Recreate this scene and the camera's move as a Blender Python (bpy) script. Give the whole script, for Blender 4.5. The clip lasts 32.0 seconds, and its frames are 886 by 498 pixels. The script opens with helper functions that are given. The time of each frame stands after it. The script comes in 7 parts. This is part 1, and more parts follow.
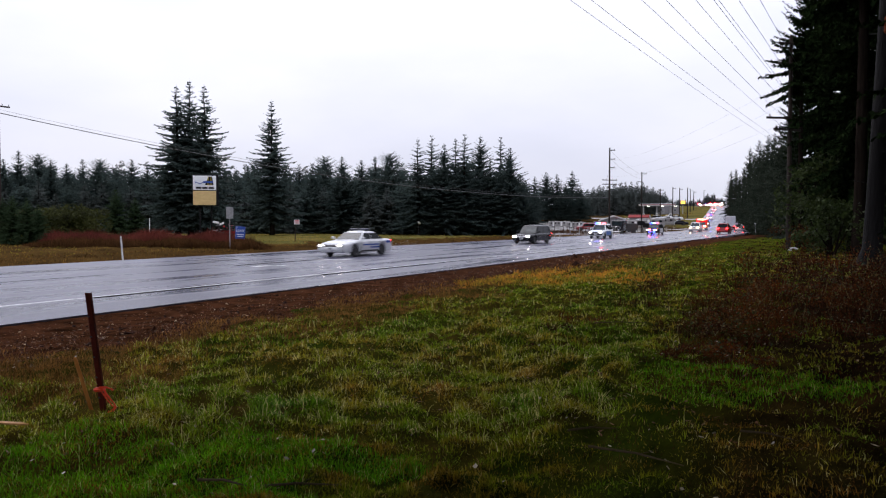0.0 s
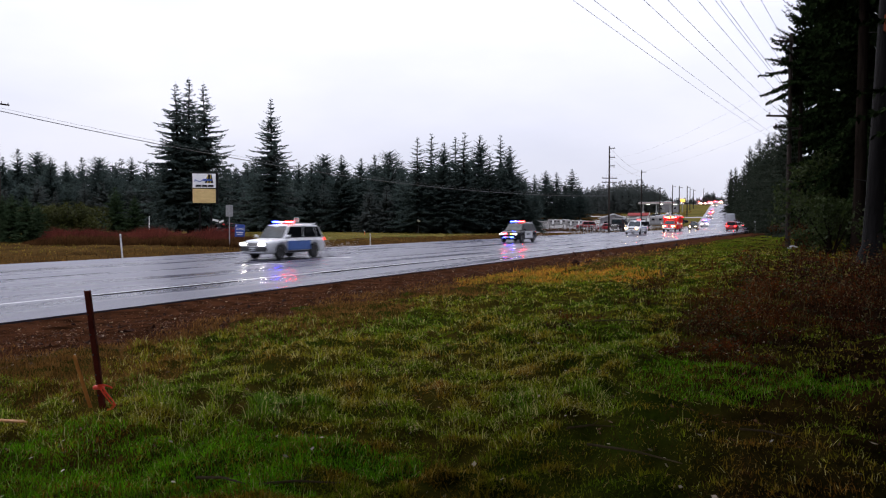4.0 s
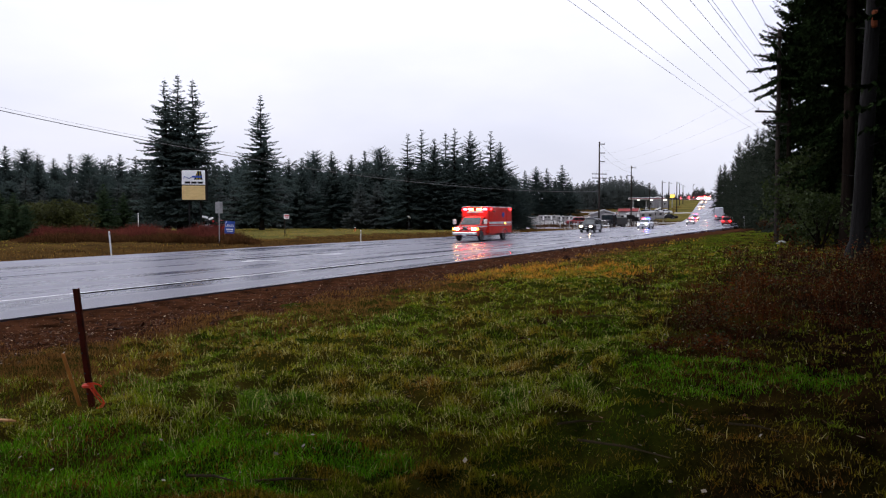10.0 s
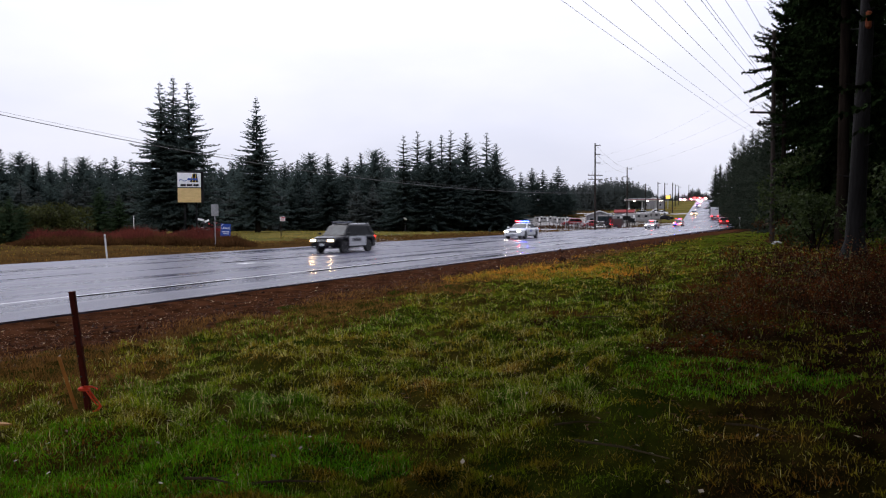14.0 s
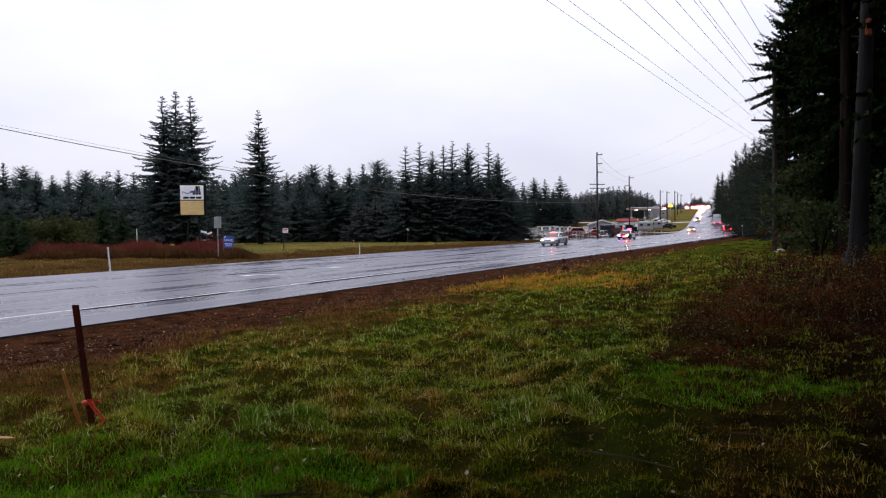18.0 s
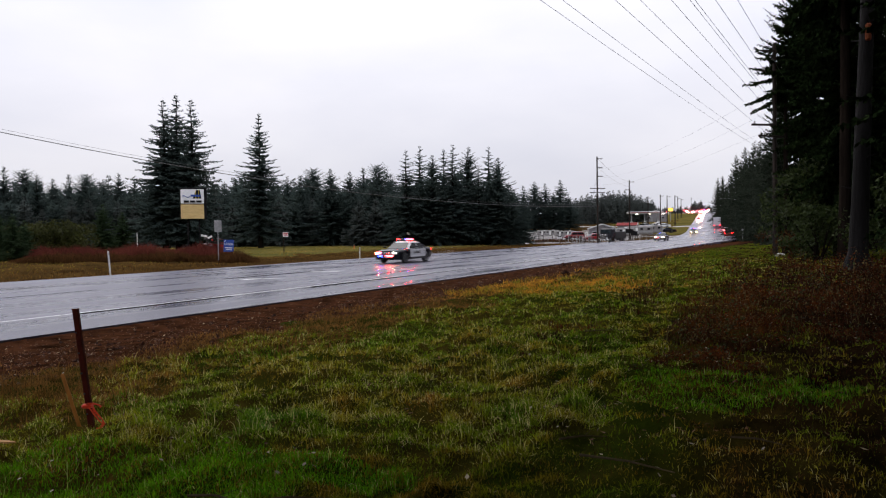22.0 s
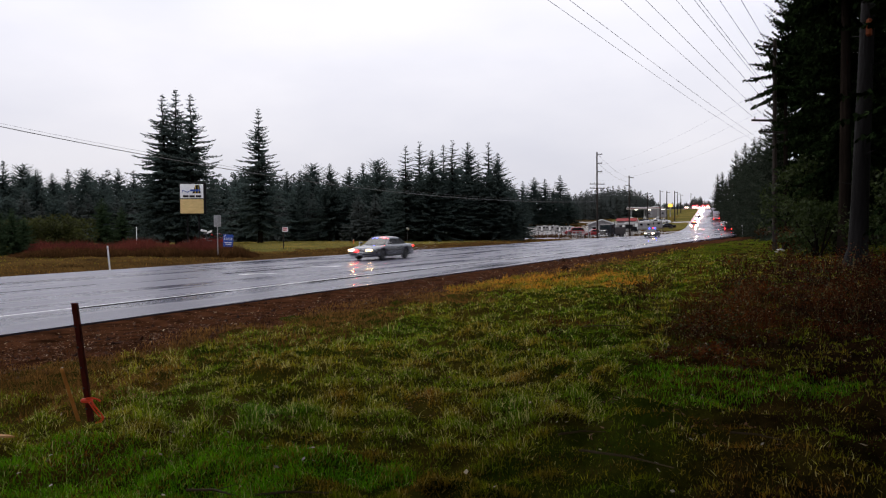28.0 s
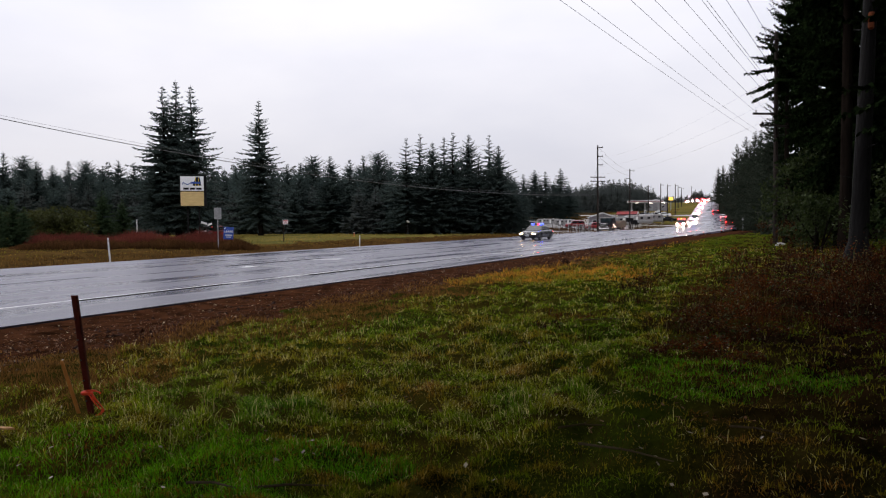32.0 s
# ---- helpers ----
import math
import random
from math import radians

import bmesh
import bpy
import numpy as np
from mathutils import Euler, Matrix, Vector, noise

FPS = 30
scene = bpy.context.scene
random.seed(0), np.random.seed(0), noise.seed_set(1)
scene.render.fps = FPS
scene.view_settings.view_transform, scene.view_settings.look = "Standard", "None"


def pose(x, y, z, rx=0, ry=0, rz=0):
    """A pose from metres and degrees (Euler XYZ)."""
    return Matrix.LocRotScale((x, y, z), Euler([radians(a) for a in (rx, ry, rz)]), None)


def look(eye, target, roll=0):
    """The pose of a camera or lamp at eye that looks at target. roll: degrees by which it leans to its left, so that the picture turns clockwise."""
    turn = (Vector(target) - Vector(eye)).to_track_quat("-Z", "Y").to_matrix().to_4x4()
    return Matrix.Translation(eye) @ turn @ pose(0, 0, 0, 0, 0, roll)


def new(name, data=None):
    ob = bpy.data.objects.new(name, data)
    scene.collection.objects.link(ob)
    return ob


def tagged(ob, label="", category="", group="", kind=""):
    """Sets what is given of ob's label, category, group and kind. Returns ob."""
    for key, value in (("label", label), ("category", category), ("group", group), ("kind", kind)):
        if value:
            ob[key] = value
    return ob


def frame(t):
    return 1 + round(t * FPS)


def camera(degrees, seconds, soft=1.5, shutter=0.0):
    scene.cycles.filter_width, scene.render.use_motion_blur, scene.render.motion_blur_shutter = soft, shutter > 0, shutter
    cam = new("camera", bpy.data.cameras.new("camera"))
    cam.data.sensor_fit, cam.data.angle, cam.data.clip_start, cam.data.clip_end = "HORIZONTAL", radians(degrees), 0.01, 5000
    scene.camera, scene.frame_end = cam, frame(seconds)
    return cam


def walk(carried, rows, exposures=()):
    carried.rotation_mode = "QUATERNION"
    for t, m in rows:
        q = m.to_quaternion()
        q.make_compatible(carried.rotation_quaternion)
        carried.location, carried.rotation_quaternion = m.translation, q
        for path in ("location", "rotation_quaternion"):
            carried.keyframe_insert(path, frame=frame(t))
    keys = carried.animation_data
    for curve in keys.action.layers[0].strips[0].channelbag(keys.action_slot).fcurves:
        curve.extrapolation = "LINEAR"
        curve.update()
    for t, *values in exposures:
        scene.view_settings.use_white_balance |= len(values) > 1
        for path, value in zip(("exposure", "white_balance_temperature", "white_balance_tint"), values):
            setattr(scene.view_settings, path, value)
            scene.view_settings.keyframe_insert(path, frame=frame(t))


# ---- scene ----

# ---- camera ----
def cam_pose(x, y, z, yaw, pitch, roll):
    """yaw to the right, pitch upwards, roll to the left, in degrees"""
    return pose(x, y, z, 0, 0, -yaw) @ pose(0, 0, 0, 90 + pitch) @ pose(0, 0, 0, 0, 0, roll)


cam = camera(60.0, 32.0, soft=1.2, shutter=0.5)
walk(cam, [
    (0, cam_pose(-0.000, -0.000, 1.800, -0.000, -1.982, -0.000)),
    (0.5, cam_pose(0.002, -0.001, 1.799, -0.031, -1.999, -0.021)),
    (1, cam_pose(0.003, -0.002, 1.798, -0.045, -2.015, -0.018)),
    (1.5, cam_pose(0.002, -0.001, 1.799, -0.055, -2.041, -0.015)),
    (2, cam_pose(0.003, 0.001, 1.799, -0.071, -2.062, -0.028)),
    (2.5, cam_pose(0.004, -0.001, 1.799, -0.084, -2.068, -0.036)),
    (3, cam_pose(0.004, -0.003, 1.801, -0.073, -2.074, -0.030)),
    (3.5, cam_pose(0.005, 0.000, 1.799, -0.035, -2.091, 0.005)),
    (5.5, cam_pose(0.005, -0.000, 1.801, 0.243, -2.236, -0.009)),
    (6, cam_pose(0.005, 0.003, 1.801, 0.293, -2.250, -0.028)),
    (6.5, cam_pose(0.006, 0.004, 1.802, 0.343, -2.273, -0.051)),
    (7, cam_pose(0.007, 0.004, 1.804, 0.393, -2.296, -0.054)),
    (7.5, cam_pose(0.007, 0.004, 1.804, 0.445, -2.314, -0.069)),
    (8, cam_pose(0.008, 0.003, 1.801, 0.491, -2.324, -0.105)),
    (8.5, cam_pose(0.008, 0.003, 1.800, 0.538, -2.340, -0.121)),
    (9, cam_pose(0.008, 0.001, 1.801, 0.602, -2.366, -0.118)),
    (9.5, cam_pose(0.007, -0.000, 1.802, 0.667, -2.392, -0.118)),
    (10, cam_pose(0.007, -0.000, 1.803, 0.724, -2.413, -0.135)),
    (10.5, cam_pose(0.007, 0.001, 1.800, 0.781, -2.427, -0.163)),
    (11, cam_pose(0.006, 0.004, 1.797, 0.849, -2.442, -0.187)),
    (11.5, cam_pose(0.004, 0.004, 1.797, 0.924, -2.466, -0.205)),
    (12, cam_pose(0.004, 0.003, 1.799, 0.985, -2.481, -0.221)),
    (12.5, cam_pose(0.006, 0.002, 1.802, 1.015, -2.474, -0.243)),
    (13, cam_pose(0.007, 0.001, 1.804, 1.021, -2.444, -0.265)),
    (13.5, cam_pose(0.005, 0.000, 1.803, 1.017, -2.379, -0.290)),
    (14, cam_pose(0.004, -0.001, 1.800, 1.003, -2.283, -0.334)),
    (14.5, cam_pose(0.004, -0.002, 1.797, 0.981, -2.179, -0.401)),
    (16.5, cam_pose(0.003, 0.001, 1.795, 0.896, -1.725, -0.569)),
    (17, cam_pose(0.003, -0.003, 1.799, 0.859, -1.678, -0.684)),
    (17.5, cam_pose(0.005, -0.005, 1.800, 0.825, -1.605, -0.780)),
    (18, cam_pose(0.005, -0.004, 1.802, 0.809, -1.508, -0.803)),
    (18.5, cam_pose(0.002, -0.004, 1.802, 0.806, -1.404, -0.798)),
    (19, cam_pose(0.001, -0.006, 1.802, 0.801, -1.322, -0.815)),
    (19.5, cam_pose(0.001, -0.007, 1.803, 0.799, -1.274, -0.821)),
    (20, cam_pose(0.001, -0.007, 1.801, 0.800, -1.242, -0.812)),
    (20.5, cam_pose(0.003, -0.007, 1.801, 0.799, -1.224, -0.797)),
    (21, cam_pose(0.004, -0.008, 1.802, 0.794, -1.215, -0.792)),
    (21.5, cam_pose(0.005, -0.008, 1.802, 0.795, -1.211, -0.785)),
    (22, cam_pose(0.005, -0.006, 1.801, 0.801, -1.209, -0.765)),
    (22.5, cam_pose(0.004, -0.004, 1.801, 0.803, -1.210, -0.750)),
    (23, cam_pose(0.004, -0.004, 1.801, 0.804, -1.228, -0.740)),
    (23.5, cam_pose(0.003, -0.004, 1.801, 0.810, -1.270, -0.739)),
    (24, cam_pose(0.005, -0.005, 1.800, 0.813, -1.338, -0.737)),
    (24.5, cam_pose(0.007, -0.005, 1.801, 0.816, -1.404, -0.715)),
    (25, cam_pose(0.009, -0.005, 1.801, 0.821, -1.436, -0.697)),
    (25.5, cam_pose(0.009, -0.005, 1.800, 0.823, -1.440, -0.695)),
    (27.5, cam_pose(0.005, 0.003, 1.801, 0.828, -1.564, -0.663)),
    (28, cam_pose(0.005, 0.002, 1.799, 0.828, -1.563, -0.660)),
    (28.5, cam_pose(0.005, 0.002, 1.798, 0.830, -1.576, -0.641)),
    (29, cam_pose(0.004, 0.002, 1.800, 0.833, -1.609, -0.615)),
    (29.5, cam_pose(0.004, 0.002, 1.798, 0.831, -1.644, -0.610)),
    (30, cam_pose(0.004, 0.004, 1.797, 0.826, -1.695, -0.599)),
    (30.5, cam_pose(0.004, 0.006, 1.798, 0.822, -1.773, -0.574)),
    (31, cam_pose(0.005, 0.007, 1.798, 0.814, -1.868, -0.568)),
    (31.5, cam_pose(0.007, 0.007, 1.799, 0.801, -1.978, -0.563)),
    (32, cam_pose(0.007, 0.009, 1.801, 0.796, -2.092, -0.545)),
], [(0.0, 0.0, 6500, 16), (17.0, 0.0, 6500, 16), (22.0, -0.10, 6830, 14), (32.0, -0.13, 6880, 14)])

# ---- world and light: a bright overcast sky in rain ----
world = bpy.data.worlds.new("overcast_sky")
scene.world = world
world.use_nodes = True
wt = world.node_tree
wt.nodes.clear()
w_out = wt.nodes.new("ShaderNodeOutputWorld")
w_bg = wt.nodes.new("ShaderNodeBackground")
w_sky = wt.nodes.new("ShaderNodeTexSky")
w_sky.sky_type, w_sky.sun_disc = "NISHITA", False
w_sky.sun_elevation, w_sky.sun_rotation = radians(56), radians(-40)
w_sky.air_density, w_sky.dust_density = 1.0, 4.0
w_co = wt.nodes.new("ShaderNodeTexCoord")
w_map = wt.nodes.new("ShaderNodeMapping")
w_map.inputs["Scale"].default_value = (1.0, 1.0, 2.6)
w_noise = wt.nodes.new("ShaderNodeTexNoise")
w_noise.inputs["Scale"].default_value, w_noise.inputs["Detail"].default_value = 2.2, 6
w_ramp = wt.nodes.new("ShaderNodeValToRGB")
w_ramp.color_ramp.elements[0].position, w_ramp.color_ramp.elements[0].color = 0.32, (6.5, 6.95, 8.1, 1)
w_ramp.color_ramp.elements[1].position, w_ramp.color_ramp.elements[1].color = 0.68, (8.05, 8.4, 9.25, 1)
w_mix = wt.nodes.new("ShaderNodeMix")
w_mix.data_type = "RGBA"
w_mix.inputs["Factor"].default_value = 0.93
wt.links.new(w_co.outputs["Generated"], w_map.inputs["Vector"])
wt.links.new(w_map.outputs["Vector"], w_noise.inputs["Vector"])
wt.links.new(w_noise.outputs["Fac"], w_ramp.inputs["Fac"])
wt.links.new(w_sky.outputs["Color"], w_mix.inputs["A"])
wt.links.new(w_ramp.outputs["Color"], w_mix.inputs["B"])
# an overcast sky is brightest overhead
w_sep = wt.nodes.new("ShaderNodeSeparateXYZ")
w_up = wt.nodes.new("ShaderNodeMapRange")
w_up.inputs["To Min"].default_value, w_up.inputs["To Max"].default_value = 0.94, 2.2
w_mul = wt.nodes.new("ShaderNodeMix")
w_mul.data_type, w_mul.blend_type = "RGBA", "MULTIPLY"
w_mul.inputs["Factor"].default_value = 1.0
wt.links.new(w_co.outputs["Generated"], w_sep.inputs["Vector"])
wt.links.new(w_sep.outputs["Z"], w_up.inputs["Value"])
wt.links.new(w_mix.outputs["Result"], w_mul.inputs["A"])
wt.links.new(w_up.outputs["Result"], w_mul.inputs["B"])
wt.links.new(w_mul.outputs["Result"], w_bg.inputs["Color"])
w_bg.inputs["Strength"].default_value = 0.11
wt.links.new(w_bg.outputs["Background"], w_out.inputs["Surface"])

sun_data = bpy.data.lights.new("sun", "SUN")
sun_data.energy, sun_data.angle, sun_data.color = 0.5, radians(40), (1.0, 0.97, 0.93)
sun = new("sun", sun_data)
sun.matrix_world = look((-30, 35, 70), (0, 0, 0))


# ---- materials ----
def material(name):
    m = bpy.data.materials.new(name)
    m.use_nodes = True
    t = m.node_tree
    return m, t, t.nodes["Principled BSDF"]


def link_noise(t, scale, detail=4.0, stretch=(1, 1, 1), rough=0.55):
    co = t.nodes.new("ShaderNodeTexCoord")
    mp = t.nodes.new("ShaderNodeMapping")
    mp.inputs["Scale"].default_value = stretch
    n = t.nodes.new("ShaderNodeTexNoise")
    n.inputs["Scale"].default_value, n.inputs["Detail"].default_value, n.inputs["Roughness"].default_value = scale, detail, rough
    t.links.new(co.outputs["Object"], mp.inputs["Vector"])
    t.links.new(mp.outputs["Vector"], n.inputs["Vector"])
    return n


def ramp(t, source, stops):
    r = t.nodes.new("ShaderNodeValToRGB")
    e = r.color_ramp.elements
    while len(e) < len(stops):
        e.new(0.5)
    for k, (p, c) in enumerate(stops):
        e[k].position, e[k].color = p, (*c, 1)
    t.links.new(source, r.inputs["Fac"])
    return r


def surface(name, c1, c2, scale=3.0, fine=30.0, rough=0.7, bump=0.15, metal=0.0, coat=0.0, spread=0.12, stretch=(1, 1, 1), island=0.0, each=0.0, depth=0.02, shine=0.5):
    """Two colours mixed by a broad noise, a fine grain over it, bump, and a spread of roughness."""
    m, t, b = material(name)
    n1, n2 = link_noise(t, scale, 5, stretch), link_noise(t, fine, 6, stretch)
    col = ramp(t, n1.outputs["Fac"], [(0.3, c1), (0.7, c2)])
    mul = t.nodes.new("ShaderNodeMix")
    mul.data_type, mul.blend_type = "RGBA", "MULTIPLY"
    mul.inputs["Factor"].default_value = 0.55
    grain = ramp(t, n2.outputs["Fac"], [(0.25, (0.62, 0.62, 0.62)), (0.75, (1.2, 1.2, 1.2))])
    t.links.new(col.outputs["Color"], mul.inputs["A"])
    t.links.new(grain.outputs["Color"], mul.inputs["B"])
    last = mul.outputs["Result"]
    if island or each:
        src = t.nodes.new("ShaderNodeNewGeometry").outputs["Random Per Island"] if island else t.nodes.new("ShaderNodeObjectInfo").outputs["Random"]
        amount = island or each
        hsv = t.nodes.new("ShaderNodeHueSaturation")
        rng = t.nodes.new("ShaderNodeMapRange")
        rng.inputs["To Min"].default_value, rng.inputs["To Max"].default_value = 1 - amount, 1 + amount
        t.links.new(src, rng.inputs["Value"])
        t.links.new(rng.outputs["Result"], hsv.inputs["Value"])
        t.links.new(last, hsv.inputs["Color"])
        last = hsv.outputs["Color"]
    t.links.new(last, b.inputs["Base Color"])
    rr = t.nodes.new("ShaderNodeMapRange")
    rr.inputs["To Min"].default_value, rr.inputs["To Max"].default_value = max(0.03, rough - spread), min(1, rough + spread)
    t.links.new(n1.outputs["Fac"], rr.inputs["Value"])
    t.links.new(rr.outputs["Result"], b.inputs["Roughness"])
    b.inputs["Metallic"].default_value = metal
    b.inputs["Specular IOR Level"].default_value = shine
    b.inputs["Coat Weight"].default_value, b.inputs["Coat Roughness"].default_value = coat, 0.08
    if bump:
        bp = t.nodes.new("ShaderNodeBump")
        bp.inputs["Strength"].default_value, bp.inputs["Distance"].default_value = bump, depth
        t.links.new(n2.outputs["Fac"], bp.inputs["Height"])
        t.links.new(bp.outputs["Normal"], b.inputs["Normal"])
    return m


def leafy(name, stops, broad=0.5, fine=2.6, island=0.5, straw=None, share=0.12, through_light=0.35, rough=0.6, shine=0.1):
    """Grass or leaves: colours by patches at two scales, each blade its own tone, some light let through."""
    m, t, b = material(name)
    n1, n2 = link_noise(t, broad, 4), link_noise(t, fine, 5)
    mixed = t.nodes.new("ShaderNodeMix")
    mixed.inputs["Factor"].default_value = 0.42
    t.links.new(n1.outputs["Fac"], mixed.inputs["A"])
    t.links.new(n2.outputs["Fac"], mixed.inputs["B"])
    col = ramp(t, mixed.outputs["Result"], stops)
    geo = t.nodes.new("ShaderNodeNewGeometry")
    rng = t.nodes.new("ShaderNodeMapRange")
    rng.inputs["To Min"].default_value, rng.inputs["To Max"].default_value = 1 - island, 1 + island
    t.links.new(geo.outputs["Random Per Island"], rng.inputs["Value"])
    hsv = t.nodes.new("ShaderNodeHueSaturation")
    t.links.new(rng.outputs["Result"], hsv.inputs["Value"])
    t.links.new(col.outputs["Color"], hsv.inputs["Color"])
    last = hsv.outputs["Color"]
    if straw:
        # a share of the blades is dead and pale
        pick = t.nodes.new("ShaderNodeMath")
        pick.operation = "MULTIPLY"
        pick.inputs[1].default_value = 37.0
        frac = t.nodes.new("ShaderNodeMath")
        frac.operation = "FRACT"
        less = t.nodes.new("ShaderNodeMath")
        less.operation = "LESS_THAN"
        less.inputs[1].default_value = share
        mix = t.nodes.new("ShaderNodeMix")
        mix.data_type = "RGBA"
        mix.inputs["B"].default_value = (*straw, 1)
        t.links.new(geo.outputs["Random Per Island"], pick.inputs[0])
        t.links.new(pick.outputs["Value"], frac.inputs[0])
        t.links.new(frac.outputs["Value"], less.inputs[0])
        t.links.new(less.outputs["Value"], mix.inputs["Factor"])
        t.links.new(last, mix.inputs["A"])
        last = mix.outputs["Result"]
    t.links.new(last, b.inputs["Base Color"])
    b.inputs["Roughness"].default_value, b.inputs["Specular IOR Level"].default_value = rough, shine
    if through_light:
        tr = t.nodes.new("ShaderNodeBsdfTranslucent")
        t.links.new(last, tr.inputs["Color"])
        both = t.nodes.new("ShaderNodeMixShader")
        both.inputs["Fac"].default_value = through_light
        out = t.nodes["Material Output"]
        t.links.new(b.outputs["BSDF"], both.inputs[1])
        t.links.new(tr.outputs["BSDF"], both.inputs[2])
        t.links.new(both.outputs["Shader"], out.inputs["Surface"])
    return m


def paint(name, c, rough=0.28, metal=0.0, coat=0.35):
    d = tuple(v * 0.82 for v in c)
    return surface(name, d, c, 1.6, 60, rough, 0.0, metal, coat, 0.07, shine=0.22)


def glow(name, c, strength):
    m, t, b = material(name)
    b.inputs["Base Color"].default_value = (*[min(0.8, 0.03 + 0.6 * v) for v in c], 1)
    b.inputs["Emission Color"].default_value = (*c, 1)
    b.inputs["Emission Strength"].default_value = strength
    b.inputs["Roughness"].default_value = 0.3
    return m


def wet_asphalt():
    """Dark asphalt under a film of rain: rough stone grain, smooth pools in the wheel tracks."""
    m, t, b = material("wet_asphalt")
    broad = link_noise(t, 0.35, 5, (0.25, 1.0, 1))
    grain = link_noise(t, 55, 3)
    pool = link_noise(t, 0.75, 6, (0.09, 1.0, 1))
    col = ramp(t, broad.outputs["Fac"], [(0.3, (0.042, 0.042, 0.068)), (0.7, (0.074, 0.073, 0.112))])
    t.links.new(col.outputs["Color"], b.inputs["Base Color"])
    r = t.nodes.new("ShaderNodeMapRange")
    r.inputs["From Min"].default_value, r.inputs["From Max"].default_value = 0.36, 0.56
    r.inputs["To Min"].default_value, r.inputs["To Max"].default_value = 0.13, 0.36
    t.links.new(pool.outputs["Fac"], r.inputs["Value"])
    t.links.new(r.outputs["Result"], b.inputs["Roughness"])
    bp = t.nodes.new("ShaderNodeBump")
    bp.inputs["Strength"].default_value, bp.inputs["Distance"].default_value = 0.28, 0.008
    t.links.new(grain.outputs["Fac"], bp.inputs["Height"])
    t.links.new(bp.outputs["Normal"], b.inputs["Normal"])
    b.inputs["Specular IOR Level"].default_value = 0.5
    return m


def ground_soil():
    """One sheet of earth: dark brown soil, with moss and dead grass in patches."""
    m, t, b = material("ground_soil")
    n1, n2, n3 = link_noise(t, 0.45, 6), link_noise(t, 4.0, 8), link_noise(t, 28, 6)
    c1 = ramp(t, n1.outputs["Fac"], [(0.40, (0.022, 0.034, 0.004)), (0.56, (0.044, 0.036, 0.007)), (0.74, (0.070, 0.036, 0.011))])
    c2 = ramp(t, n2.outputs["Fac"], [(0.3, (0.45, 0.45, 0.42)), (0.7, (1.5, 1.4, 1.25))])
    mul = t.nodes.new("ShaderNodeMix")
    mul.data_type, mul.blend_type = "RGBA", "MULTIPLY"
    mul.inputs["Factor"].default_value = 0.8
    t.links.new(c1.outputs["Color"], mul.inputs["A"])
    t.links.new(c2.outputs["Color"], mul.inputs["B"])
    # shade towards the wood on the right, painted dark brown with a ragged edge
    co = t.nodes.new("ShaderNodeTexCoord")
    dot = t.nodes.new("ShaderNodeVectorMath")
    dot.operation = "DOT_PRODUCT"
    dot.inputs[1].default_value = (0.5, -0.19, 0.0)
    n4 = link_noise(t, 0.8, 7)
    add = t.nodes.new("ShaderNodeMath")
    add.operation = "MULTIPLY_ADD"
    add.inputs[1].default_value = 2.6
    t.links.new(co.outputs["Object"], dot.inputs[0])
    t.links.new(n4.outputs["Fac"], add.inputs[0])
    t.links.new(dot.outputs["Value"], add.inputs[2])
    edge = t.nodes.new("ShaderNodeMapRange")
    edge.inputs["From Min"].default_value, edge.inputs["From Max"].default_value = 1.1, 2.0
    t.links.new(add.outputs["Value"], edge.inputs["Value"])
    shade_col = ramp(t, n2.outputs["Fac"], [(0.3, (0.006, 0.004, 0.002)), (0.7, (0.028, 0.015, 0.007))])
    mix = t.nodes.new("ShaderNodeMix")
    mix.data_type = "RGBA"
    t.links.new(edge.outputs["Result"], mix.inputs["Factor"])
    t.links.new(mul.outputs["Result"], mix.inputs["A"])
    t.links.new(shade_col.outputs["Color"], mix.inputs["B"])
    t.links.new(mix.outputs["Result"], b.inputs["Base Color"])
    b.inputs["Roughness"].default_value = 0.85
    b.inputs["Specular IOR Level"].default_value = 0.0
    bp = t.nodes.new("ShaderNodeBump")
    bp.inputs["Strength"].default_value, bp.inputs["Distance"].default_value = 0.7, 0.05
    t.links.new(n3.outputs["Fac"], bp.inputs["Height"])
    t.links.new(bp.outputs["Normal"], b.inputs["Normal"])
    return m


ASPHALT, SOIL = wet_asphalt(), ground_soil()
ROADPAINT = surface("worn_road_paint", (0.62, 0.63, 0.63), (0.86, 0.87, 0.87), 2.5, 22, 0.3, 0.1)
FADED = surface("faded_road_paint", (0.10, 0.10, 0.10), (0.26, 0.26, 0.25), 2.5, 22, 0.35, 0.1)
PALEGRAVEL = surface("pale_wet_gravel", (0.20, 0.19, 0.18), (0.34, 0.33, 0.31), 1.2, 14, 0.5, 0.2)
TAR = surface("black_tar_seam", (0.006, 0.006, 0.007), (0.014, 0.014, 0.015), 2.5, 22, 0.9, 0.1, shine=0.0)
BARE = surface("bare_soil_bank", (0.014, 0.006, 0.003), (0.070, 0.028, 0.014), 2.5, 26, 0.85, 0.5, depth=0.03, shine=0.0)
VERGE = surface("dry_verge_grass", (0.026, 0.015, 0.006), (0.080, 0.046, 0.014), 0.35, 3, 0.9, 0.5, depth=0.08, shine=0.0)
FIELD = surface("damp_field_grass", (0.056, 0.060, 0.018), (0.145, 0.108, 0.032), 0.10, 1.2, 0.9, 0.4, depth=0.08, shine=0.0)
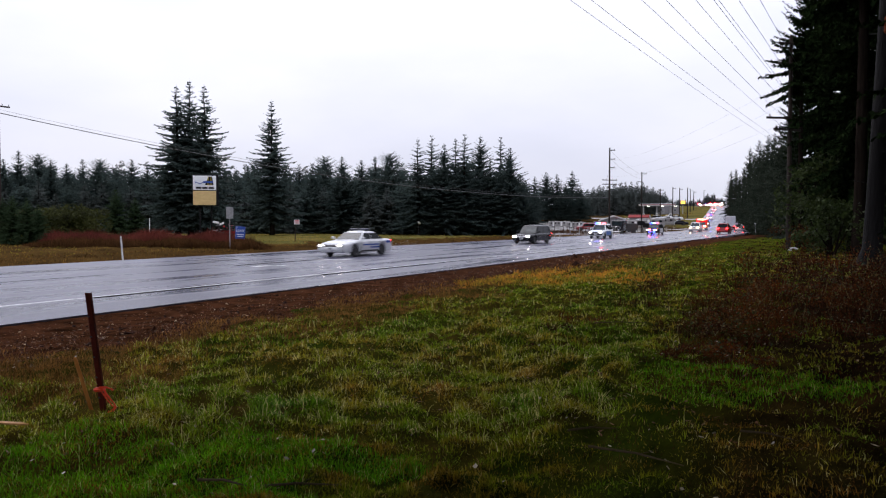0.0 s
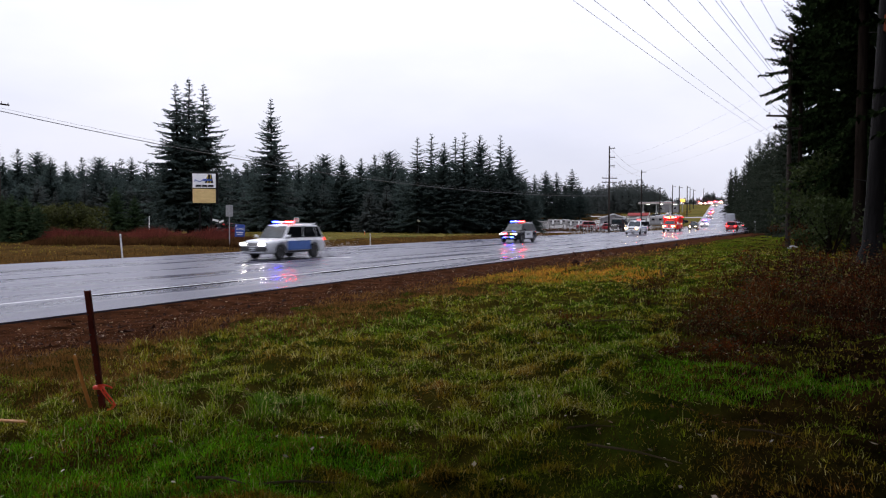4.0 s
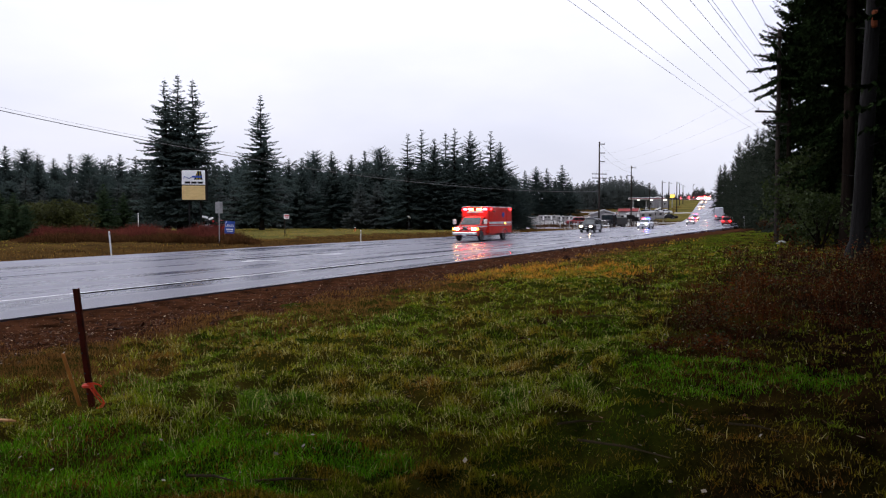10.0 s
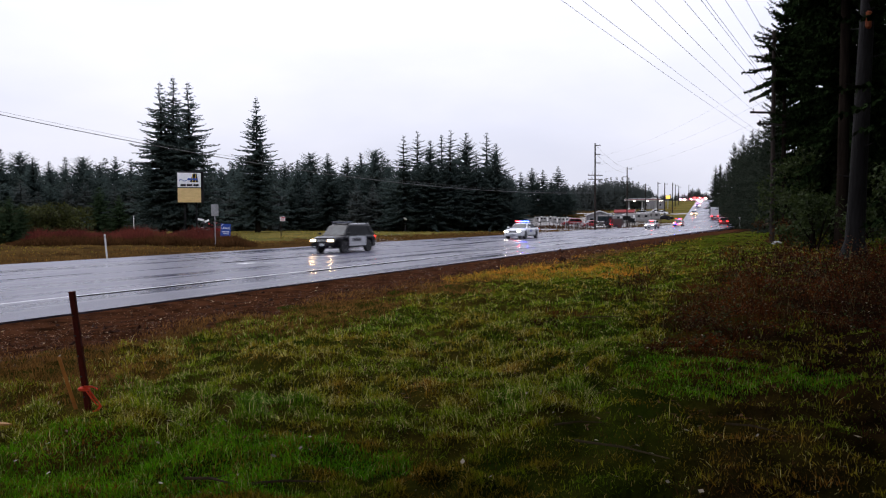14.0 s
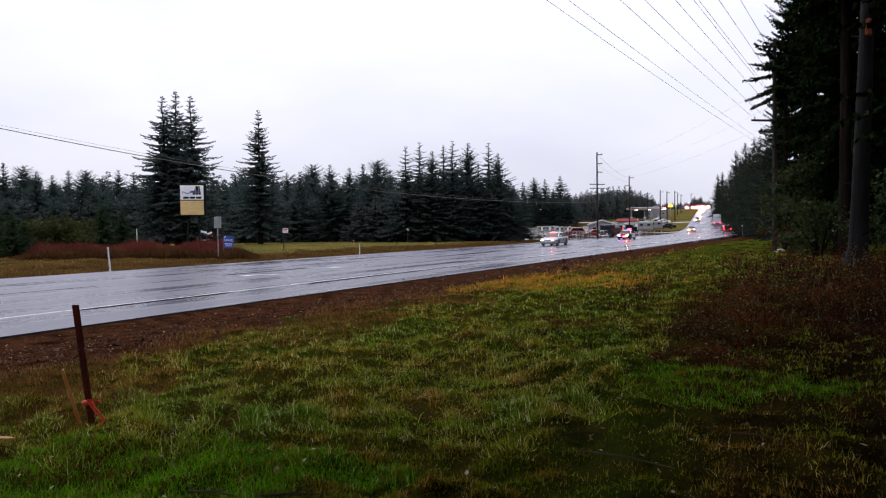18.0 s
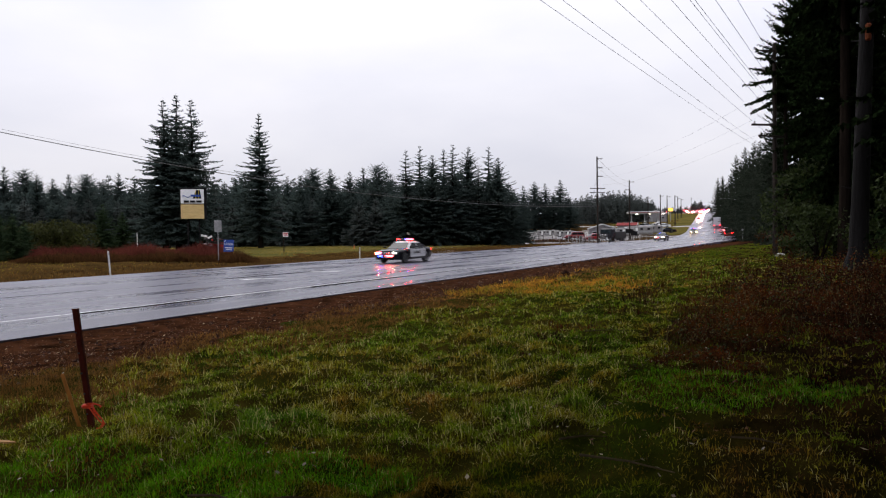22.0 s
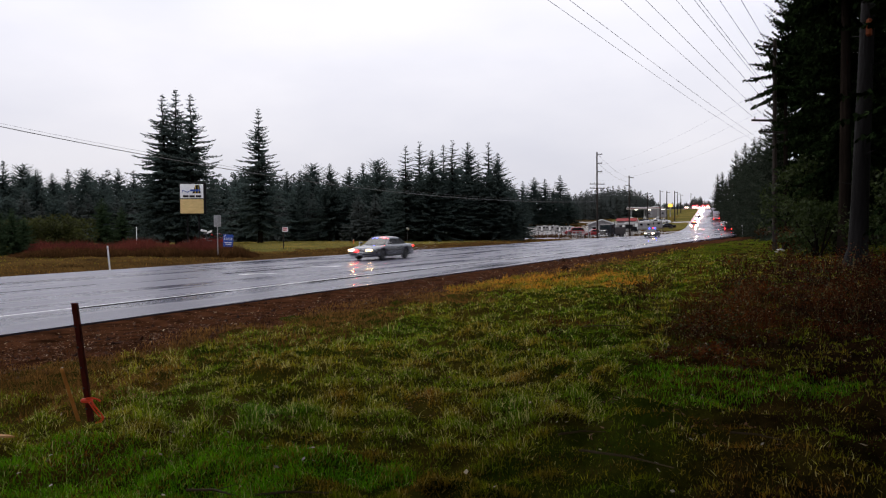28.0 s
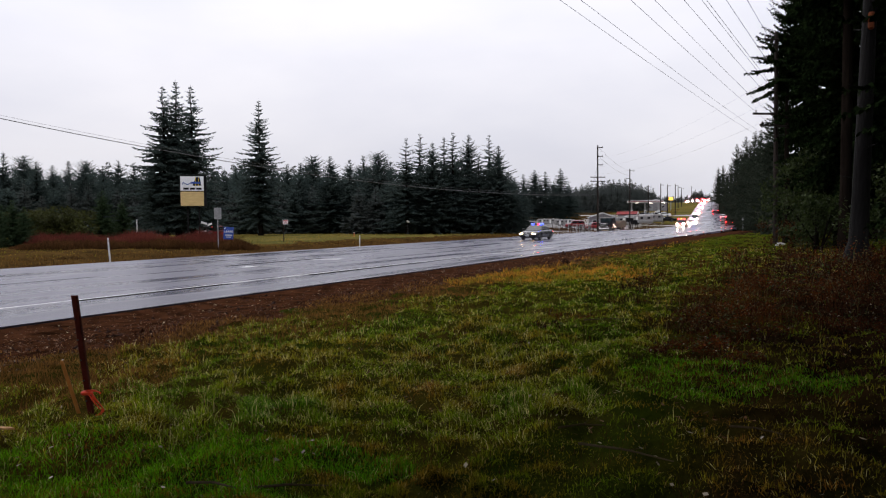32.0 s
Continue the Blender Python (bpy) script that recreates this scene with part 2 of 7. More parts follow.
YARD = surface("wet_yard_gravel", (0.13, 0.12, 0.115), (0.24, 0.225, 0.21), 0.3, 8, 0.45, 0.2)
NEEDLE = leafy("conifer_needles", [(0.32, (0.042, 0.062, 0.060)), (0.68, (0.078, 0.102, 0.090))], 0.25, 1.4, 0.25, through_light=0.6, rough=0.8, shine=0.0)
NEEDLE_YOUNG = leafy("young_fir_needles", [(0.32, (0.024, 0.042, 0.022)), (0.68, (0.048, 0.072, 0.034))], 0.4, 1.6, 0.25, through_light=0.4, rough=0.8, shine=0.0)
# far needles paler and greyer: rain haze put into their colour
NEEDLE_FAR = leafy("hazed_far_needles", [(0.32, (0.076, 0.090, 0.086)), (0.68, (0.096, 0.110, 0.102))], 0.1, 0.6, 0.06, through_light=0.45, rough=0.8, shine=0.0)
NEEDLE_WOOD = leafy("wet_wood_edge_needles", [(0.34, (0.024, 0.034, 0.024)), (0.66, (0.052, 0.062, 0.044))], 0.3, 1.4, 0.4, through_light=0.4, rough=0.8, shine=0.0)
# needles of the great firs: deep shade put into a darker colour
NEEDLE_NEAR = surface("shade_darkened_needles", (0.006, 0.013, 0.005), (0.018, 0.030, 0.010), 0.7, 9, 0.8, 0.0, island=0.5, shine=0.0)
BARK = surface("wet_conifer_bark", (0.008, 0.006, 0.005), (0.024, 0.018, 0.014), 3, 16, 0.8, 0.8, stretch=(1, 1, 0.2), depth=0.05, shine=0.0)
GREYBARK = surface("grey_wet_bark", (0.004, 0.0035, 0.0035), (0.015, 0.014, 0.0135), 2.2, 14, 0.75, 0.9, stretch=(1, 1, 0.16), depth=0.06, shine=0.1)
SCAR = surface("bare_orange_wood", (0.10, 0.026, 0.010), (0.20, 0.055, 0.02), 5, 30, 0.7, 0.3, shine=0.1)
POLEWOOD = surface("creosoted_pole_wood", (0.014, 0.010, 0.008), (0.040, 0.028, 0.022), 4, 30, 0.75, 0.4, stretch=(1, 1, 0.1), shine=0.2)
WIRE = surface("cable_black", (0.02, 0.02, 0.022), (0.04, 0.04, 0.042), 4, 30, 0.5, 0.0)
GALV = surface("galvanised_steel", (0.36, 0.37, 0.38), (0.52, 0.53, 0.54), 5, 40, 0.45, 0.05, metal=0.7)
GREYPOST = surface("grey_painted_post", (0.24, 0.245, 0.25), (0.36, 0.365, 0.37), 5, 40, 0.5, 0.05)
WHITEPLASTIC = surface("white_plastic", (0.62, 0.62, 0.60), (0.82, 0.82, 0.80), 6, 40, 0.45, 0.03)


# ---- building helpers ----
def mesh_of(name, verts, faces, mat=None, smooth=30):
    me = bpy.data.meshes.new(name)
    me.from_pydata([tuple(v) for v in verts], [], [tuple(f) for f in faces])
    if smooth:
        me.shade_smooth()
        me.set_sharp_from_angle(angle=radians(smooth))
    for m in (mat if isinstance(mat, (list, tuple)) else [mat]):
        if m:
            me.materials.append(m)
    return me


def part(name, shape, mat, parent, label="", smooth=30, at=None):
    """One mesh object under a thing or a part. shape: (verts, faces) or a mesh."""
    me = shape if isinstance(shape, bpy.types.Mesh) else mesh_of(name, shape[0], shape[1], mat, smooth)
    ob = new(name, me)
    ob.parent = parent
    if at is not None:
        ob.matrix_basis = at if isinstance(at, Matrix) else Matrix.Translation(at)
    if label:
        ob["label"] = label
    return ob


def thing(name, label, category, group="", kind="", at=None, mesh=None):
    ob = new(name, mesh)
    if at is not None:
        ob.matrix_basis = at if isinstance(at, Matrix) else Matrix.Translation(at)
    return tagged(ob, label, category, group, kind)


def join(*shapes):
    vs, fs = [], []
    for v, f in shapes:
        k = len(vs)
        vs += [tuple(p) for p in v]
        fs += [tuple(i + k for i in q) for q in f]
    return vs, fs


def moved(shape, m):
    if not isinstance(m, Matrix):
        m = Matrix.Translation(m)
    return [tuple(m @ Vector(v)) for v in shape[0]], shape[1]


def rbox(c, s, r=0.02):
    """A box with chamfered edges: centre, size, chamfer."""
    cx, cy, cz = c
    hx, hy, hz = s[0] / 2, s[1] / 2, s[2] / 2
    r = min(r, hx * 0.9, hy * 0.9, hz * 0.9)
    vs, ix = [], {}
    for sx in (-1, 1):
        for sy in (-1, 1):
            for sz in (-1, 1):
                for a in range(3):
                    d = [r, r, r]
                    d[a] = 0
                    ix[sx, sy, sz, a] = len(vs)
                    vs.append((cx + sx * (hx - d[0]), cy + sy * (hy - d[1]), cz + sz * (hz - d[2])))
    fs = []
    for a in range(3):
        b, e = (a + 1) % 3, (a + 2) % 3
        for sg in (-1, 1):
            q = []
            for u, v in ((-1, -1), (1, -1), (1, 1), (-1, 1)):
                k = [0, 0, 0]
                k[a], k[b], k[e] = sg, u, v
                q.append(ix[(*k, a)])
            fs.append(q if sg > 0 else q[::-1])
        for u in (-1, 1):
            for v in (-1, 1):
                k0, k1 = [0, 0, 0], [0, 0, 0]
                k0[a], k0[b], k0[e] = -1, u, v
                k1[a], k1[b], k1[e] = 1, u, v
                q = [ix[(*k0, b)], ix[(*k1, b)], ix[(*k1, e)], ix[(*k0, e)]]
                fs.append(q if u * v > 0 else q[::-1])
    for sx in (-1, 1):
        for sy in (-1, 1):
            for sz in (-1, 1):
                q = [ix[sx, sy, sz, a] for a in range(3)]
                fs.append(q if sx * sy * sz > 0 else q[::-1])
    return vs, fs


def tube(p0, p1, r0, r1=None, n=10, cap=True):
    """A tapered round bar from p0 to p1."""
    p0, p1 = Vector(p0), Vector(p1)
    r1 = r0 if r1 is None else r1
    d = (p1 - p0).normalized()
    a = d.orthogonal().normalized()
    b = d.cross(a)
    vs = [tuple(p + r * (math.cos(k * math.tau / n) * a + math.sin(k * math.tau / n) * b)) for p, r in ((p0, r0), (p1, r1)) for k in range(n)]
    fs = [(k, (k + 1) % n, n + (k + 1) % n, n + k) for k in range(n)]
    if cap:
        fs += [tuple(range(n))[::-1], tuple(range(n, 2 * n))]
    return vs, fs


def lathe(profile, n=20):
    """A turned shape round the Y axis: (radius, y) points."""
    vs, fs = [], []
    for r, y in profile:
        vs += [(r * math.cos(k * math.tau / n), y, r * math.sin(k * math.tau / n)) for k in range(n)]
    for j in range(len(profile) - 1):
        fs += [(j * n + k, (j + 1) * n + k, (j + 1) * n + (k + 1) % n, j * n + (k + 1) % n) for k in range(n)]
    fs += [tuple(range(n)), tuple(range((len(profile) - 1) * n, len(profile) * n))[::-1]]
    return vs, fs


def plate(points, thick):
    """A flat polygon with thickness: points in order, pushed back along its normal."""
    pts = [Vector(p) for p in points]
    nrm = (pts[1] - pts[0]).cross(pts[2] - pts[1]).normalized() * thick
    n = len(pts)
    vs = [tuple(p) for p in pts] + [tuple(p - nrm) for p in pts]
    return vs, [tuple(range(n)), tuple(range(n, 2 * n))[::-1]] + [(k, n + k, n + (k + 1) % n, (k + 1) % n) for k in range(n)]


def wire_shape(p0, p1, sag, r, n=24):
    pts = [Vector(p0).lerp(Vector(p1), k / n) - Vector((0, 0, sag * 4 * (k / n) * (1 - k / n))) for k in range(n + 1)]
    vs, fs = [], []
    side = (pts[-1] - pts[0]).cross(Vector((0, 0, 1))).normalized()
    for p in pts:
        for a in (0, 2.094, 4.189):
            vs.append(tuple(p + r * (math.cos(a) * side + math.sin(a) * Vector((0, 0, 1)))))
    for k in range(n):
        for a in range(3):
            fs.append((3 * k + a, 3 * k + (a + 1) % 3, 3 * k + 3 + (a + 1) % 3, 3 * k + 3 + a))
    return vs, fs


# ---- the road's line: far lane's centre, s metres along, rising to a crest and bending left ----
TURN0, TURN1, S1, S2, OFFSET = 27.0, 20.2, 122.0, 190.0, 23.9
NEAR_EDGE, FAR_EDGE = 10.9, -6.4


def near_edge(s):
    return np.interp(s, [185, 300], [NEAR_EDGE, 6.2])


def far_edge(s):
    return np.interp(s, [110, 160, 215], [FAR_EDGE, -3.6, -1.6])



def heading(s):
    if s < S1:
        return TURN0
    if s < S2:
        return TURN0 + (TURN1 - TURN0) * (s - S1) / (S2 - S1)
    return TURN1 if s < 450 else TURN1 - (min(s, 560) - 450) * 0.20


def rise(s):
    if s < 160:
        return 0.0
    if s < 220:
        return 0.044 * (s - 160) ** 2 / 120
    if s < 400:
        return 1.32 + 0.044 * (s - 220)
    if s < 480:
        return 9.24 + 0.044 * (s - 400) - 0.044 * (s - 400) ** 2 / 160 * 0.6
    return 11.70 + (min(s, 760) - 480) * 0.018


AXIS_START, AXIS_END = -900, 1300
_a = radians(TURN0)
_p = Vector((-OFFSET * math.cos(_a), OFFSET * math.sin(_a)))
AXIS = {k: _p + k * Vector((math.sin(_a), math.cos(_a))) for k in range(AXIS_START, 1)}
for _k in range(AXIS_END):
    _b = radians(heading(_k + 0.5))
    AXIS[_k + 1] = AXIS[_k] + Vector((math.sin(_b), math.cos(_b)))


def lane(s, u, z=0.0):
    """The place s metres along and u metres to the camera's side of the far lane's centre."""
    k = math.floor(s)
    p = AXIS[k].lerp(AXIS[k + 1], s - k)
    b = radians(heading(s))
    return Vector((p.x + u * math.cos(b), p.y - u * math.sin(b), rise(s) + z))


AX_S = np.arange(AXIS_START, AXIS_END, 2)
AX_P = np.array([tuple(AXIS[int(k)]) for k in AX_S])
AX_H = np.radians([heading(float(k)) for k in AX_S])
AX_Z = np.array([rise(float(k)) for k in AX_S])


def road_coords(x, y):
    """s and u of many places at once."""
    x, y = np.asarray(x, float).ravel(), np.asarray(y, float).ravel()
    s, u, z = np.empty_like(x), np.empty_like(x), np.empty_like(x)
    for a in range(0, len(x), 4000):
        X, Y = x[a:a + 4000, None], y[a:a + 4000, None]
        k = np.argmin((X - AX_P[:, 0]) ** 2 + (Y - AX_P[:, 1]) ** 2, axis=1)
        dx, dy = X[:, 0] - AX_P[k, 0], Y[:, 0] - AX_P[k, 1]
        u[a:a + 4000] = dx * np.cos(AX_H[k]) - dy * np.sin(AX_H[k])
        s[a:a + 4000] = AX_S[k] + dx * np.sin(AX_H[k]) + dy * np.cos(AX_H[k])
        z[a:a + 4000] = np.interp(s[a:a + 4000], AX_S, AX_Z)
    return s, u, z


NEAR_W, NEAR_Z = [-9, -0.6, 0, 0.4, 1.2, 3, 5, 8, 14, 40], [-0.35, -0.3, -0.03, -0.07, -0.09, 0.02, 0.14, 0.22, 0.25, 0.35]
FAR_W, FAR_Z = [-9, -0.6, 0, 1.5, 4, 7, 12, 40, 100], [-0.35, -0.3, -0.04, -0.15, -0.3, -0.15, 0.0, 0.05, 0.15]


def tussock(x, y):
    """Humps of grass a hand or two across, between about -1 and 1."""
    a, b = x + 0.35 * np.sin(1.9 * y + 0.6) + 0.2 * np.sin(3.7 * x), y + 0.35 * np.sin(2.2 * x + 1.1) + 0.2 * np.sin(4.3 * y)
    return np.sin(7.0 * a + 2.1 * b) * np.sin(6.1 * b - 2.6 * a + 0.4) + 0.6 * np.sin(11.3 * a - 3.2 * b) * np.sin(10.1 * b + 4.0 * a)


def ground_z(x, y):
    x, y = np.asarray(x, float).ravel(), np.asarray(y, float).ravel()
    s, u, z = road_coords(x, y)
    near, far = u - near_edge(s), far_edge(s) - u
    z = z * np.clip((170 - far) / 110, 0.0, 1.0)
    z = z - 0.25 * np.clip((s - 70) / 60, 0, 1) * np.clip(np.minimum(near, far) * -1 + 3.0, 0, 1)
    z = z + np.where(u > 2, np.interp(near, NEAR_W, NEAR_Z), np.interp(far, FAR_W, FAR_Z))
    lumps = 0.05 * np.sin(x * 1.7 + 1.3 * np.sin(y * 0.9)) * np.sin(y * 1.3 + 0.7 * np.sin(x * 0.8)) + 0.05 * np.sin(x * 4.1 + y * 2.3 + np.sin(y * 2.1)) * np.sin(y * 5.2 - x * 1.9 + np.sin(x * 2.7)) + 0.025 * np.sin(x * 8.3 - y * 3.7) * np.sin(y * 9.1 + x * 4.4)
    lumps = lumps + 0.035 * tussock(x, y)
    return z + lumps * np.clip(np.maximum(near - 2.5, far - 3) / 3, 0, 1)


def gz(x, y):
    return float(ground_z([x], [y])[0])


# ---- ground, road, markings ----
def spread_axis(a, b, n):
    """Grid lines dense near a place and wide far out."""
    k = np.linspace(-1, 1, n)
    return a + np.sign(k) * (b * np.abs(k) + (3200 - b) * np.abs(k) ** 7)


gx, gy = spread_axis(1, 30, 521), spread_axis(11, 36, 521)
GX, GY = np.meshgrid(gx, gy)
GZ = ground_z(GX, GY)
G_S, G_U, _ = road_coords((GX[:-1, :-1] + GX[1:, 1:]) / 2, (GY[:-1, :-1] + GY[1:, 1:]) / 2)
wobble = 0.5 * np.sin(G_S * 0.9) + 0.4 * np.sin(G_S * 2.3 + 1)
zone = np.where(G_U > 2, np.where(G_U - NEAR_EDGE < 4.2 + wobble, 1, 0), np.where((FAR_EDGE - G_U < 12 + 2 * wobble) & (G_S < 165) | (FAR_EDGE - G_U < 160) & (G_S > 108 + 3 * wobble) & ((G_S < 212) | (FAR_EDGE - G_U > 24)) | (G_S < 50 + 3 * wobble), 2, 3))
zone = np.where((G_U < 2) & (FAR_EDGE - G_U > 5 + wobble) & (FAR_EDGE - G_U < 62) & (G_S > 124 + 3 * wobble) & (G_S < 238 + 3 * wobble), 4, zone)
n_ = len(gx)
quads = [(j * n_ + i, j * n_ + i + 1, (j + 1) * n_ + i + 1, (j + 1) * n_ + i) for j in range(n_ - 1) for i in range(n_ - 1)]
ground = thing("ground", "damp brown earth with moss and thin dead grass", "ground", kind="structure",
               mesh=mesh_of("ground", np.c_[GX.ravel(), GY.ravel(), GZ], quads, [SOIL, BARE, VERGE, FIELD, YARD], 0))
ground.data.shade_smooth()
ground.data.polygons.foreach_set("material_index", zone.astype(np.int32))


def ribbon(name, u0, u1, s0, s1, step, top, thick, mat):
    """A strip along the road, with thickness."""
    ss = [s0 + (s1 - s0) * k / max(1, round((s1 - s0) / step)) for k in range(max(1, round((s1 - s0) / step)) + 1)]
    vs, fs = [], []
    a0, a1 = (u0, u1) if callable(u0) else ((lambda q: u0), (lambda q: u1))
    m = 5 if callable(u0) else 2
    for s in ss:
        cols = [float(a0(s) + (a1(s) - a0(s)) * k / (m - 1)) for k in range(m)]
        vs += [tuple(lane(s, u, top)) for u in cols] + [tuple(lane(s, u, top - thick)) for u in cols]
    for k in range(len(ss) - 1):
        a, b = k * 2 * m, (k + 1) * 2 * m
        fs += [(a + j, a + j + 1, b + j + 1, b + j) for j in range(m - 1)]
        fs += [(a, b, b + m, a + m), (a + m - 1, a + 2 * m - 1, b + 2 * m - 1, b + m - 1)]
    fs += [tuple(list(range(m)) + list(range(2 * m - 1, m - 1, -1)))[::-1]]
    return mesh_of(name, vs, fs, mat, 30)


# the asphalt's grain runs along the road: the object is turned to its line
def along(me):
    """An object whose own X axis runs along the near stretch of the road."""
    m = pose(*lane(0, 0), 0, 0, 90 - TURN0)
    me.transform(m.inverted())
    return m


me_ = ribbon("road", far_edge, near_edge, -880, 1200, 5, 0.0, 0.25, ASPHALT)
road = thing("road", "wet dark grey asphalt highway shining with rain", "road", kind="structure", at=along(me_), mesh=me_)


def marking(name, label, u0, u1, s0, s1, mat=None):
    me = ribbon(name, u0, u1, s0, s1, 4 if s1 - s0 > 8 else 2, 0.004, 0.004, mat or ROADPAINT)
    return thing(name, label, "road marking", kind="structure", at=along(me), mesh=me)


marking("edge_line", "white painted edge line on wet asphalt", lambda q: near_edge(q) - 2.95, lambda q: near_edge(q) - 2.83, -400, 190)
marking("edge_line", "white painted edge line on wet asphalt", lambda q: far_edge(q) + 4.25, lambda q: far_edge(q) + 4.34, -400, 120, FADED)
for k in range(22):
    marking("tar_seam", "dark tar seam along the wet asphalt", 8.08 + 0.03 * (k % 2), 8.26 + 0.06 * (k % 3), -24 + k * 9.1, -24 + k * 9.1 + 5.2 + (k * 7) % 4, TAR)
for k in range(12):
    marking("tar_seam", "dark tar seam along the wet asphalt", 1.70 - 0.1 * (k % 3), 1.80 - 0.1 * (k % 2), 2 + k * 11.3, 2 + k * 11.3 + 3.0 + (k * 7) % 5, TAR)
for k in range(9):
    marking("tar_seam", "dark tar seam along the wet asphalt", -1.95 - 0.1 * (k % 2), -1.82, 14 + k * 12.7, 14 + k * 12.7 + 2.0 + (k * 5) % 5, TAR)


def turn_arrow(s, u, flip):
    """A white turn arrow: a bent shaft and a head."""
    f = -1 if flip else 1
    pts = [(0, -0.1), (1.5, -0.1), (1.9, 0.35), (1.9, 0.62), (2.5, 0.25), (1.9, -0.25), (1.9, 0.05), (1.75, 0.12), (1.55, 0.1), (0, 0.1)]
    vs = [tuple(lane(s + f * a * 0.46, u + f * b * 2.3, 0.006)) for a, b in pts]
    vs += [tuple(lane(s + f * a * 0.46, u + f * b * 2.3, 0.001)) for a, b in pts]
    n = len(pts)
    fs = [tuple(range(n)) if f < 0 else tuple(range(n))[::-1]] + [(k, (k + 1) % n, n + (k + 1) % n, n + k) for k in range(n)]
    thing("turn_arrow", "worn white turn arrow painted on the road", "road marking", kind="structure", mesh=mesh_of("turn_arrow", vs, fs, ROADPAINT, 0))


def driveway(s0, s1, reach):
    """A pale drive that leaves the hill road towards the yard, laid on the ground."""
    vs, fs = [], []
    n = 24
    for k in range(n + 1):
        u = -1.2 - reach * k / n
        for q in (s0, s1):
            p = lane(q + 0.10 * reach * (k / n) ** 2, u)
            z = gz(p.x, p.y)
            vs += [(p.x, p.y, z + 0.06), (p.x, p.y, z - 0.15)]
    for k in range(n):
        a, b = 4 * k, 4 * k + 4
        fs += [(a, a + 2, b + 2, b), (a, b, b + 1, a + 1), (a + 2, a + 3, b + 3, b + 2)]
    thing("driveway", "pale wet gravel drive leaving the hill road", "road", kind="structure", mesh=mesh_of("driveway", vs, fs, PALEGRAVEL, 30))


driveway(196, 201, 36)
driveway(262, 268, 52)
turn_arrow(24.3, 2.9, False)
turn_arrow(31.6, 2.7, True)


# ---- trees ----
def crown_mesh(name, h, r, seed, bare=0.08, whorl=0.42, spray=0.42, arms=7, droop=0.25, sparse_top=0.2, mat=None, lean=0.9, sticks=True, rise=0.6):
    """A conifer's crown: whorls of drooping boughs, each feathered with many narrow sprays of needles."""
    rng = np.random.default_rng(seed)
    vs, fs = [], []
    z = bare * h
    while z < h * 0.985:
        q = (z / h - bare) / (1 - bare)
        reach = r * (1 - q) ** lean * (1.0 if q > 0.12 else 0.75 + 2 * q)
        top = q > 1 - sparse_top
        n = max(4, int(arms * (0.75 if top else 1.0)))
        start = rng.uniform(0, math.tau)
        for k in range(n):
            if rng.random() < 0.08:
                continue
            a = start + k * math.tau / n + rng.normal(0, 0.18)
            ln = max(0.16, reach * rng.uniform(0.55, 1.2))
            up = (rise * q - droop * (1 - q)) + rng.normal(0, 0.07)
            d = np.array([math.cos(a), math.sin(a), 0.0])
            side = np.array([-d[1], d[0], 0.0])
            z0 = z + rng.uniform(-0.55, 0.55) * whorl

            def at(f):
                return d * ln * f + np.array([0, 0, z0 + ln * (up * f - 0.28 * f * f * (1 - q) + 0.22 * f ** 3)])
            if sticks and ln > 0.8:
                p0, p1 = at(0), at(0.95)
                b = len(vs)
                w = 0.012 + 0.012 * ln
                vs += [p0 + side * w, p0 - side * w, p1]
                fs.append((b, b + 1, b + 2))
            m = max(4, int(ln / (spray * 0.17)))
            for j in range(m):
                f = (j + rng.uniform(0.2, 1.0)) / m
                p = at(f)
                for sg in (-1, 1):
                    size = spray * rng.uniform(0.6, 1.3) * (0.55 + 0.6 * (1 - f)) * (0.48 + 0.52 * min(1, 1.6 * (1 - q)))
                    out = d * rng.uniform(0.35, 0.85) + side * sg * rng.uniform(0.5, 1.0) + np.array([0, 0, rng.uniform(-0.85, 0.25)])
                    out = out / np.linalg.norm(out) * size
                    wide = np.cross(out, rng.normal(0, 1, 3))
                    wide = wide / (np.linalg.norm(wide) + 1e-6) * size * 0.27
                    b = len(vs)
                    vs += [p, p + out * 0.55 + wide, p + out, p + out * 0.5 - wide]
                    fs += [(b, b + 1, b + 2, b + 3)]
        z += whorl * rng.uniform(0.75, 1.2) * (1.25 if top else 1.0)
    # the leader
    b = len(vs)
    vs += [np.array([0.04, 0, h * 0.93]), np.array([-0.03, 0.03, h * 0.93]), np.array([-0.02, -0.04, h * 0.93]), np.array([0, 0, h * 1.01])]
    fs += [(b, b + 1, b + 3), (b + 1, b + 2, b + 3), (b + 2, b, b + 3)]
    return mesh_of(name, vs, fs, mat or NEEDLE, 0)


def trunk_shape(h, r, seed, n=9, flare=1.35):
    rng = np.random.default_rng(seed)
    vs, fs = [], []
    for j, f in enumerate((0, 0.02, 0.08, 0.25, 0.5, 0.8, 0.97)):
        rr = r * (1 - 0.93 * f) * (flare if j == 0 else 1.1 if j == 1 else 1)
        ox, oy = rng.normal(0, 0.02 * h * f * 0.2, 2)
        for k in range(n):
            a = k * math.tau / n
            w = rr * (1 + rng.normal(0, 0.05))
            vs.append((ox + w * math.cos(a), oy + w * math.sin(a), h * f - (0.15 if j == 0 else 0)))
    for j in range(6):
        fs += [(j * n + k, j * n + (k + 1) % n, (j + 1) * n + (k + 1) % n, (j + 1) * n + k) for k in range(n)]
    return vs, fs


KINDS = {}


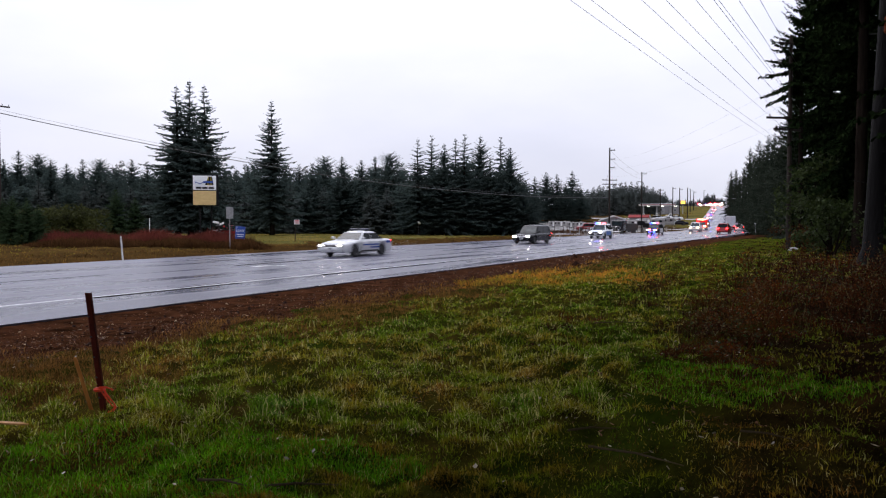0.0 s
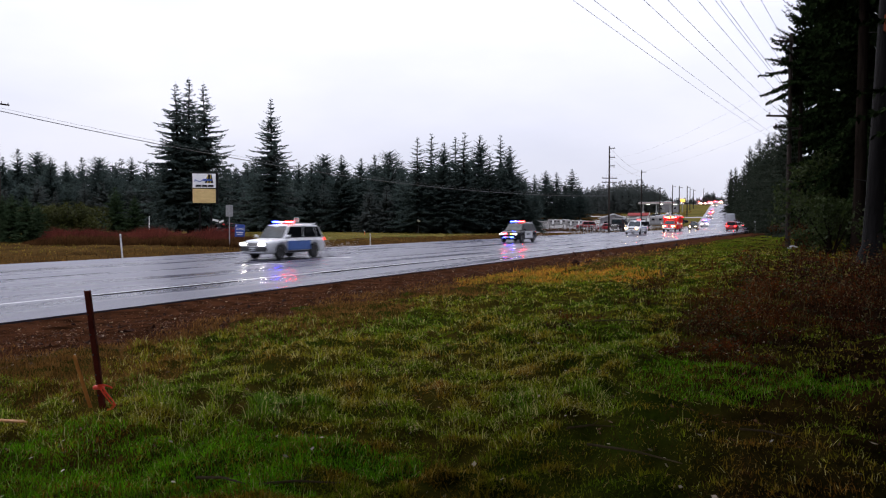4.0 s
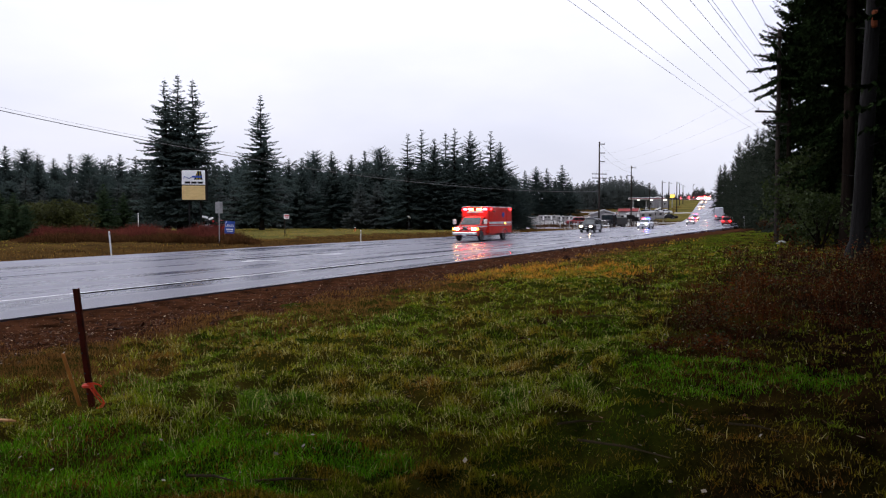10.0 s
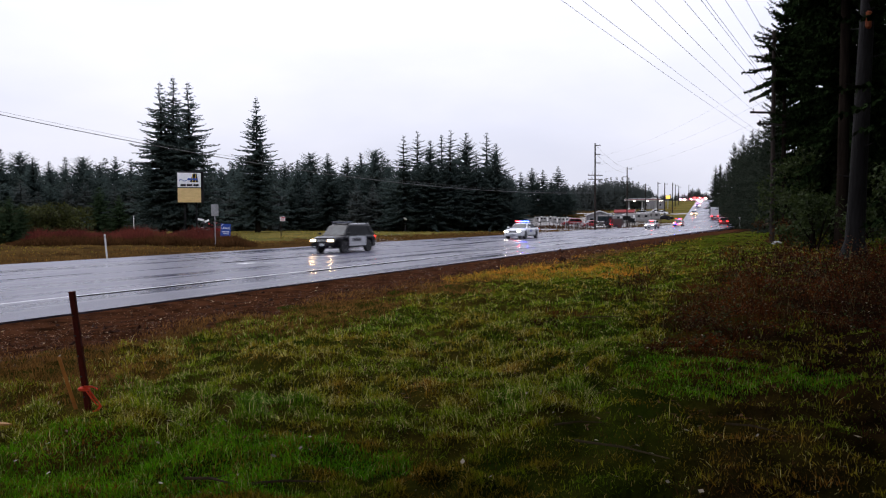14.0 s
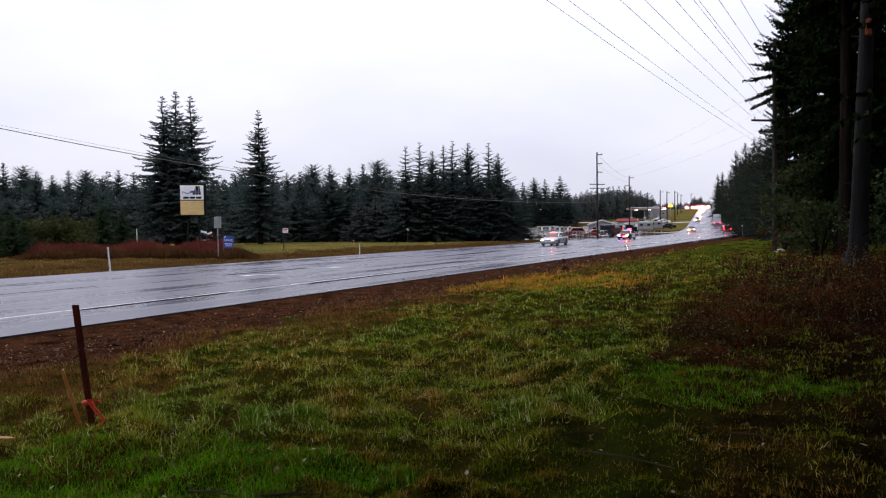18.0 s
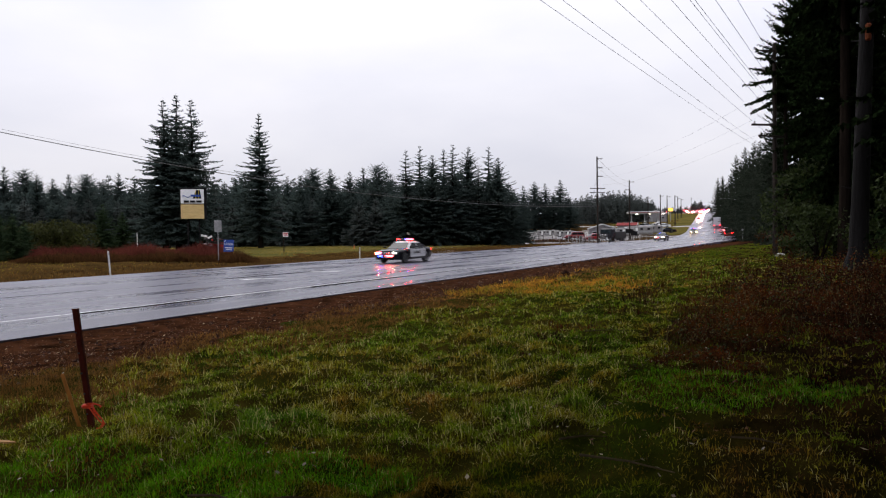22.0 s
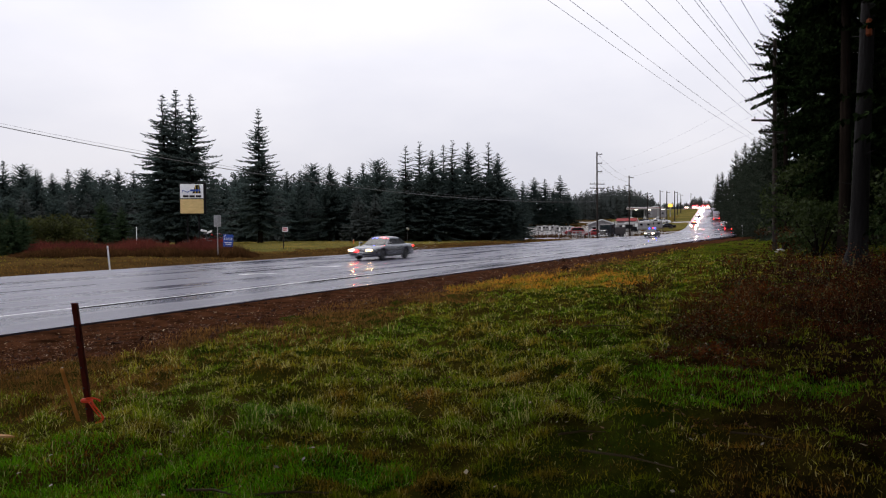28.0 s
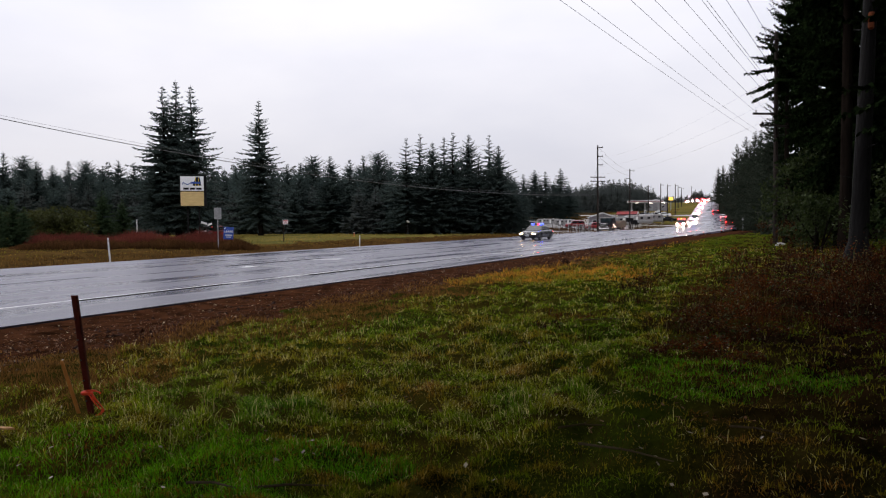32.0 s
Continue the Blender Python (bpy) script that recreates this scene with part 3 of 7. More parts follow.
def conifer_kind(key, label, h, r, seed, **kw):
    """A tree built once, at its own height; its copies are scaled by height."""
    KINDS[key] = (label, h, mesh_of("trunk", *trunk_shape(h, 0.014 * h + 0.03, seed), BARK, 60), crown_mesh("crown", h, r, seed, **kw))


conifer_kind("spire", "tall dark spruce with a sparse pointed top", 18, 4.8, 1, whorl=0.52, arms=8, spray=0.38, sparse_top=0.30, droop=0.20, lean=0.92, bare=0.11, rise=0.22)
conifer_kind("full_spire", "tall dark spruce with long level boughs and a pointed top", 18, 4.5, 31, whorl=0.48, arms=8, spray=0.44, sparse_top=0.22, droop=0.20, lean=0.84, bare=0.10, rise=0.16)
conifer_kind("spire_b", "tall dark spruce with a sparse pointed top", 18, 4.5, 2, whorl=0.54, arms=8, spray=0.38, sparse_top=0.34, droop=0.16, lean=0.9, rise=0.22)
conifer_kind("fir", "dark green fir with dense drooping boughs", 14, 4.2, 3, whorl=0.33, arms=9, spray=0.32, sparse_top=0.15)
conifer_kind("fir_b", "dark green fir with dense drooping boughs", 14, 3.9, 4, whorl=0.33, arms=9, spray=0.32, sparse_top=0.22, bare=0.05)
conifer_kind("round", "broad dark green conifer with a full crown", 14, 4.4, 5, whorl=0.34, arms=9, spray=0.34, sparse_top=0.05, lean=0.55, bare=0.04)
conifer_kind("young", "young bushy dark green fir", 6, 2.2, 6, whorl=0.26, arms=8, spray=0.30, bare=0.02, mat=NEEDLE_YOUNG)
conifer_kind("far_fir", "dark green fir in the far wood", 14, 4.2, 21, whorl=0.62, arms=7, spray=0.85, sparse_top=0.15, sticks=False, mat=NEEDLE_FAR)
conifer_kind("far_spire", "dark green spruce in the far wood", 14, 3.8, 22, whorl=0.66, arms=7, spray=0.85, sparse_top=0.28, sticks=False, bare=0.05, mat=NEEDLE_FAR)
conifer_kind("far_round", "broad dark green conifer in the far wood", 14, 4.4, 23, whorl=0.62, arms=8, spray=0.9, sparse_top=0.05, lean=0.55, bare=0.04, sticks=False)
conifer_kind("wood", "dark fir at the edge of the wet wood", 20, 5.0, 7, whorl=0.5, arms=9, spray=0.5, bare=0.03, lean=0.85, mat=NEEDLE_WOOD)
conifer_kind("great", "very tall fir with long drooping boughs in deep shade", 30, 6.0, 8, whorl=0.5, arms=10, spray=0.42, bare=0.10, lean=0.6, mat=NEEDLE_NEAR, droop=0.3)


def conifer(key, x, y, height, turn=0.0, group="roadside conifers", fat=1.0):
    label, h, trunk_me, crown_me = KINDS[key]
    k = height / h
    tree = thing("conifer_tree", label, "tree", group, at=pose(x, y, gz(x, y), 0, 0, turn) @ Matrix.Diagonal((k * fat, k * fat, k, 1)))
    part("trunk", trunk_me, None, tree)
    part("crown", crown_me, None, tree)
    return tree


FOCAL, EYE_Z, HORIZON = 1358.0, 1.8, 394.0


def seen_tree(key, px, top, depth, fat=1.0, group="roadside conifers"):
    """A tree by its bearing (given along the picture plane), its tip's level and its distance."""
    x = (px - 784) / FOCAL * depth
    tip = EYE_Z + (HORIZON - top) / FOCAL * depth
    conifer(key, x, depth, tip - gz(x, depth), (px * 37) % 360, group, fat)


# the group of three behind the sign, and the lone tree
for key, px, top, d in (("full_spire", 315, 152, 94), ("full_spire", 338, 143, 96), ("full_spire", 364, 152, 93)):
    seen_tree(key, px, top, d, 1.25, "three tall spruces behind the sign")
seen_tree("full_spire", 482, 178, 108, 1.14, "lone spruce")
# the dark stand beyond the field
for k, (px, top) in enumerate(((740, 253), (764, 247), (786, 262), (806, 252), (822, 245), (850, 249), (868, 285), (886, 250), (902, 268))):
    seen_tree(("spire", "spire_b", "fir")[k % 3], px, top - 7, 112 + (k * 5) % 9, 1.5, "stand of tall spruces beyond the field")
for k, (px, top) in enumerate(((8, 290), (35, 275), (70, 283), (92, 292), (120, 298), (148, 290), (178, 292), (208, 300), (235, 290), (262, 294), (296, 330), (392, 330), (420, 300), (440, 296), (458, 310), (505, 296),
                               (530, 290), (553, 288), (576, 278), (606, 277), (640, 283), (664, 276), (690, 272), (712, 288))):
    seen_tree(("fir", "fir_b", "round", "fir")[k % 4], px, top - (9 if px < 300 else 0), 124 + (k * 7) % 19, 1.6)
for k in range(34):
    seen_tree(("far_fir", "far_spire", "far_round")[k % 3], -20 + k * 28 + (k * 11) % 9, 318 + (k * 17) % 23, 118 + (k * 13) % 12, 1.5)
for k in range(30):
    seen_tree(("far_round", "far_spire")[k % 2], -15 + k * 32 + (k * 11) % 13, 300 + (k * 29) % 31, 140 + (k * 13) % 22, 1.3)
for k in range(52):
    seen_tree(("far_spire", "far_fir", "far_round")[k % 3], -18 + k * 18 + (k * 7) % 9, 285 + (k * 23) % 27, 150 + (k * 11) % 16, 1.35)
for k, (px, top) in enumerate(((918, 312), (930, 318), (946, 312), (966, 305), (985, 308), (1000, 325), (1012, 302), (1026, 330))):
    seen_tree(("full_spire", "fir")[k % 2], px, top, 240 + (k * 7) % 11, 1.9, "spruces behind the caravan yard")
seen_tree("round", 926, 322, 114, 1.2)
seen_tree("fir", 946, 330, 117, 1.2)
for px, top, d in ((48, 350, 60), (22, 346, 61), (68, 362, 62), (6, 350, 64), (205, 335, 84), (240, 350, 86)):
    seen_tree("young", px, top, d, 1.2, "young firs on the bank")
# woods along the near side of the road, up to the crest
for s, u, hgt in [(150 + k * 11, 21 + (k * 7) % 9, 14 + (k * 5) % 6) for k in range(26)]:
    p = lane(s, u)
    conifer("wood", p.x, p.y, hgt * (0.85 if s < 140 else 1.0), s * 31 % 360, "wood beside the road")
for k in range(22):
    p = lane(110 + k * 15, 33 + (k * 5) % 11)
    conifer("wood", p.x, p.y, 18 + (k * 7) % 7, k * 77 % 360, "wood beside the road")
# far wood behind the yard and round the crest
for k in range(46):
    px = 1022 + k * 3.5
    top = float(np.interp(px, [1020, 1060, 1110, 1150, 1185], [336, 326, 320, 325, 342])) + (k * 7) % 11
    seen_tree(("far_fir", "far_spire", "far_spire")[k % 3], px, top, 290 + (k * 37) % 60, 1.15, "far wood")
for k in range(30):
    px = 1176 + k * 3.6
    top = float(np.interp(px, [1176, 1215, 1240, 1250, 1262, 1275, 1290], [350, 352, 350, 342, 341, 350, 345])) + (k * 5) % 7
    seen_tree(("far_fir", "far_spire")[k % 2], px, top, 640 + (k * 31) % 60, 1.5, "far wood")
for px, top, d in ((1293, 308, 262), (1301, 304, 255), (1308, 316, 240), (1316, 300, 225), (1326, 266, 180), (1334, 275, 170), (1342, 252, 150), (1350, 262, 140), (1358, 242, 135), (1368, 240, 125), (1380, 236, 118), (1392, 232, 112)):
    seen_tree("wood", px, top - 6, d, 1.0, "wood beside the road")

# great trees close by on the right, and unseen firs added for shade
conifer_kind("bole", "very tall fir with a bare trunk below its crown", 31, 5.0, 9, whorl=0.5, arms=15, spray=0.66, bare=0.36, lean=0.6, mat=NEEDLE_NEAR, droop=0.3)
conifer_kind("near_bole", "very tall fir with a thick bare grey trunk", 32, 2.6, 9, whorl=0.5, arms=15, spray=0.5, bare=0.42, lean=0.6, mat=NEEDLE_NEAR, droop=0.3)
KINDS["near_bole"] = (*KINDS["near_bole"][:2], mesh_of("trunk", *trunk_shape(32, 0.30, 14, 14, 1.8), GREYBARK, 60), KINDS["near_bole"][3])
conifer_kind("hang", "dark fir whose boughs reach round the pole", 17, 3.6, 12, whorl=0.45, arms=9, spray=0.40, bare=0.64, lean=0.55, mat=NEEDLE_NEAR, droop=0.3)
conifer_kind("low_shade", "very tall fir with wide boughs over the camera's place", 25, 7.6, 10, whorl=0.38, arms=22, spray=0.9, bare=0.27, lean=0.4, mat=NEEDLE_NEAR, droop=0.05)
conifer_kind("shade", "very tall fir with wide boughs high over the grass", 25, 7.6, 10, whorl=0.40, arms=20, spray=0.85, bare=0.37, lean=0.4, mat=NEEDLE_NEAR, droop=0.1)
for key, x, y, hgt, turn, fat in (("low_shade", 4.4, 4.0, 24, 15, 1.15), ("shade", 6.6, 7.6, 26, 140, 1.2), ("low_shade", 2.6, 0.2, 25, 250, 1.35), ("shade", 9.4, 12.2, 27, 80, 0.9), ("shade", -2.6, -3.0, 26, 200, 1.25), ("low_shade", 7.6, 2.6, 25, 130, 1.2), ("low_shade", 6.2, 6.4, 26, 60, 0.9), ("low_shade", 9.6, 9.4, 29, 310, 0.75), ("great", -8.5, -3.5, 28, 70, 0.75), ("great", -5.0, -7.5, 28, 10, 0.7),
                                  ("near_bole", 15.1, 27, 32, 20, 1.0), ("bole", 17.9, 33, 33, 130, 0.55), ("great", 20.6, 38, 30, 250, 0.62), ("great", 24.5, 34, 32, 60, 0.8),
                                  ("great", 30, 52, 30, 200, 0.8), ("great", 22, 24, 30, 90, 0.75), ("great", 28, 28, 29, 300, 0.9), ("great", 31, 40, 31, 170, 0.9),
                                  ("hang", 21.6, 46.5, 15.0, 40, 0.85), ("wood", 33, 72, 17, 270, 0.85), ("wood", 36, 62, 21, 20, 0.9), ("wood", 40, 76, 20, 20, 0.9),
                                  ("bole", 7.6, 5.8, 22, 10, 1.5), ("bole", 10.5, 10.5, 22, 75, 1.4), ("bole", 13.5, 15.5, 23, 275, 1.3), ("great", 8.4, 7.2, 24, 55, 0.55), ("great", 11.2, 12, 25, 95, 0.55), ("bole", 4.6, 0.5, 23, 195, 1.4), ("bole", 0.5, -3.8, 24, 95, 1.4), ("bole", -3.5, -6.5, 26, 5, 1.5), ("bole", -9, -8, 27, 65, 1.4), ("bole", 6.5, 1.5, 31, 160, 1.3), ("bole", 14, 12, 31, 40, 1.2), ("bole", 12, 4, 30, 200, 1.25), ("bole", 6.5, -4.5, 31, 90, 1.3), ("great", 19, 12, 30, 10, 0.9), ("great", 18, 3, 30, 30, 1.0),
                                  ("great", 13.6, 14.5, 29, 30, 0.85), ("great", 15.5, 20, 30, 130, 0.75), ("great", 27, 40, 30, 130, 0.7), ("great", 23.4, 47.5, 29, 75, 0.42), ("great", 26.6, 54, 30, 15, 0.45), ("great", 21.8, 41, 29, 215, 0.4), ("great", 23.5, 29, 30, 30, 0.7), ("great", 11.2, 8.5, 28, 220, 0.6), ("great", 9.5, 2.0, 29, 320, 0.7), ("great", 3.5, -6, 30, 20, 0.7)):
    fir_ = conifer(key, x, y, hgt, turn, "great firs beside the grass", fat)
    if (x, y) == (15.1, 27):
        part("bark_scar", rbox((-0.06, -0.23, 8.35), (0.22, 0.14, 0.62), 0.06), SCAR, fir_, "orange bare scar in the bark")
        for k in range(7):
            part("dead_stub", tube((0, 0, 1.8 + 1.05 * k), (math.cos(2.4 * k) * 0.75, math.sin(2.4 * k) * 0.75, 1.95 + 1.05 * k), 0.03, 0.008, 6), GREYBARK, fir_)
        fir_.matrix_basis = fir_.matrix_basis @ Matrix.Rotation(radians(-20), 4, "Z") @ Matrix.Rotation(radians(2.2), 4, "Y")


# ---- poles and wires ----
def utility_pole(px, base_px, depth, top_z, arms, group="utility poles", r=0.15):
    x = (px - 784) / FOCAL * depth
    z = gz(x, depth)
    pole = thing("utility_pole", "dark weathered wooden utility pole with crossarms", "pole", group, at=(x, depth, z))
    part("pole", tube((0, 0, -0.3), (0, 0, top_z - z), r, r * 0.7, 12), POLEWOOD, pole)
    for hz, ln, turn, shift in arms:
        a = radians(turn)
        d = Vector((math.cos(a), math.sin(a), 0))
        arm = part("crossarm", moved(rbox((shift, 0, 0), (ln, 0.10, 0.12), 0.01), Matrix.Translation((0, -r, hz - z)) @ Matrix.Rotation(a, 4, "Z")), POLEWOOD, pole)
        for f in ((-0.45, -0.2, 0.2, 0.45) if not shift else (0.42,) if shift > 0 else (-0.42,)):
            c = d * (ln * f + shift) + Vector((0, -r, hz - z + 0.05))
            part("insulator", tube(c, c + Vector((0, 0, 0.18)), 0.045, 0.03, 7), GREYPOST, arm)
    return pole, Vector((x, depth, top_z))


pole_a, top_a = utility_pole(1078, 414, 121, 13.5, ((8.45, 2.7, 20, 0), (7.8, 2.7, 20, 0), (13.15, 0.95, 20, 0.45), (11.75, 0.95, 20, 0.45), (10.4, 0.95, 20, 0.45)))
pole_b, top_b = utility_pole(1135, 404, 165, 12.6, ((12.2, 1.2, 20, 0.55), (10.5, 1.2, 20, -0.5)))
pole_c, top_c = utility_pole(1395, 420, 46, 12.9, ((8.0, 2.6, 10, -0.3), (7.3, 2.2, 25, -0.3), (12.4, 1.0, 10, -0.4), (11.2, 1.0, 10, -0.4)))
pole_d, top_d = utility_pole(1, 431, 65, 12.0, ((11.6, 2.2, 60, 0),))
for px, d, tz in ((1168, 244, 12.5), (1190, 247, 13.2), (1202, 250, 13.05), (1216, 262, 13.6), (1221, 330, 15.8), (1227, 350, 16.0), (1245, 470, 21.5)):
    utility_pole(px, 0, d, tz, ((tz - 0.5, 1.4, 20, 0.5),), r=0.19)


def wire(p0, p1, sag, r=0.012, label="thin black overhead cable"):
    me = mesh_of("overhead_wire", *wire_shape(p0, p1, sag, r), WIRE, 60)
    return thing("overhead_wire", label, "cable", "overhead wires", mesh=me)


wire(top_d - Vector((0, 0, 0.95)), top_a - Vector((0, 0, 7.8)), 2.0, 0.040)
wire(top_d - Vector((0, 0, 0.68)), top_a - Vector((0, 0, 7.5)), 2.0, 0.012)
wire(top_d, (-95, 45, 12.5), 1.0, 0.02)
for k in range(2):
    wire(top_a - Vector((0, 0, 0.2 + 1.4 * k)), top_b - Vector((0, 0, 0.4 + k)), 0.6, 0.016)
wd = Vector((math.sin(radians(30.3)), math.cos(radians(30.3)), 0))
wn = Vector((math.cos(radians(30.3)), -math.sin(radians(30.3)), 0))
for p, hz in ((11.3, 10.8), (10.68, 10.9), (8.9, 10.9), (8.05, 10.9), (7.0, 10.9), (6.37, 10.9), (6.2, 10.9), (5.5, 10.9), (4.75, 10.9)):
    a = -wn * p + wd * -12 + Vector((0, 0, hz + 0.6))
    b = -wn * p + wd * 105 + Vector((0, 0, hz))
    wire(a, b, 0.5, 0.0105)
for hz in (7.9, 9.0, 10.3):
    wire(top_c + Vector((0, 0, hz - 12.9)), top_a + Vector((0, 0, hz - 12.4)), 0.9, 0.0045)
wire(top_c - Vector((0, 0, 5.2)), (23.5, 49, 0.4), 0.0, 0.012, "grey steel guy wire")


# ---- vehicles ----
WHITE = paint("white_car_paint", (0.80, 0.81, 0.83))
SILVER = paint("silver_car_paint", (0.50, 0.505, 0.515), 0.28, 0.85)
PALE = paint("pale_grey_car_paint", (0.58, 0.60, 0.64), 0.3, 0.2)
BLACK = surface("black_car_paint", (0.006, 0.006, 0.008), (0.011, 0.011, 0.014), 1.6, 60, 0.14, 0.0, spread=0.06, shine=0.14)
GREYPAINT = paint("mid_grey_car_paint", (0.20, 0.207, 0.22), 0.25, 0.9)
DARKGREY = paint("dark_grey_car_paint", (0.028, 0.029, 0.034), 0.18, 0.0, 0.4)
REDPAINT = paint("red_emergency_paint", (0.78, 0.026, 0.016), 0.35)
DARKRED = paint("dark_red_car_paint", (0.25, 0.012, 0.016), 0.3)
BLUEPAINT = paint("blue_stripe_vinyl", (0.03, 0.09, 0.42), 0.4, 0.0, 0.2)
DOORBLUE = paint("light_blue_door_paint", (0.10, 0.20, 0.52), 0.35)
GLASS = surface("dark_tinted_car_glass", (0.004, 0.005, 0.006), (0.008, 0.009, 0.011), 1, 8, 0.06, 0.0, spread=0.02, shine=0.06)
SCREEN = surface("rain_wet_windscreen", (0.010, 0.015, 0.018), (0.042, 0.056, 0.062), 2.2, 14, 0.08, 0.0, spread=0.04, shine=0.32)
RUBBER = surface("wet_tyre_rubber", (0.012, 0.012, 0.013), (0.03, 0.03, 0.031), 6, 50, 0.6, 0.3)
TRIM = surface("black_plastic_trim", (0.014, 0.014, 0.015), (0.03, 0.03, 0.032), 6, 60, 0.5, 0.05)
CHROME = surface("brushed_chrome", (0.5, 0.5, 0.51), (0.7, 0.7, 0.71), 6, 60, 0.22, 0.0, metal=0.9)
RIM = surface("grey_alloy_rim", (0.32, 0.32, 0.33), (0.55, 0.55, 0.56), 6, 60, 0.35, 0.0, metal=0.4)
PLATE = surface("pale_number_plate", (0.55, 0.58, 0.62), (0.7, 0.72, 0.75), 6, 60, 0.4, 0.0)
HEAD_W = glow("headlight_white", (1.0, 0.92, 0.80), 45)
HEAD_Y = glow("headlight_amber_white", (1.0, 0.62, 0.26), 48)
HEAD_SOFT = glow("headlight_dipped", (1.0, 0.92, 0.84), 9)
HEAD_BOX = glow("square_headlight", (1.0, 0.70, 0.32), 24)
HEAD_FAR = glow("headlight_full_beam", (1.0, 0.70, 0.52), 700)
HEAD_DIM = surface("unlit_lamp_lens", (0.5, 0.52, 0.54), (0.7, 0.72, 0.74), 5, 50, 0.15, 0.0, coat=0.6)
TAIL = glow("tail_light_red", (1.0, 0.03, 0.02), 6)
TAIL_FAR = glow("brake_light_red", (1.0, 0.006, 0.006), 50)
AMBER = glow("amber_marker", (1.0, 0.35, 0.03), 7)
AMBER_LAMP = glow("amber_box_lamp", (1.0, 0.50, 0.10), 24)
BEACON_R = glow("red_beacon", (1.0, 0.012, 0.012), 28)
BEACON_B = glow("blue_beacon", (0.012, 0.03, 1.0), 32)
BEACON_W = glow("white_beacon", (0.85, 0.85, 1.0), 26)
BEACON_RF = glow("red_beacon_bright", (1.0, 0.012, 0.016), 130)
BEACON_BF = glow("blue_beacon_bright", (0.006, 0.02, 1.0), 150)
BEACON_FAR_R = glow("red_beacon_afar", (1.0, 0.003, 0.005), 220)
BEACON_FAR_B = glow("blue_beacon_afar", (0.004, 0.010, 1.0), 220)
LENS_OFF = surface("unlit_beacon_lens", (0.03, 0.04, 0.08), (0.06, 0.07, 0.12), 6, 50, 0.15, 0.0, coat=0.5)


def blend(x, keys):
    return float(np.interp(x, [k[0] for k in keys][::-1], [k[1] for k in keys][::-1]))


class Shape:
    """The proportions of a car: front at +X, wheels on z = 0."""

    def __init__(self, length, width, roof, belt, axles, wheel, top, cabin, floor=0.24, roof_wide=0.66, nose=0.86):
        self.L, self.W, self.roof, self.belt, self.axles, self.wheel = length, width, roof, belt, axles, wheel
        self.top, self.cabin, self.floor, self.roof_wide, self.nose = top, cabin, floor, roof_wide, nose

    def half(self, x):
        f = abs(x) / (self.L / 2)
        return self.W / 2 * (1 - (1 - self.nose) * max(0, (f - 0.72) / 0.28) ** 2)

    def arch(self, x):
        z = self.floor
        for a in self.axles:
            d = self.wheel * 1.16
            if abs(x - a) < d:
                z = max(z, self.wheel + math.sqrt(d * d - (x - a) ** 2))
        return z

    def body(self):
        xs = sorted(set([self.L / 2 - self.L * k / 40 for k in range(41)] + [a + self.wheel * 1.16 * f for a in self.axles for f in (-1.01, -0.995, -0.9, -0.7, -0.4, 0, 0.4, 0.7, 0.9, 0.995, 1.01)]), reverse=True)
        vs, fs = [], []
        for x in xs:
            zt, h = blend(x, self.top), self.half(x)
            zb = min(self.arch(x), zt - 0.12)
            if abs(x) > self.L / 2 - 0.12:
                zb = max(zb, self.floor + 0.06)
            mid = zb + (zt - zb) * 0.5
            ring = [(0, zb), (h * 0.86, zb), (h * 0.965, zb + 0.03), (h * 0.985, zb + 0.10), (h, mid), (h * 0.99, zt - 0.15), (h * 0.965, zt - 0.085), (h * 0.91, zt - 0.03), (h * 0.78, zt), (h * 0.4, zt + 0.022), (0, zt + 0.03)]
            ring += [(-y, z) for y, z in ring[-2:0:-1]]
            vs += [(x, y, z) for y, z in ring]
        n = 20
        for j in range(len(xs) - 1):
            fs += [(j * n + k, (j + 1) * n + k, (j + 1) * n + (k + 1) % n, j * n + (k + 1) % n) for k in range(n)]
        fs += [tuple(range(n)), tuple(range((len(xs) - 1) * n, len(xs) * n))[::-1]]
        return vs, fs

    def side_y(self, z):
        """The cabin's half width at a height."""
        f = (z - self.belt) / (self.roof - self.belt)
        return self.W / 2 * (0.90 + (self.roof_wide - 0.90) * f)

    def cabin_shape(self):
        f0, f1, r1, r0 = self.cabin
        keys = [(f0, self.belt - 0.03), (f1 + 0.06, self.roof - 0.07), (f1 - 0.10, self.roof - 0.025), (f1 - 0.40, self.roof), (r1 + 0.45, self.roof), (r1 + 0.14, self.roof - 0.025), (r1 - 0.03, self.roof - 0.075), (r0, self.belt - 0.03)]
        xs = sorted(set([f0 + (r0 - f0) * k / 26 for k in range(27)] + [k[0] for k in keys]), reverse=True)
        vs, fs = [], []
        for x in xs:
            zt = blend(x, keys)
            y1 = self.side_y(zt - 0.05)
            ring = [(self.side_y(self.belt) + 0.005, self.belt - 0.04), (y1 + 0.01, max(self.belt - 0.035, zt - 0.09)), (y1 - 0.025, max(self.belt - 0.03, zt - 0.035)), (y1 - 0.10, zt - 0.004), (y1 * 0.5, zt + 0.02), (0, zt + 0.03)]
            ring += [(-y, z) for y, z in ring[-2::-1]]
            vs += [(x, y, z) for y, z in ring]
        n = 11
        for j in range(len(xs) - 1):
            fs += [(j * n + k, (j + 1) * n + k, (j + 1) * n + k + 1, j * n + k + 1) for k in range(n - 1)]
        fs += [tuple(range(n)), tuple(range((len(xs) - 1) * n, len(xs) * n))[::-1]]
        return vs, fs

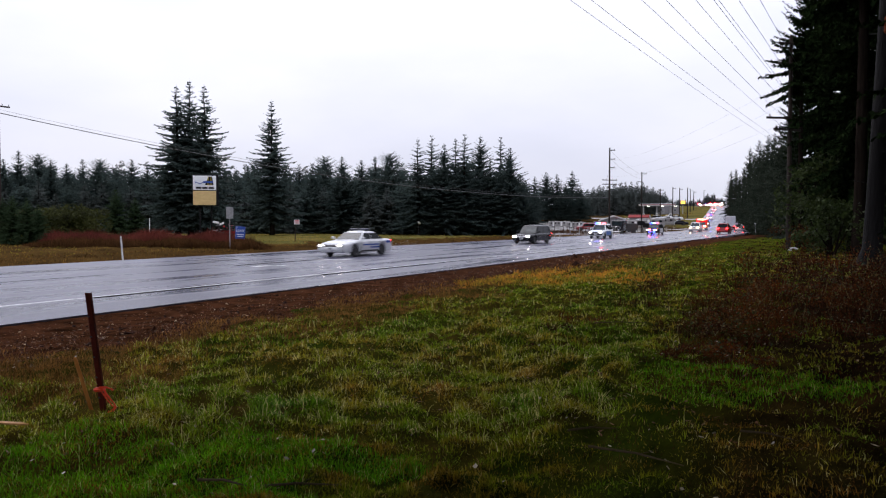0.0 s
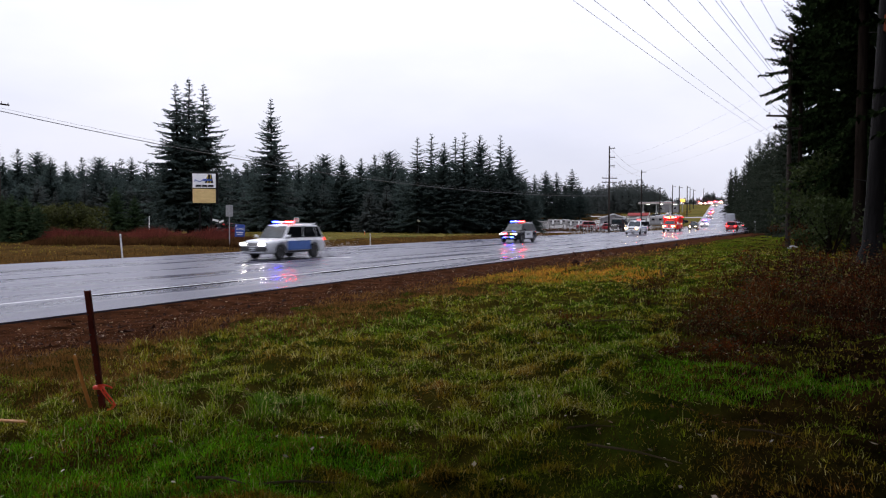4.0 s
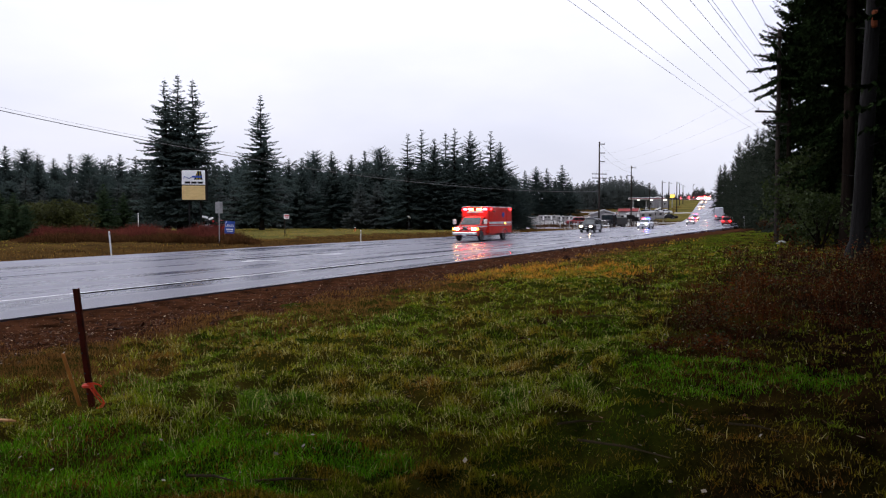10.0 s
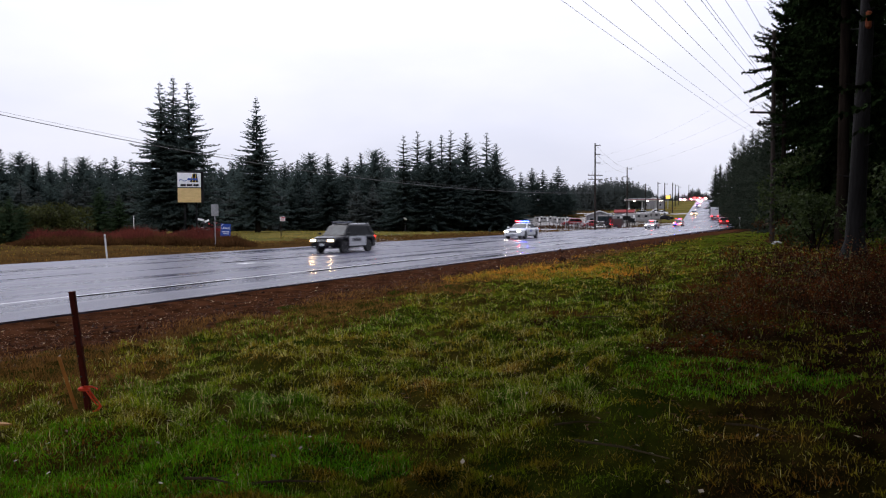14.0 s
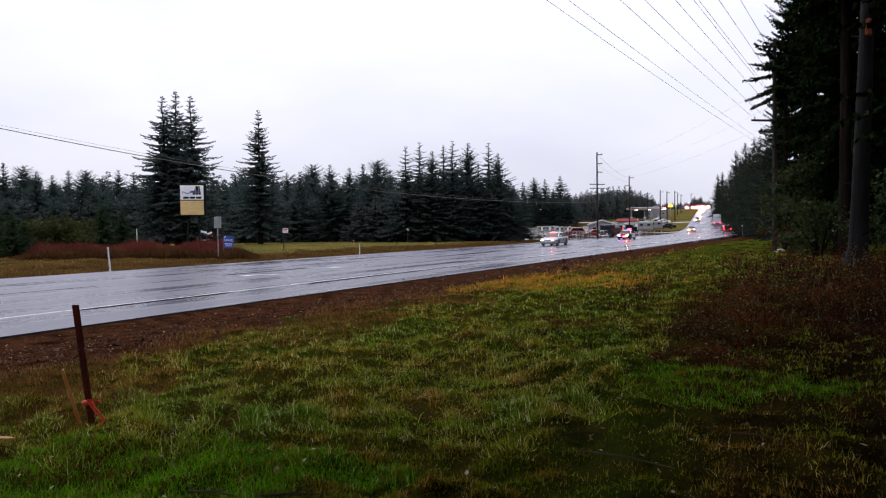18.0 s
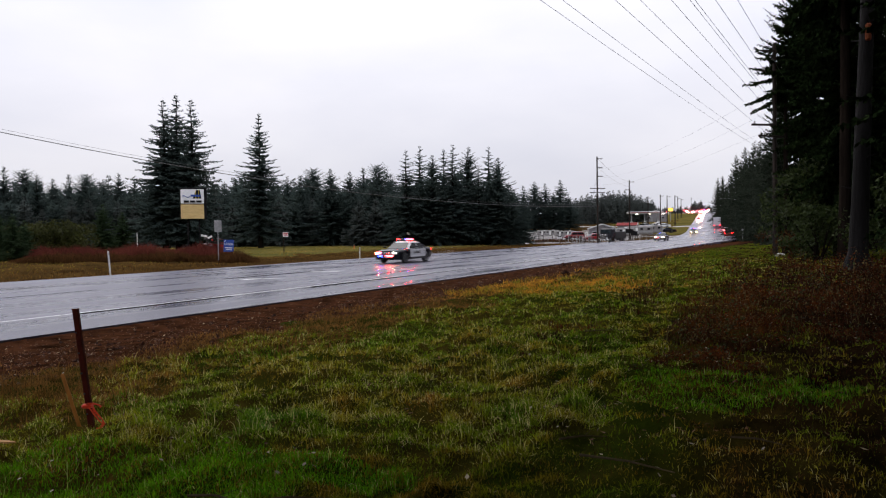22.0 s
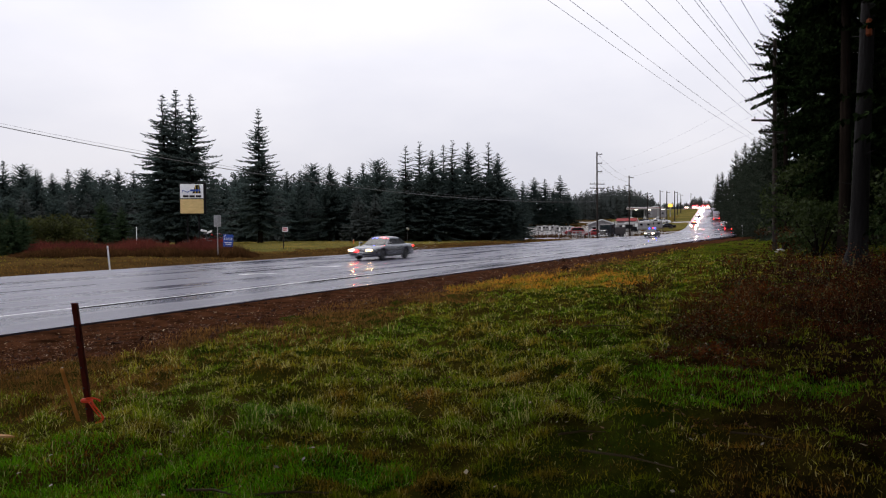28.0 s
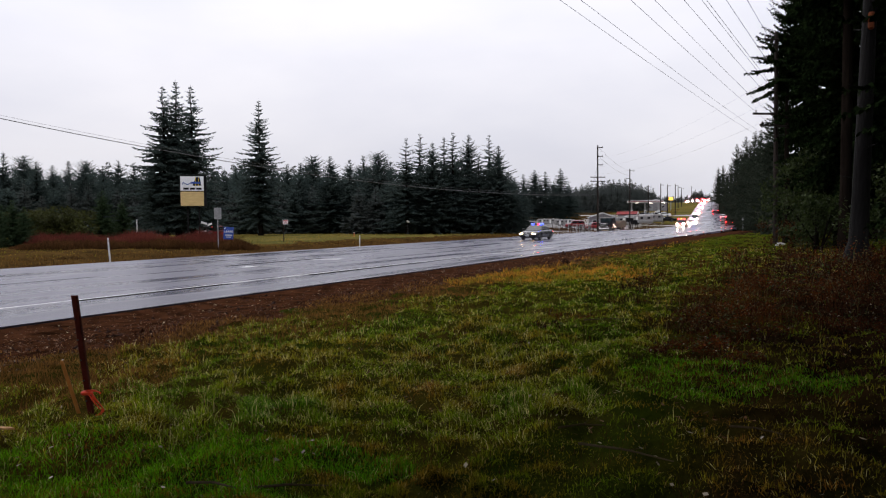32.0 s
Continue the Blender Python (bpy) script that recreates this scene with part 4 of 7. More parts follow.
    def side_pane(self, sg, xb0, xb1, xt0, xt1, z0, z1):
        pts = [(xb0, z0), (xb1, z0), (xt1, z1), (xt0, z1)]
        v = [(x, sg * (self.side_y(z) + 0.012), z) for x, z in pts]
        return plate(v if sg > 0 else v[::-1], 0.02)

    def end_pane(self, front):
        f0, f1, r1, r0 = self.cabin
        (xb, xt) = (f0, f1) if front else (r0, r1)
        z0, z1 = self.belt + 0.02, self.roof - 0.09
        g = lambda z: xb + (xt - xb) * (z - self.belt) / (self.roof - self.belt - 0.02) + (0.035 if front else -0.035)
        v = [(g(z0), -self.side_y(z0) * 0.9, z0), (g(z0), self.side_y(z0) * 0.9, z0), (g(z1), self.side_y(z1) * 0.9, z1), (g(z1), -self.side_y(z1) * 0.9, z1)]
        return plate(v if front else v[::-1], 0.02)

    def strip(self, sg, x0, x1, z0, z1, out=0.012):
        """A band on the body's flank that follows its curve."""
        n = 10
        vs, fs = [], []
        for k in range(n + 1):
            x = x0 + (x1 - x0) * k / n
            h = self.half(x)
            for z in (z0, z1):
                vs += [(x, sg * (h + out), z), (x, sg * (h - 0.05), z)]
        for k in range(n):
            a, b = 4 * k, 4 * k + 4
            q = [(a, b, b + 2, a + 2), (a + 2, b + 2, b + 3, a + 3), (a, a + 1, b + 1, b)]
            fs += q if sg * (x1 - x0) < 0 else [t[::-1] for t in q]
        return vs, fs


SEDAN = Shape(5.3, 1.94, 1.45, 0.96, (1.52, -1.40), 0.33,
              [(2.65, 0.58), (2.55, 0.74), (1.9, 0.86), (0.95, 0.95), (0, 0.97), (-1.6, 0.98), (-2.5, 0.96), (-2.65, 0.80)], (1.0, 0.22, -0.92, -1.72))
COMPACT = Shape(4.85, 1.83, 1.47, 0.93, (1.42, -1.33), 0.33,
                [(2.42, 0.55), (2.3, 0.72), (1.7, 0.86), (1.0, 0.94), (0, 0.95), (-1.5, 0.98), (-2.3, 0.97), (-2.42, 0.82)], (1.15, 0.25, -0.95, -1.85), nose=0.80)
CHARGER = Shape(5.1, 1.92, 1.49, 0.98, (1.50, -1.52), 0.36,
                [(2.55, 0.62), (2.45, 0.82), (1.9, 0.92), (1.0, 0.99), (0, 1.0), (-1.7, 1.04), (-2.4, 1.03), (-2.55, 0.85)], (1.05, 0.25, -0.85, -1.95))
UTILITY = Shape(5.0, 2.0, 1.80, 1.10, (1.45, -1.42), 0.38,
                [(2.5, 0.66), (2.42, 0.92), (1.9, 1.04), (1.15, 1.10), (0, 1.11), (-2.3, 1.12), (-2.45, 1.05), (-2.5, 0.9)], (1.3, 0.55, -1.95, -2.42), 0.30, 0.70)
OLD_UTILITY = Shape(4.85, 1.85, 1.76, 1.06, (1.40, -1.38), 0.37,
                    [(2.42, 0.62), (2.36, 0.88), (1.9, 0.99), (1.0, 1.05), (0, 1.07), (-2.2, 1.08), (-2.4, 1.02), (-2.42, 0.9)], (1.1, 0.5, -1.95, -2.3), 0.32, 0.72)
LONG_UTILITY = Shape(5.6, 2.0, 1.86, 1.12, (1.75, -1.55), 0.38,
                     [(2.8, 0.66), (2.74, 0.94), (2.2, 1.03), (1.3, 1.10), (0, 1.12), (-2.6, 1.13), (-2.77, 1.06), (-2.8, 0.9)], (1.35, 0.75, -2.25, -2.72), 0.34, 0.74)
LONG_WAGON = Shape(6.0, 1.95, 1.70, 0.98, (1.95, -1.60), 0.34,
                   [(3.0, 0.60), (2.9, 0.78), (2.3, 0.88), (1.3, 0.96), (0, 0.98), (-2.8, 0.99), (-2.96, 0.94), (-3.0, 0.8)], (1.35, 0.55, -2.45, -2.9), 0.26, 0.74)
VAN_CAB = Shape(4.4, 2.0, 1.86, 1.22, (1.35, -1.9), 0.39,
                [(2.2, 0.72), (2.12, 1.0), (1.7, 1.12), (1.25, 1.20), (0, 1.24), (-2.2, 1.24)], (1.35, 0.75, -0.4, -0.55), 0.40, 0.78)

TYRE_PROFILE = [(0.62, -0.095), (0.86, -0.11), (0.96, -0.10), (1.0, -0.07), (1.0, 0.07), (0.96, 0.10), (0.86, 0.11), (0.62, 0.095)]
RIM_PROFILE = [(0.08, -0.09), (0.30, -0.06), (0.56, -0.075), (0.64, -0.10), (0.64, 0.10), (0.56, 0.075), (0.30, 0.06), (0.08, 0.09)]
WHEEL_MESHES = {}


def wheel(parent, x, y, r, wide=1.0):
    if r not in WHEEL_MESHES:
        spokes = [moved(rbox((0.38 * r, 0, 0), (0.5 * r, 0.18, 0.11 * r), 0.01), Matrix.Rotation(k * math.tau / 5, 4, "Y")) for k in range(5)]
        WHEEL_MESHES[r] = (mesh_of("rim", *join(lathe([(a * r, b) for a, b in RIM_PROFILE]), *spokes), RIM, 30),
                           mesh_of("tyre", *lathe([(a * r, b) for a, b in TYRE_PROFILE], 24), RUBBER, 40))
    rim, tyre = WHEEL_MESHES[r]
    w = part("wheel", rim, None, parent, "grey alloy rim", at=(x, y, r))
    part("tyre", tyre, None, w, "wet black tyre")
    return w


def light_bar(car, x, z, width, lenses, deep=0.30):
    """A roof light bar: a black tray and coloured lenses side by side, across the car."""
    bar = part("light_bar", rbox((x, 0, z), (deep, width, 0.05), 0.015), TRIM, car, "low roof light bar")
    n = len(lenses)
    for k, m in enumerate(lenses):
        y = -width / 2 + width * (k + 0.5) / n
        part("lens", rbox((x, y, z + 0.062), (deep * 0.92, width / n - 0.02, 0.075), 0.025), m, bar)
    for y in (-0.35, 0.35):
        part("bar_foot", rbox((x, y * width, z - 0.04), (0.12, 0.06, 0.06), 0.01), TRIM, bar)


def car(sh, label, colour, head, group, doors=4, roof=None, lower=None, tail=None, bumper=None, category="car", grille=None):
    root = thing("car" if category == "car" else category.replace(" ", "_"), label, category, group)
    part("body", sh.body(), colour, root, smooth=40)
    part("cabin", sh.cabin_shape(), roof or colour, root, smooth=40)
    part("windscreen", sh.end_pane(True), SCREEN, root, "wet windscreen", smooth=0)
    part("rear_window", sh.end_pane(False), GLASS, root, smooth=0)
    f0, f1, r1, r0 = sh.cabin
    z0, z1 = sh.belt + 0.03, sh.roof - 0.12
    fz0, fz1 = 0.06, (z1 - sh.belt) / (sh.roof - sh.belt)
    front0, front1 = f0 + (f1 - f0) * fz0 - 0.14, f0 + (f1 - f0) * fz1 - 0.12
    rear0, rear1 = r0 + (r1 - r0) * fz0 + 0.16, r0 + (r1 - r0) * fz1 + 0.10
    cuts = {2: (0.55,), 4: (0.46, 0.86) if rear0 < -1.4 else (0.5,), 6: (0.34, 0.62)}[doors]
    edges = [0.0, *cuts, 1.0]
    for sg in (-1, 1):
        for a, b in zip(edges, edges[1:]):
            g = 0.035
            xb0, xb1 = front0 + (rear0 - front0) * a - (g if a else 0), front0 + (rear0 - front0) * b + (g if b < 1 else 0)
            xt0, xt1 = front1 + (rear1 - front1) * a - (g if a else 0), front1 + (rear1 - front1) * b + (g if b < 1 else 0)
            part("side_window", sh.side_pane(sg, xb0, xb1, xt0, xt1, z0, z1), GLASS, root, smooth=0)
        for x in ((0.0, -1.05) if doors > 2 else (0.0,)):
            part("door_handle", rbox((x, sg * (sh.half(x) + 0.015), sh.belt - 0.16), (0.16, 0.03, 0.035), 0.01), TRIM, root)
        part("side_mirror", rbox((f0 - 0.12, sg * (sh.W / 2 + 0.10), sh.belt + 0.10), (0.10, 0.20, 0.14), 0.03), colour, root)
        part("sill", sh.strip(sg, sh.axles[0] - 0.48, sh.axles[1] + 0.48, sh.floor + 0.02, sh.floor + 0.11), lower or TRIM, root, smooth=0)
        part("door_seam", sh.strip(sg, f0 - 0.06, f0 - 0.08, sh.floor + 0.14, sh.belt - 0.10, 0.004), TRIM, root, smooth=0)
        part("door_seam", sh.strip(sg, -0.16, -0.18, sh.floor + 0.14, sh.belt - 0.10, 0.004), TRIM, root, smooth=0)
        if sh.roof > 1.7 and category != "car":
            rail_y = sg * (sh.side_y(sh.roof) - 0.02)
            part("roof_rail", tube((f1 - 0.30, rail_y, sh.roof + 0.035), (r1 + 0.15, rail_y, sh.roof + 0.035), 0.022, None, 8), CHROME, root, "bright roof rail")
        xe = sh.L / 2
        ze = blend(xe - 0.05, sh.top)
        ly, lw, lz = sg * sh.half(xe) * 0.76, 0.40 * sh.W / 2, ze - 0.03
        bowl = join(rbox((xe + 0.01, ly, lz + 0.08), (0.20, lw, 0.022), 0.008), rbox((xe + 0.01, ly, lz - 0.08), (0.20, lw, 0.022), 0.008),
                    rbox((xe + 0.01, ly + lw / 2 - 0.012, lz), (0.20, 0.022, 0.15), 0.008), rbox((xe + 0.01, ly - lw / 2 + 0.012, lz), (0.20, 0.022, 0.15), 0.008))
        lamp = part("headlight", bowl, HEAD_DIM, root, "clear headlight bowl")
        part("bulb", rbox((xe - 0.05, ly, lz), (0.05, lw - 0.05, 0.14), 0.015), head, lamp, "lit bulb")
        # fog lamps glow on far cars only, added to widen their headlight glare
        part("fog_lamp", rbox((xe + 0.01, sg * sh.half(xe) * 0.7, 0.42), (0.06, 0.16, 0.09), 0.02), head if head is HEAD_FAR else HEAD_DIM, root)
        part("tail_light", rbox((-xe + 0.05, sg * sh.half(xe) * 0.80, ze + 0.14), (0.14, 0.34 * sh.W / 2, 0.20), 0.04), tail or TAIL, root, "red tail light")
    xe = sh.L / 2
    part("front_bumper", rbox((xe - 0.06, 0, sh.floor + 0.22), (0.26, sh.half(xe) * 2 + 0.04, 0.24), 0.07), bumper or colour, root)
    part("rear_bumper", rbox((-xe + 0.06, 0, sh.floor + 0.24), (0.26, sh.half(xe) * 2 + 0.04, 0.24), 0.07), bumper or colour, root)
    g = part("grille", rbox((xe - 0.02, 0, blend(xe - 0.05, sh.top) - 0.04), (0.08, sh.half(xe) * 0.95, 0.15), 0.02), grille or TRIM, root)
    for k in range(3):
        part("grille_bar", rbox((xe + 0.025, 0, blend(xe - 0.05, sh.top) - 0.09 + 0.05 * k), (0.02, sh.half(xe) * 0.9, 0.015), 0.004), CHROME, g)
    p = part("number_plate", rbox((xe + 0.075, 0, sh.floor + 0.22), (0.015, 0.32, 0.15), 0.004), PLATE, root)
    part("plate_bar", rbox((xe + 0.085, 0, sh.floor + 0.22), (0.006, 0.24, 0.05), 0.002), TRIM, p)
    root["wheels"] = 4
    for a in sh.axles:
        for sg in (-1, 1):
            wheel(root, a, sg * (sh.W / 2 - 0.13), sh.wheel)
    return root


def bands(root, sh, rows):
    """Stripes and door panels on both flanks: x0, x1, z0, z1, material, label."""
    for x0, x1, z0, z1, m, label in rows:
        for sg in (-1, 1):
            part("stripe" if z1 - z0 < 0.3 else "door_panel", sh.strip(sg, x0, x1, z0, z1, 0.008 if z1 - z0 > 0.3 else 0.014), m, root, label, smooth=0)


def letters(root, sh, x0, n, z, size, m):
    """Unreadable lettering as plain bars on both flanks."""
    for sg in (-1, 1):
        for k in range(n):
            x = x0 - sg * 0 - k * size * 1.5
            part("lettering_bar", sh.strip(sg, x, x - size, z, z + size * 1.4, 0.020), m, root, smooth=0)


def front_beacons(root, sh, items):
    for y, z, m in items:
        part("grille_lamp", rbox((sh.L / 2 + 0.06, y, z), (0.05, 0.30, 0.11), 0.02), m, root, "flashing lamp in the front")


CONVOY = "emergency convoy"
v1 = car(SEDAN, "pale silver police sedan with blue side stripes, lights off", WHITE, HEAD_SOFT, CONVOY, roof=WHITE)
light_bar(v1, -0.30, 1.50, 1.25, [LENS_OFF] * 6)
bands(v1, SEDAN, [(0.75, -1.0, 0.62, 0.70, BLUEPAINT, "blue stripe"), (-1.8, -2.5, 0.72, 0.86, BLUEPAINT, "blue stripe"), (0.0, -1.0, 0.46, 0.54, BLUEPAINT, "blue stripe")])

v2 = car(LONG_WAGON, "long black wagon with a silver side strip, headlights lit", BLACK, HEAD_W, CONVOY, doors=4, grille=CHROME)
bands(v2, LONG_WAGON, [(1.4, -1.05, 0.66, 0.69, CHROME, "silver side strip")])

v3 = car(OLD_UTILITY, "white sport utility with blue doors and a lit light bar", WHITE, HEAD_W, CONVOY, category="utility vehicle", bumper=TRIM)
light_bar(v3, 0.12, 1.82, 1.2, [BEACON_BF, BEACON_BF, BEACON_W, BEACON_R, BEACON_RF, BEACON_RF])
bands(v3, OLD_UTILITY, [(0.95, -1.0, 0.46, 0.92, DOORBLUE, "light blue door panel")])

v4 = car(UTILITY, "black and white police utility with red and blue lights", BLACK, HEAD_SOFT, CONVOY, category="utility vehicle", roof=BLACK)
light_bar(v4, 0.30, 1.86, 1.3, [BEACON_BF, BEACON_BF, BEACON_W, BEACON_B, BEACON_RF, BEACON_RF])
bands(v4, UTILITY, [(0.98, -1.05, 0.42, 1.02, WHITE, "white door panel")])
letters(v4, UTILITY, 0.6, 5, 0.70, 0.14, TRIM)
front_beacons(v4, UTILITY, [(0.35, 0.50, BEACON_BF), (-0.35, 0.50, BEACON_B), (-0.30, 0.84, BEACON_RF), (0.36, 0.80, AMBER)])

v5 = car(LONG_UTILITY, "long white sport utility with a dark blue stripe", WHITE, HEAD_Y, CONVOY, category="utility vehicle", doors=6)
light_bar(v5, 0.50, 1.92, 1.2, [LENS_OFF, LENS_OFF, LENS_OFF, LENS_OFF, TAIL, BEACON_R])
bands(v5, LONG_UTILITY, [(1.3, -2.6, 0.90, 0.97, BLUEPAINT, "dark blue stripe"), (1.2, -1.1, 0.62, 0.65, TRIM, "black rubbing strip")])
for sg in (-1, 1):
    part("indicator", rbox((2.76, sg * 0.66, 0.78), (0.10, 0.36, 0.07), 0.02), AMBER, v5, "lit amber indicator")


def arch_ring(r0, r1, t, n=16):
    """A half ring over a wheel."""
    vs, fs = [], []
    for k in range(n + 1):
        b = math.pi * k / n
        vs += [(r * math.cos(b), y, r * math.sin(b)) for r, y in ((r0, -t), (r1, -t), (r1, t), (r0, t))]
    for k in range(n):
        fs += [(4 * k + q, 4 * k + (q + 1) % 4, 4 * k + 4 + (q + 1) % 4, 4 * k + 4 + q) for q in range(4)]
    return vs, fs


def ambulance():
    sh = VAN_CAB
    root = thing("ambulance", "red box ambulance with white stripes and red lights", "ambulance", CONVOY)
    cab = part("body", moved(sh.body(), (1.15, 0, 0)), REDPAINT, root, smooth=40)
    part("cabin", moved(sh.cabin_shape(), (1.15, 0, 0)), REDPAINT, root, smooth=40)
    part("windscreen", moved(sh.end_pane(True), (1.15, 0, 0)), SCREEN, root, smooth=0)
    for sg in (-1, 1):
        part("side_window", moved(sh.side_pane(sg, 1.15, 0.15, 0.68, 0.15, 1.28, 1.72), (1.15, 0, 0)), GLASS, root, smooth=0)
        part("side_mirror", rbox((2.45, sg * 1.28, 1.45), (0.12, 0.26, 0.38), 0.04), WHITEPLASTIC, root, "white square mirror")
        part("headlight", rbox((3.29, sg * 0.72, 0.92), (0.14, 0.36, 0.17), 0.03), HEAD_BOX, root, "lit headlight")
        part("indicator", rbox((3.27, sg * 0.98, 0.92), (0.14, 0.16, 0.17), 0.03), AMBER, root, "amber indicator")
        part("grille_lamp", rbox((3.34, sg * 0.36, 0.95), (0.05, 0.20, 0.09), 0.02), BEACON_R, root)
        part("front_lamp", rbox((1.52, sg * 0.82, 2.40), (0.07, 0.34, 0.15), 0.03), BEACON_RF, root, "red lamp on the box front")
        part("front_lamp", rbox((1.52, sg * 0.36, 2.40), (0.07, 0.40, 0.15), 0.03), AMBER_LAMP, root, "amber lamp on the box front")
        part("side_lamp", rbox((1.1, sg * 1.16, 2.40), (0.26, 0.05, 0.14), 0.03), BEACON_R, root)
        part("side_lamp", rbox((-2.95, sg * 1.16, 2.40), (0.26, 0.05, 0.14), 0.03), BEACON_R, root)
        part("wheel_lamp", rbox((-1.75, sg * 1.165, 1.32), (0.34, 0.05, 0.12), 0.03), AMBER, root, "lit amber side lamp")
        part("stripe", rbox((-0.9, sg * 1.155, 1.36), (4.7, 0.03, 0.17), 0.005), WHITE, root, "broad white stripe")
        part("stripe", rbox((-0.9, sg * 1.155, 1.16), (4.7, 0.03, 0.05), 0.005), WHITE, root, "thin white stripe")
        part("stripe", moved(sh.strip(sg, 2.05, 0.2, 1.05, 1.15, 0.012), (1.15, 0, 0)), WHITE, root, "white stripe", smooth=0)
        part("emblem", tube((-1.4, sg * 1.15, 1.98), (-1.4, sg * 1.175, 1.98), 0.21, None, 16), BLUEPAINT, root, "round blue emblem")
        part("side_door", rbox((0.55, sg * 1.15, 1.48), (0.75, 0.03, 1.9), 0.01), REDPAINT, root)
        part("locker_door", rbox((-2.6, sg * 1.15, 1.75), (0.9, 0.03, 1.3), 0.01), REDPAINT, root)
        part("door_bar", rbox((0.55, sg * 1.17, 2.22), (0.42, 0.02, 0.04), 0.008), CHROME, root, "bright grab bar")
        part("step", rbox((0.55, sg * 1.02, 0.36), (1.0, 0.3, 0.05), 0.01), GALV, root)
        part("tail_light", rbox((-3.32, sg * 0.95, 1.0), (0.05, 0.22, 0.3), 0.02), TAIL, root)
    part("box", rbox((-0.92, 0, 1.54), (4.8, 2.3, 2.06), 0.07), REDPAINT, root, "tall red patient box")
    part("box_edge", rbox((-0.92, 0, 2.585), (4.76, 2.26, 0.05), 0.02), WHITEPLASTIC, root, "pale roof edge")
    part("number_plate", rbox((3.50, 0, 0.5), (0.015, 0.32, 0.15), 0.004), PLATE, root)
    part("front_bumper", rbox((3.38, 0, 0.56), (0.22, 2.0, 0.22), 0.05), CHROME, root, "chrome bumper")
    g = part("grille", rbox((3.30, 0, 0.95), (0.08, 0.95, 0.30), 0.02), TRIM, root)
    for k in range(4):
        part("grille_bar", rbox((3.345, 0, 0.84 + 0.07 * k), (0.02, 0.9, 0.02), 0.004), CHROME, g)
    part("roof_sign", rbox((1.50, 0, 2.2), (0.03, 1.3, 0.14), 0.01), WHITE, root, "white lettered band above the cab")
    part("rear_bumper", rbox((-3.42, 0, 0.5), (0.25, 2.1, 0.2), 0.04), GALV, root)
    part("chassis", rbox((-0.9, 0, 0.5), (4.4, 1.5, 0.25), 0.03), TRIM, root)
    for sg in (-1, 1):
        wheel(root, 2.5, sg * 0.90, 0.39)
        wheel(root, -1.75, sg * 0.98, 0.39)
        part("wheel_arch", arch_ring(0.43, 0.50, 0.02), CHROME, root, at=(-1.75, sg * 1.16, 0.42))
    return root


v6 = ambulance()
v7 = car(UTILITY, "black and white police utility, light bar off", BLACK, HEAD_Y, CONVOY, category="utility vehicle", roof=BLACK)
light_bar(v7, 0.30, 1.86, 1.3, [LENS_OFF] * 6)
bands(v7, UTILITY, [(0.98, -1.05, 0.42, 1.02, WHITE, "white door panel")])
letters(v7, UTILITY, 0.6, 5, 0.70, 0.14, TRIM)
v8 = car(CHARGER, "white police sedan with a bright blue light bar", WHITE, HEAD_W, CONVOY)
light_bar(v8, -0.1, 1.56, 1.25, [BEACON_RF, BEACON_RF, BEACON_BF, BEACON_BF, BEACON_BF, BEACON_BF])
letters(v8, CHARGER, 0.5, 4, 0.66, 0.12, BLUEPAINT)
v9 = car(COMPACT, "silver unmarked sedan with a red visor light", SILVER, HEAD_SOFT, CONVOY)
part("visor_light", rbox((0.55, 0.0, 1.36), (0.05, 0.62, 0.07), 0.02), BEACON_R, v9, "red flashing visor light")
v10 = car(CHARGER, "black and white police sedan with red and blue lights", BLACK, HEAD_Y, CONVOY, roof=WHITE)
light_bar(v10, -0.1, 1.56, 1.25, [BEACON_R, LENS_OFF, LENS_OFF, BEACON_B, BEACON_RF, BEACON_RF])
bands(v10, CHARGER, [(0.92, -1.35, 0.40, 0.94, WHITE, "white door panel")])
letters(v10, CHARGER, 0.4, 5, 0.62, 0.13, TRIM)
front_beacons(v10, CHARGER, [(0.4, 0.50, BEACON_RF), (0.1, 0.50, BEACON_RF), (-0.55, 0.74, BEACON_RF), (-0.45, 0.50, BEACON_B)])
v11 = car(SEDAN, "grey unmarked sedan with red and blue windscreen lights", GREYPAINT, HEAD_Y, CONVOY)
part("visor_light", rbox((0.36, 0.35, 1.33), (0.05, 0.5, 0.07), 0.02), BEACON_RF, v11, "red visor light")
front_beacons(v11, SEDAN, [(-0.30, 0.62, BEACON_R)])
part("visor_light", rbox((0.36, -0.35, 1.33), (0.05, 0.5, 0.07), 0.02), BEACON_B, v11, "blue visor light")
v12 = car(SEDAN, "dark sedan with a blue light bar, headlights lit", DARKGREY, HEAD_Y, CONVOY)
light_bar(v12, -0.30, 1.50, 1.2, [BEACON_B, LENS_OFF, LENS_OFF, BEACON_R, BEACON_B, BEACON_B])
v13 = car(UTILITY, "utility vehicle with amber and red lights on the hill", DARKRED, HEAD_FAR, CONVOY, category="utility vehicle")
light_bar(v13, 0.30, 1.86, 1.3, [BEACON_FAR_R, BEACON_FAR_R, AMBER, AMBER, BEACON_FAR_R, BEACON_FAR_R])
v14 = car(SEDAN, "white police sedan with headlights lit on the hill", WHITE, HEAD_FAR, CONVOY)
light_bar(v14, -0.30, 1.50, 1.2, [BEACON_FAR_R, BEACON_FAR_R, BEACON_W, BEACON_FAR_B, BEACON_FAR_B, BEACON_FAR_B])
v15 = car(UTILITY, "dark utility vehicle with bright headlights on the hill", DARKGREY, HEAD_FAR, CONVOY, category="utility vehicle")
